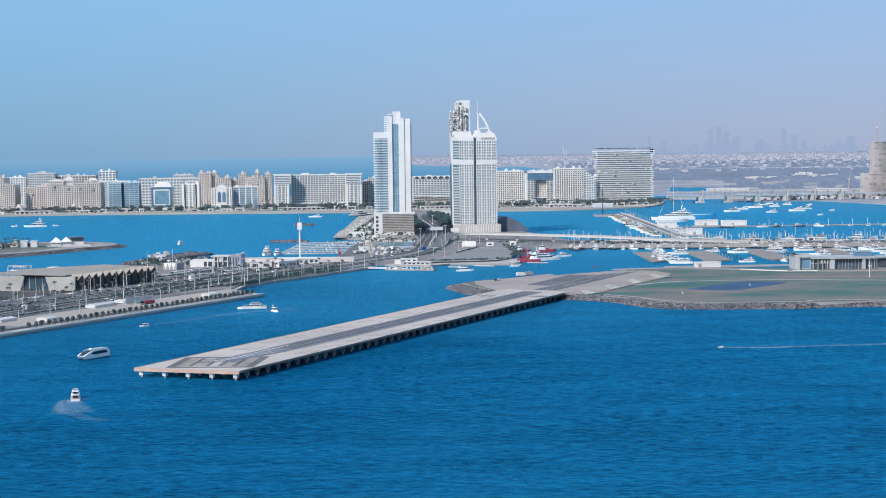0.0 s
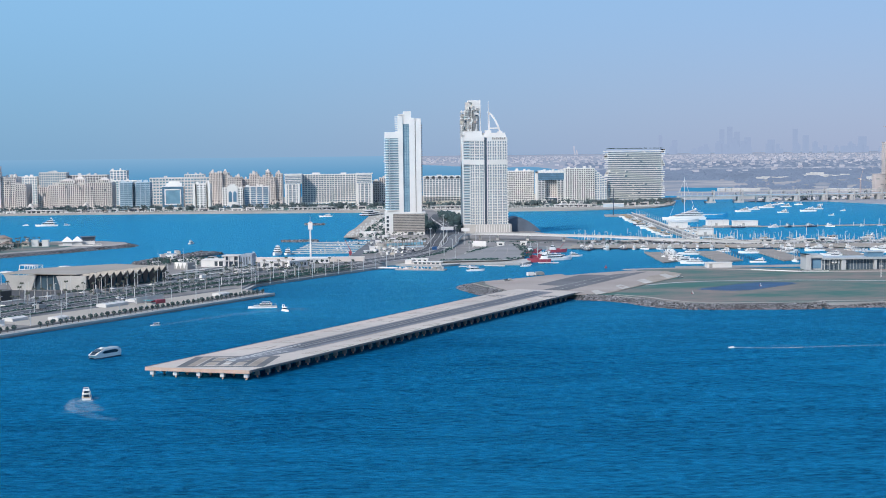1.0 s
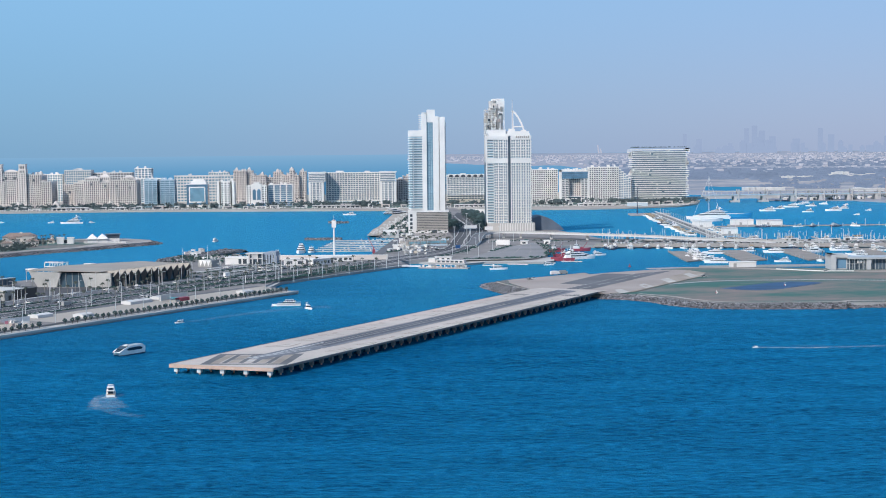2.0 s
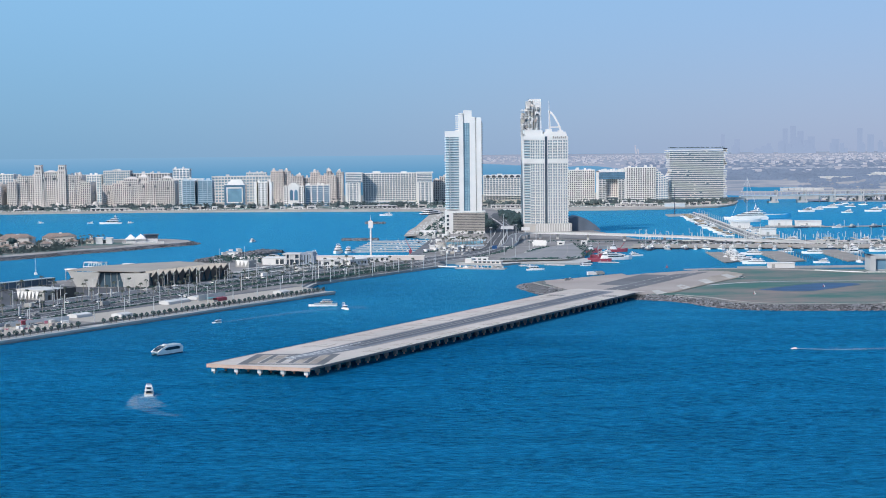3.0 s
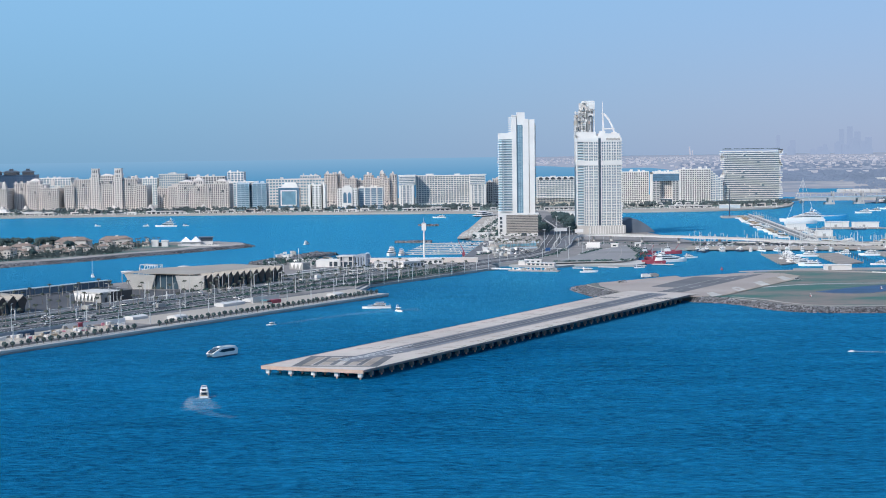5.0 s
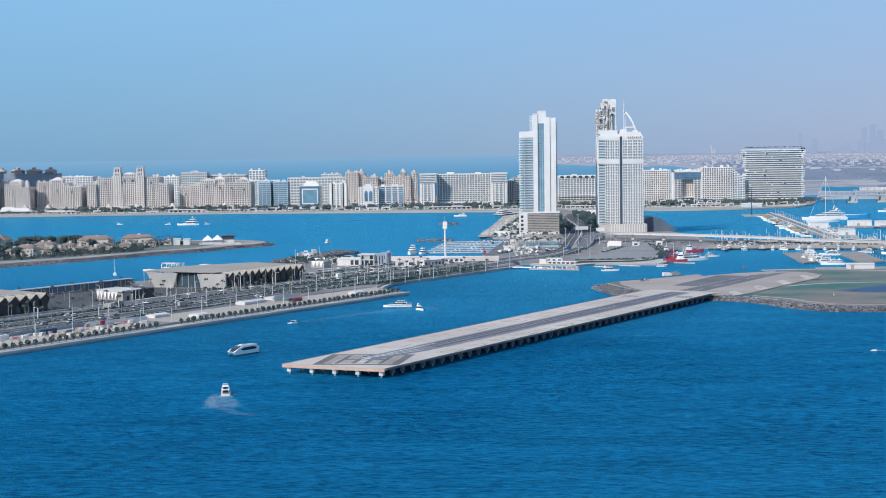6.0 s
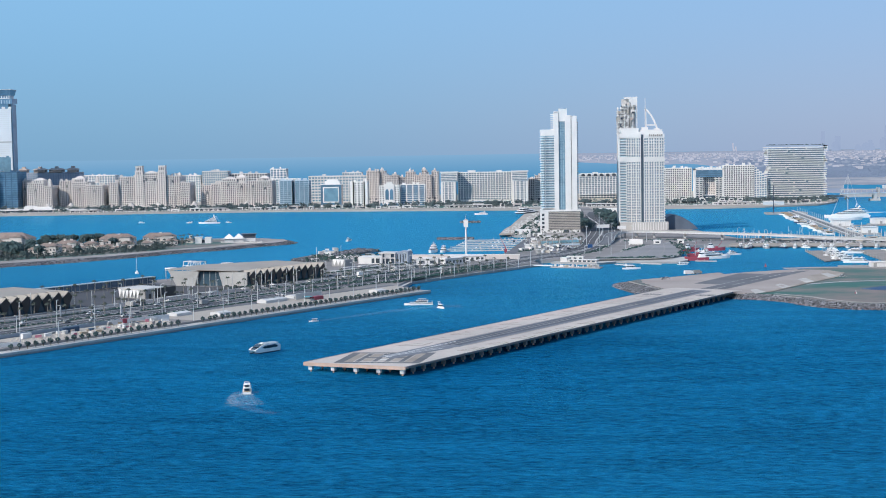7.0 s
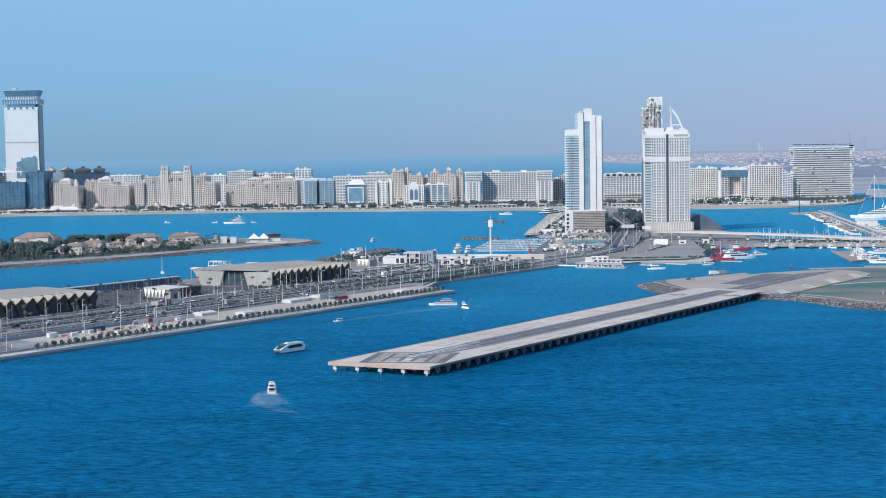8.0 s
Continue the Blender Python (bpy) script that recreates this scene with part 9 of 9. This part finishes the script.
for k in range(6):
    part("opening", Shape().box(2 + k * 5.4, 5 + k * 5.4, -0.12, 0.1, 0.4, 4), WINDOW, t)
t = thing("billboard", "blank white billboard on posts at the parking ground", "billboard", 110.5, 1404, 3.0, -14)
part("panel", Shape().box(0, 13, -0.3, 0.3, 1.0, 6.2), WHITE, t)
for k in (1, 6.3, 11.6):
    part("post", Shape().box(k, k + 0.5, 0.3, 0.8, 0, 5.8), GREYWALL, t)
for x, y, w, turn in ((88, 1560, 14, 12), (108, 1530, 9, 8)):
    t = thing("road_sign_gantry", "white road sign board on a tall mast", "sign", x, y, 3.0, turn, group="road sign gantries")
    part("mast", Shape().tube((w / 2, 0.4, 0), (w / 2, 0.4, 11), 0.35, 0.3, 6), METALPANEL, t)
    part("board", Shape().box(0, w, -0.25, 0.25, 9, 12.6), WHITE, t)
# rows of dots of planting, kerb lines and paint across the parking ground
lot = Shape()
for k in range(40):
    a = k / 39
    for x, y in ((70 + 66 * a, 1231 + 30 * max(0.0, a - 0.8)), (72 + 58 * a, 1233 + 4 * a)):
        if rng.random() < 0.62:
            lot.stone(x + rng.uniform(-0.5, 0.5), y + rng.uniform(-0.5, 0.5), 3.5, rng.uniform(0.7, 1.4), rng, 0.9)
stuff("lot_shrubs", lot, HEDGELEAF, "row of small dark shrubs before the parking ground", "shrubs")
for k in range(3):
    a = (k + 0.5) / 3
    structure("lane_line_lot", ribbon(smooth([(74 + 56 * a, 1238), (100 + 42 * a, 1310 + 8 * a), (122 + 28 * a, 1392 + 34 * a)], 4), 0.4, GROUND + 0.09, 0.02), PAVING, "faint pale line across the parking ground", "marking")
for path in (((66, 1225), (94, 1229), (127, 1234), (143, 1268)), ((96, 1318), (110, 1373), (126, 1393), (153, 1441))):
    structure("kerb_lot", ribbon(smooth(path, 4), 1.3, GROUND + 0.32, 0.36), KERB, "broad pale kerb round the parking ground", "kerb")
ground("pavement_low_quay", [(30, 1224), (36, 1219), (68, 1203), (85, 1219), (135, 1209), (146, 1226), (150, 1262), (143, 1263), (127, 1239), (66, 1229), (40, 1235)], 1.6, PROMENADE, "pale paved strip along the low quay", "pavement", QUAY)
t = thing("pontoon_hall", "low cream landing hall beside the pontoon", "building", 38, 1222, 1.6, -24)
part("wall", Shape().box(0, 6, 0, 6, 0, 3.4).box(6, 32, 1, 6, 0, 2.0), CREAM, t)
part("roof", Shape().box(-0.4, 6.4, -0.4, 6.4, 3.4, 3.7).box(6.4, 32.4, 0.4, 6.4, 2.0, 2.3), WHITE, t)
for k in range(6):
    part("opening", Shape().box(8 + k * 4, 10.6 + k * 4, 0.85, 1.1, 0.3, 1.6), WINDOW, t)
# the causeway: guard rail, dark planting, coping and a row of parked cars
edge = [(208, 1403), (360, 1378.5), (520, 1353), (860, 1281)]
structure("rail_causeway", ribbon(smooth(edge, 5), 0.35, 4.3, 1.3), QUAY, "grey guard wall along the causeway", "wall")
structure("rail_causeway_back", ribbon(smooth([(236, 1470), (360, 1441), (540, 1412), (870, 1352)], 5), 0.6, 4.0, 1.0), PALEPANEL, "pale guard wall along the back of the causeway", "wall")
band = Shape()
for k in range(520):
    x = rng.uniform(214, 860)
    y = 1404 - (x - 206) * 0.161 + rng.choice([5, 6, 30, 44]) + rng.uniform(-2, 2)
    if noise.noise((x * 0.03, y * 0.05, 2.0)) > -0.1:
        band.stone(x, y, 3.4, rng.uniform(0.8, 1.7), rng, 0.9)
stuff("causeway_shrubs", band, HEDGELEAF, "dark shrubs and low trees along the causeway", "shrubs")
for k in range(20):
    x = 240 + k * 25 + rng.uniform(-4, 4)
    copy_thing(cars[rng.choice([0, 1, 1, 2, 4])], pose(x, 1404 - (x - 206) * 0.161 + rng.choice([12, 22, 27]), 3.1, 0, 0, -9 + rng.uniform(-4, 4)))
CARMIX = surface("mixed_car_paint", (0.30, 0.30, 0.31), 0.35, vary=0.1, each=0.9, island=True)
lot = Shape()
for row, turn in ((11, 1), (16.5, 1), (44, 0)):
    for k in range(190):
        x = 228 + k * 3.3
        if rng.random() < 0.8:
            y = 1404 - (x - 206) * 0.161 + row + (0 if x < 520 else -(x - 520) * 0.05)
            a, b = (0.9, 2.2) if turn else (1.5, 0.9)
            lot.prism([(x - a, y - b), (x + a, y - b), (x + a, y + b), (x - a, y + b)], 3.2, 4.5, [(x - a * 0.8, y - b * 0.6), (x + a * 0.8, y - b * 0.6), (x + a * 0.8, y + b * 0.6), (x - a * 0.8, y + b * 0.6)])
stuff("parked_cars", lot, CARMIX, "long rows of parked cars on the marina causeway", "cars")
for k in range(14):
    copy_thing(cars[rng.choice([0, 1, 2, 4])], pose(rng.choice([94, 101, 108, 130, 138]) + rng.uniform(-1, 1), rng.uniform(1690, 2120), 3.1, 0, 0, 85 + rng.uniform(-5, 5)))

for x, y, w in ((272, 2520, 12), (287, 2514, 13), (303, 2508, 11), (317, 2502, 12), (346, 2470, 13), (361, 2466, 12), (375, 2462, 12), (252, 2520, 11)):
    t = thing("beach_villa", "white cube villa with dark windows behind the beach", "house", x, y, 2.3, rng.uniform(-5, 5), group="white beach villas")
    body = part("wall", Shape().box(0, w, 0, 12, 0, 5).box(w * 0.2, w * 0.85, 3, 12, 5, 8.4), WHITE, t)
    part("window", Shape().box(w * 0.12, w * 0.88, -0.12, 0.1, 0.6, 3.9), WINDOW, body)
    part("window", Shape().box(w * 0.3, w * 0.76, 2.86, 3.1, 5.6, 7.6), WINDOW, body)
    part("terrace_edge", Shape().box(-0.4, w + 0.4, -0.9, 3, 5, 5.5), WHITE, t)
t = thing("beach_hall", "low pale hall on the beach before the stacked flats", "building", 408, 2396, 2.2, -12)
part("wall", Shape().box(0, 34, 0, 10, 0, 5.4), PALEPANEL2, t)
part("roof", Shape().box(-0.8, 34.8, -0.8, 10.8, 5.4, 6.2), WHITE, t)

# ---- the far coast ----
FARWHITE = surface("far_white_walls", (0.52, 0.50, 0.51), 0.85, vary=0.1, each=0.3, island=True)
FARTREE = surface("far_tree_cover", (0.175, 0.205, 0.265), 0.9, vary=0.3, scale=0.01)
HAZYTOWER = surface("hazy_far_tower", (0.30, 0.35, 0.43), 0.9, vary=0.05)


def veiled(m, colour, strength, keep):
    """Paints in the air between: dims a distant material and adds the haze as emission."""
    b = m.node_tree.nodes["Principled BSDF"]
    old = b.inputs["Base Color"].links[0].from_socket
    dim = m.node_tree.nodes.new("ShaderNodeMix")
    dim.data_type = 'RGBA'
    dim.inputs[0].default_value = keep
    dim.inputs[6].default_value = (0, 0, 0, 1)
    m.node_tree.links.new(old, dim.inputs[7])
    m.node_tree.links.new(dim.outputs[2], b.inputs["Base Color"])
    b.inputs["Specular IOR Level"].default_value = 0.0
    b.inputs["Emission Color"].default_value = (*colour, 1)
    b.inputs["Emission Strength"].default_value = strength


# haze painted as a glow on the towers, houses, trees and land
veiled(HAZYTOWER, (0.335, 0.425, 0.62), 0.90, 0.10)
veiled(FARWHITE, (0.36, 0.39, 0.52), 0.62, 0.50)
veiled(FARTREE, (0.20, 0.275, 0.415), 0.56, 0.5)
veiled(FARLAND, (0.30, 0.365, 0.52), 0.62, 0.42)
town = Shape()
for _ in range(2300):
    a = rng.uniform(1.0, 27)
    d = rng.uniform(11000, 30000) if rng.random() < 0.86 else rng.uniform(6200, 11000)
    if d < coast(a) * 1.08:
        continue
    x, y, z, k = far(a, d)
    w, h = rng.uniform(7, 30) * k, rng.uniform(5, 13) * k
    town.box(x - w / 2, x + w / 2, y, y + 14 * k, z - 2, z + 1.5 + h)
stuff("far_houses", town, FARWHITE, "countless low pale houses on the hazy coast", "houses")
wood = Shape()
for _ in range(4600):
    a = rng.uniform(8.2, 27)
    d = rng.choice([rng.uniform(4700, 7200), rng.uniform(8000, 13500)])
    x, y, z, k = far(a, d)
    wood.dome(x, y, z - 1, rng.uniform(8, 26) * k, rng.uniform(5, 12) * k, 6, 2)
for _ in range(8500):
    a = rng.uniform(9.2, 27)
    d = rng.uniform(4650, 5500) if a < 14.8 or rng.random() < 0.5 else rng.uniform(3550, 4600)
    if noise.noise((a * 1.3, d * 0.002, 7.0)) < -0.12:
        continue
    x, y, z, k = far(a, d)
    wood.dome(x, y, z, rng.uniform(3, 8.5) * k, rng.uniform(2.5, 6.5) * k, 6, 2)
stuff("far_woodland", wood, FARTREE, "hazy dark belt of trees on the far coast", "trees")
for a, d, w, h in ((15.6, 4650, 70, 10), (16.3, 4700, 40, 8), (17.4, 5000, 90, 14), (17.7, 5050, 40, 22), (18.0, 4850, 110, 12), (19.8, 4500, 60, 10), (14.2, 3420, 40, 8), (15.0, 3400, 30, 6), (18.4, 3300, 60, 7)):
    x, y, z, k = far(a, d)
    t = thing("far_hall", "low pale hall on the far shore", "building", x, y, z, group="halls on the far shore")
    u = 0
    while u < w:
        v, hh = rng.uniform(8, 26), h * rng.uniform(0.5, 1.1)
        wall = part("wall", Shape().box(u * k, (u + v) * k, 0.0, 26 * k, -1, hh * k + 1.2), PALEGREY, t)
        part("roof", Shape().box(u * k - 0.4, (u + v) * k + 0.4, -0.2, 26 * k + 0.5, hh * k + 1.2, hh * k + 1.6), WHITE, wall)
        u += v + rng.uniform(0, 3)
strip = Shape()
for _ in range(170):
    x = rng.uniform(735, 1150)
    y = 2600 + rng.uniform(0, 260) + (60 if x > 860 else 0)
    r = rng.uniform(1.6, 4.2)
    clump(strip, x, y, 1.5 + r * 0.8, r, r, 8, rng, r * 0.45)
stuff("strand_trees", strip, GARDENLEAF, "low hazy trees along the bridge shore", "trees")
for i in range(13):
    x = 745 + i * 24 + rng.uniform(-7, 7)
    t = thing("strand_hut", rng.choice(["low white hut on the bridge shore", "pale boat shed on the bridge shore"]), "hut", x, 2618 + rng.uniform(0, 40) - (120 if x > 950 else 0) * 0.3, 1.5, rng.uniform(-10, 10), group="huts on the bridge shore")
    w, h = rng.uniform(6, 22), rng.uniform(2.5, 5)
    body = part("wall", Shape().box(0, w, 0, 8, 0, h), rng.choice([WHITE, CREAM]), t)
    part("roof", Shape().side([(-0.5, h), (w + 0.5, h), (w * 0.75, h + 1.2), (w * 0.25, h + 1.2)], -0.5, 8.5), WHITE, t)
    part("door", Shape().box(w * 0.3, w * 0.6, -0.1, 0.1, 0, h * 0.7), HOMEWINDOW, body)
# pale city towers in the haze
city = Shape()
for i in range(46):
    a = rng.choice([rng.uniform(13.2, 15.4), rng.uniform(11.5, 24), rng.uniform(16.3, 20)])
    h = rng.uniform(5, 26) + (32 if abs(a - 14.6) < 0.5 else 0) * rng.random()
    x, y, z, k = far(a, 38000)
    w = rng.uniform(7, 20)
    city.box(x - w / 2, x + w / 2, y, y + 10, z - 6, z + 8 + h)
    if rng.random() < 0.4:
        city.box(x - w / 4, x + w / 4, y + 2, y + 8, z + 8 + h, z + 13 + h)
for a, h, w in ((14.32, 78, 14), (14.62, 86, 16), (14.9, 70, 18), (15.3, 52, 20), (17.1, 76, 14), (17.5, 56, 18), (11.95, 62, 10), (12.5, 46, 16), (19.6, 50, 24), (16.2, 44, 22)):
    x, y, z, k = far(a, 38000)
    city.box(x - w / 2, x + w / 2, y + 12, y + 20, z - 6, z + h)
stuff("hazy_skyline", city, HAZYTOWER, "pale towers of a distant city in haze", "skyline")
# the sail-shaped hotel far behind the hotel tower
t = thing("sail_hotel", "white sail-shaped hotel far away", "tower", 424, 4700, 80)
part("mast", Shape().tube((0, 0, 0), (0, 0, 183), 2.2, 0.8, 6), WHITE, t)
sail = [(56 * math.sin(math.pi / 2 * k / 8), 150 * (1 - math.sin(math.pi / 2 * k / 8) ** 1.6) ** 0.625) for k in range(9)]
part("rib", Shape().add([(x, y, z) for x, z in sail for y in (0, 6)] + [(x - 4 - 2 * (k == 8), y, z - 5) for k, (x, z) in enumerate(sail) for y in (0, 6)],
                        [(2 * i, 2 * i + 2, 2 * i + 3, 2 * i + 1) for i in range(8)] + [(18 + 2 * i, 2 * i, 2 * i + 1, 19 + 2 * i) for i in range(9)] + [(18 + 2 * i, 20 + 2 * i, 2 * i + 2, 2 * i) for i in range(8)]), WHITE, t)
part("core", Shape().prism([(-1, 0), (8, 0), (8, 6), (-1, 6)], 0, 148, [(-1, 0), (3, 0), (3, 6), (-1, 6)]), WHITE, t)
part("cross_beam", Shape().box(2, 38, 1, 5, 94, 98), WHITE, t)
t = thing("curved_hotel", "two slim curved blades of a far hotel", "tower", 702, 4690, 52)
for sx_, tall in ((0, 62), (9, 50)):
    rows = [(16 * (1 - k / 9) ** 2 + sx_, tall * k / 9) for k in range(10)]
    v = [(x + dx * (1 - 0.5 * z / tall), y, z) for x, z in rows for dx in (0, 6) for y in (0, 8)]
    f = [(4 * i, 4 * i + 2, 4 * i + 6, 4 * i + 4) for i in range(9)] + [(4 * i + 2, 4 * i + 3, 4 * i + 7, 4 * i + 6) for i in range(9)] + [(4 * i + 1, 4 * i, 4 * i + 4, 4 * i + 5) for i in range(9)] + [(36, 38, 39, 37)]
    part("blade", Shape().add(v, f), FARWHITE, t)
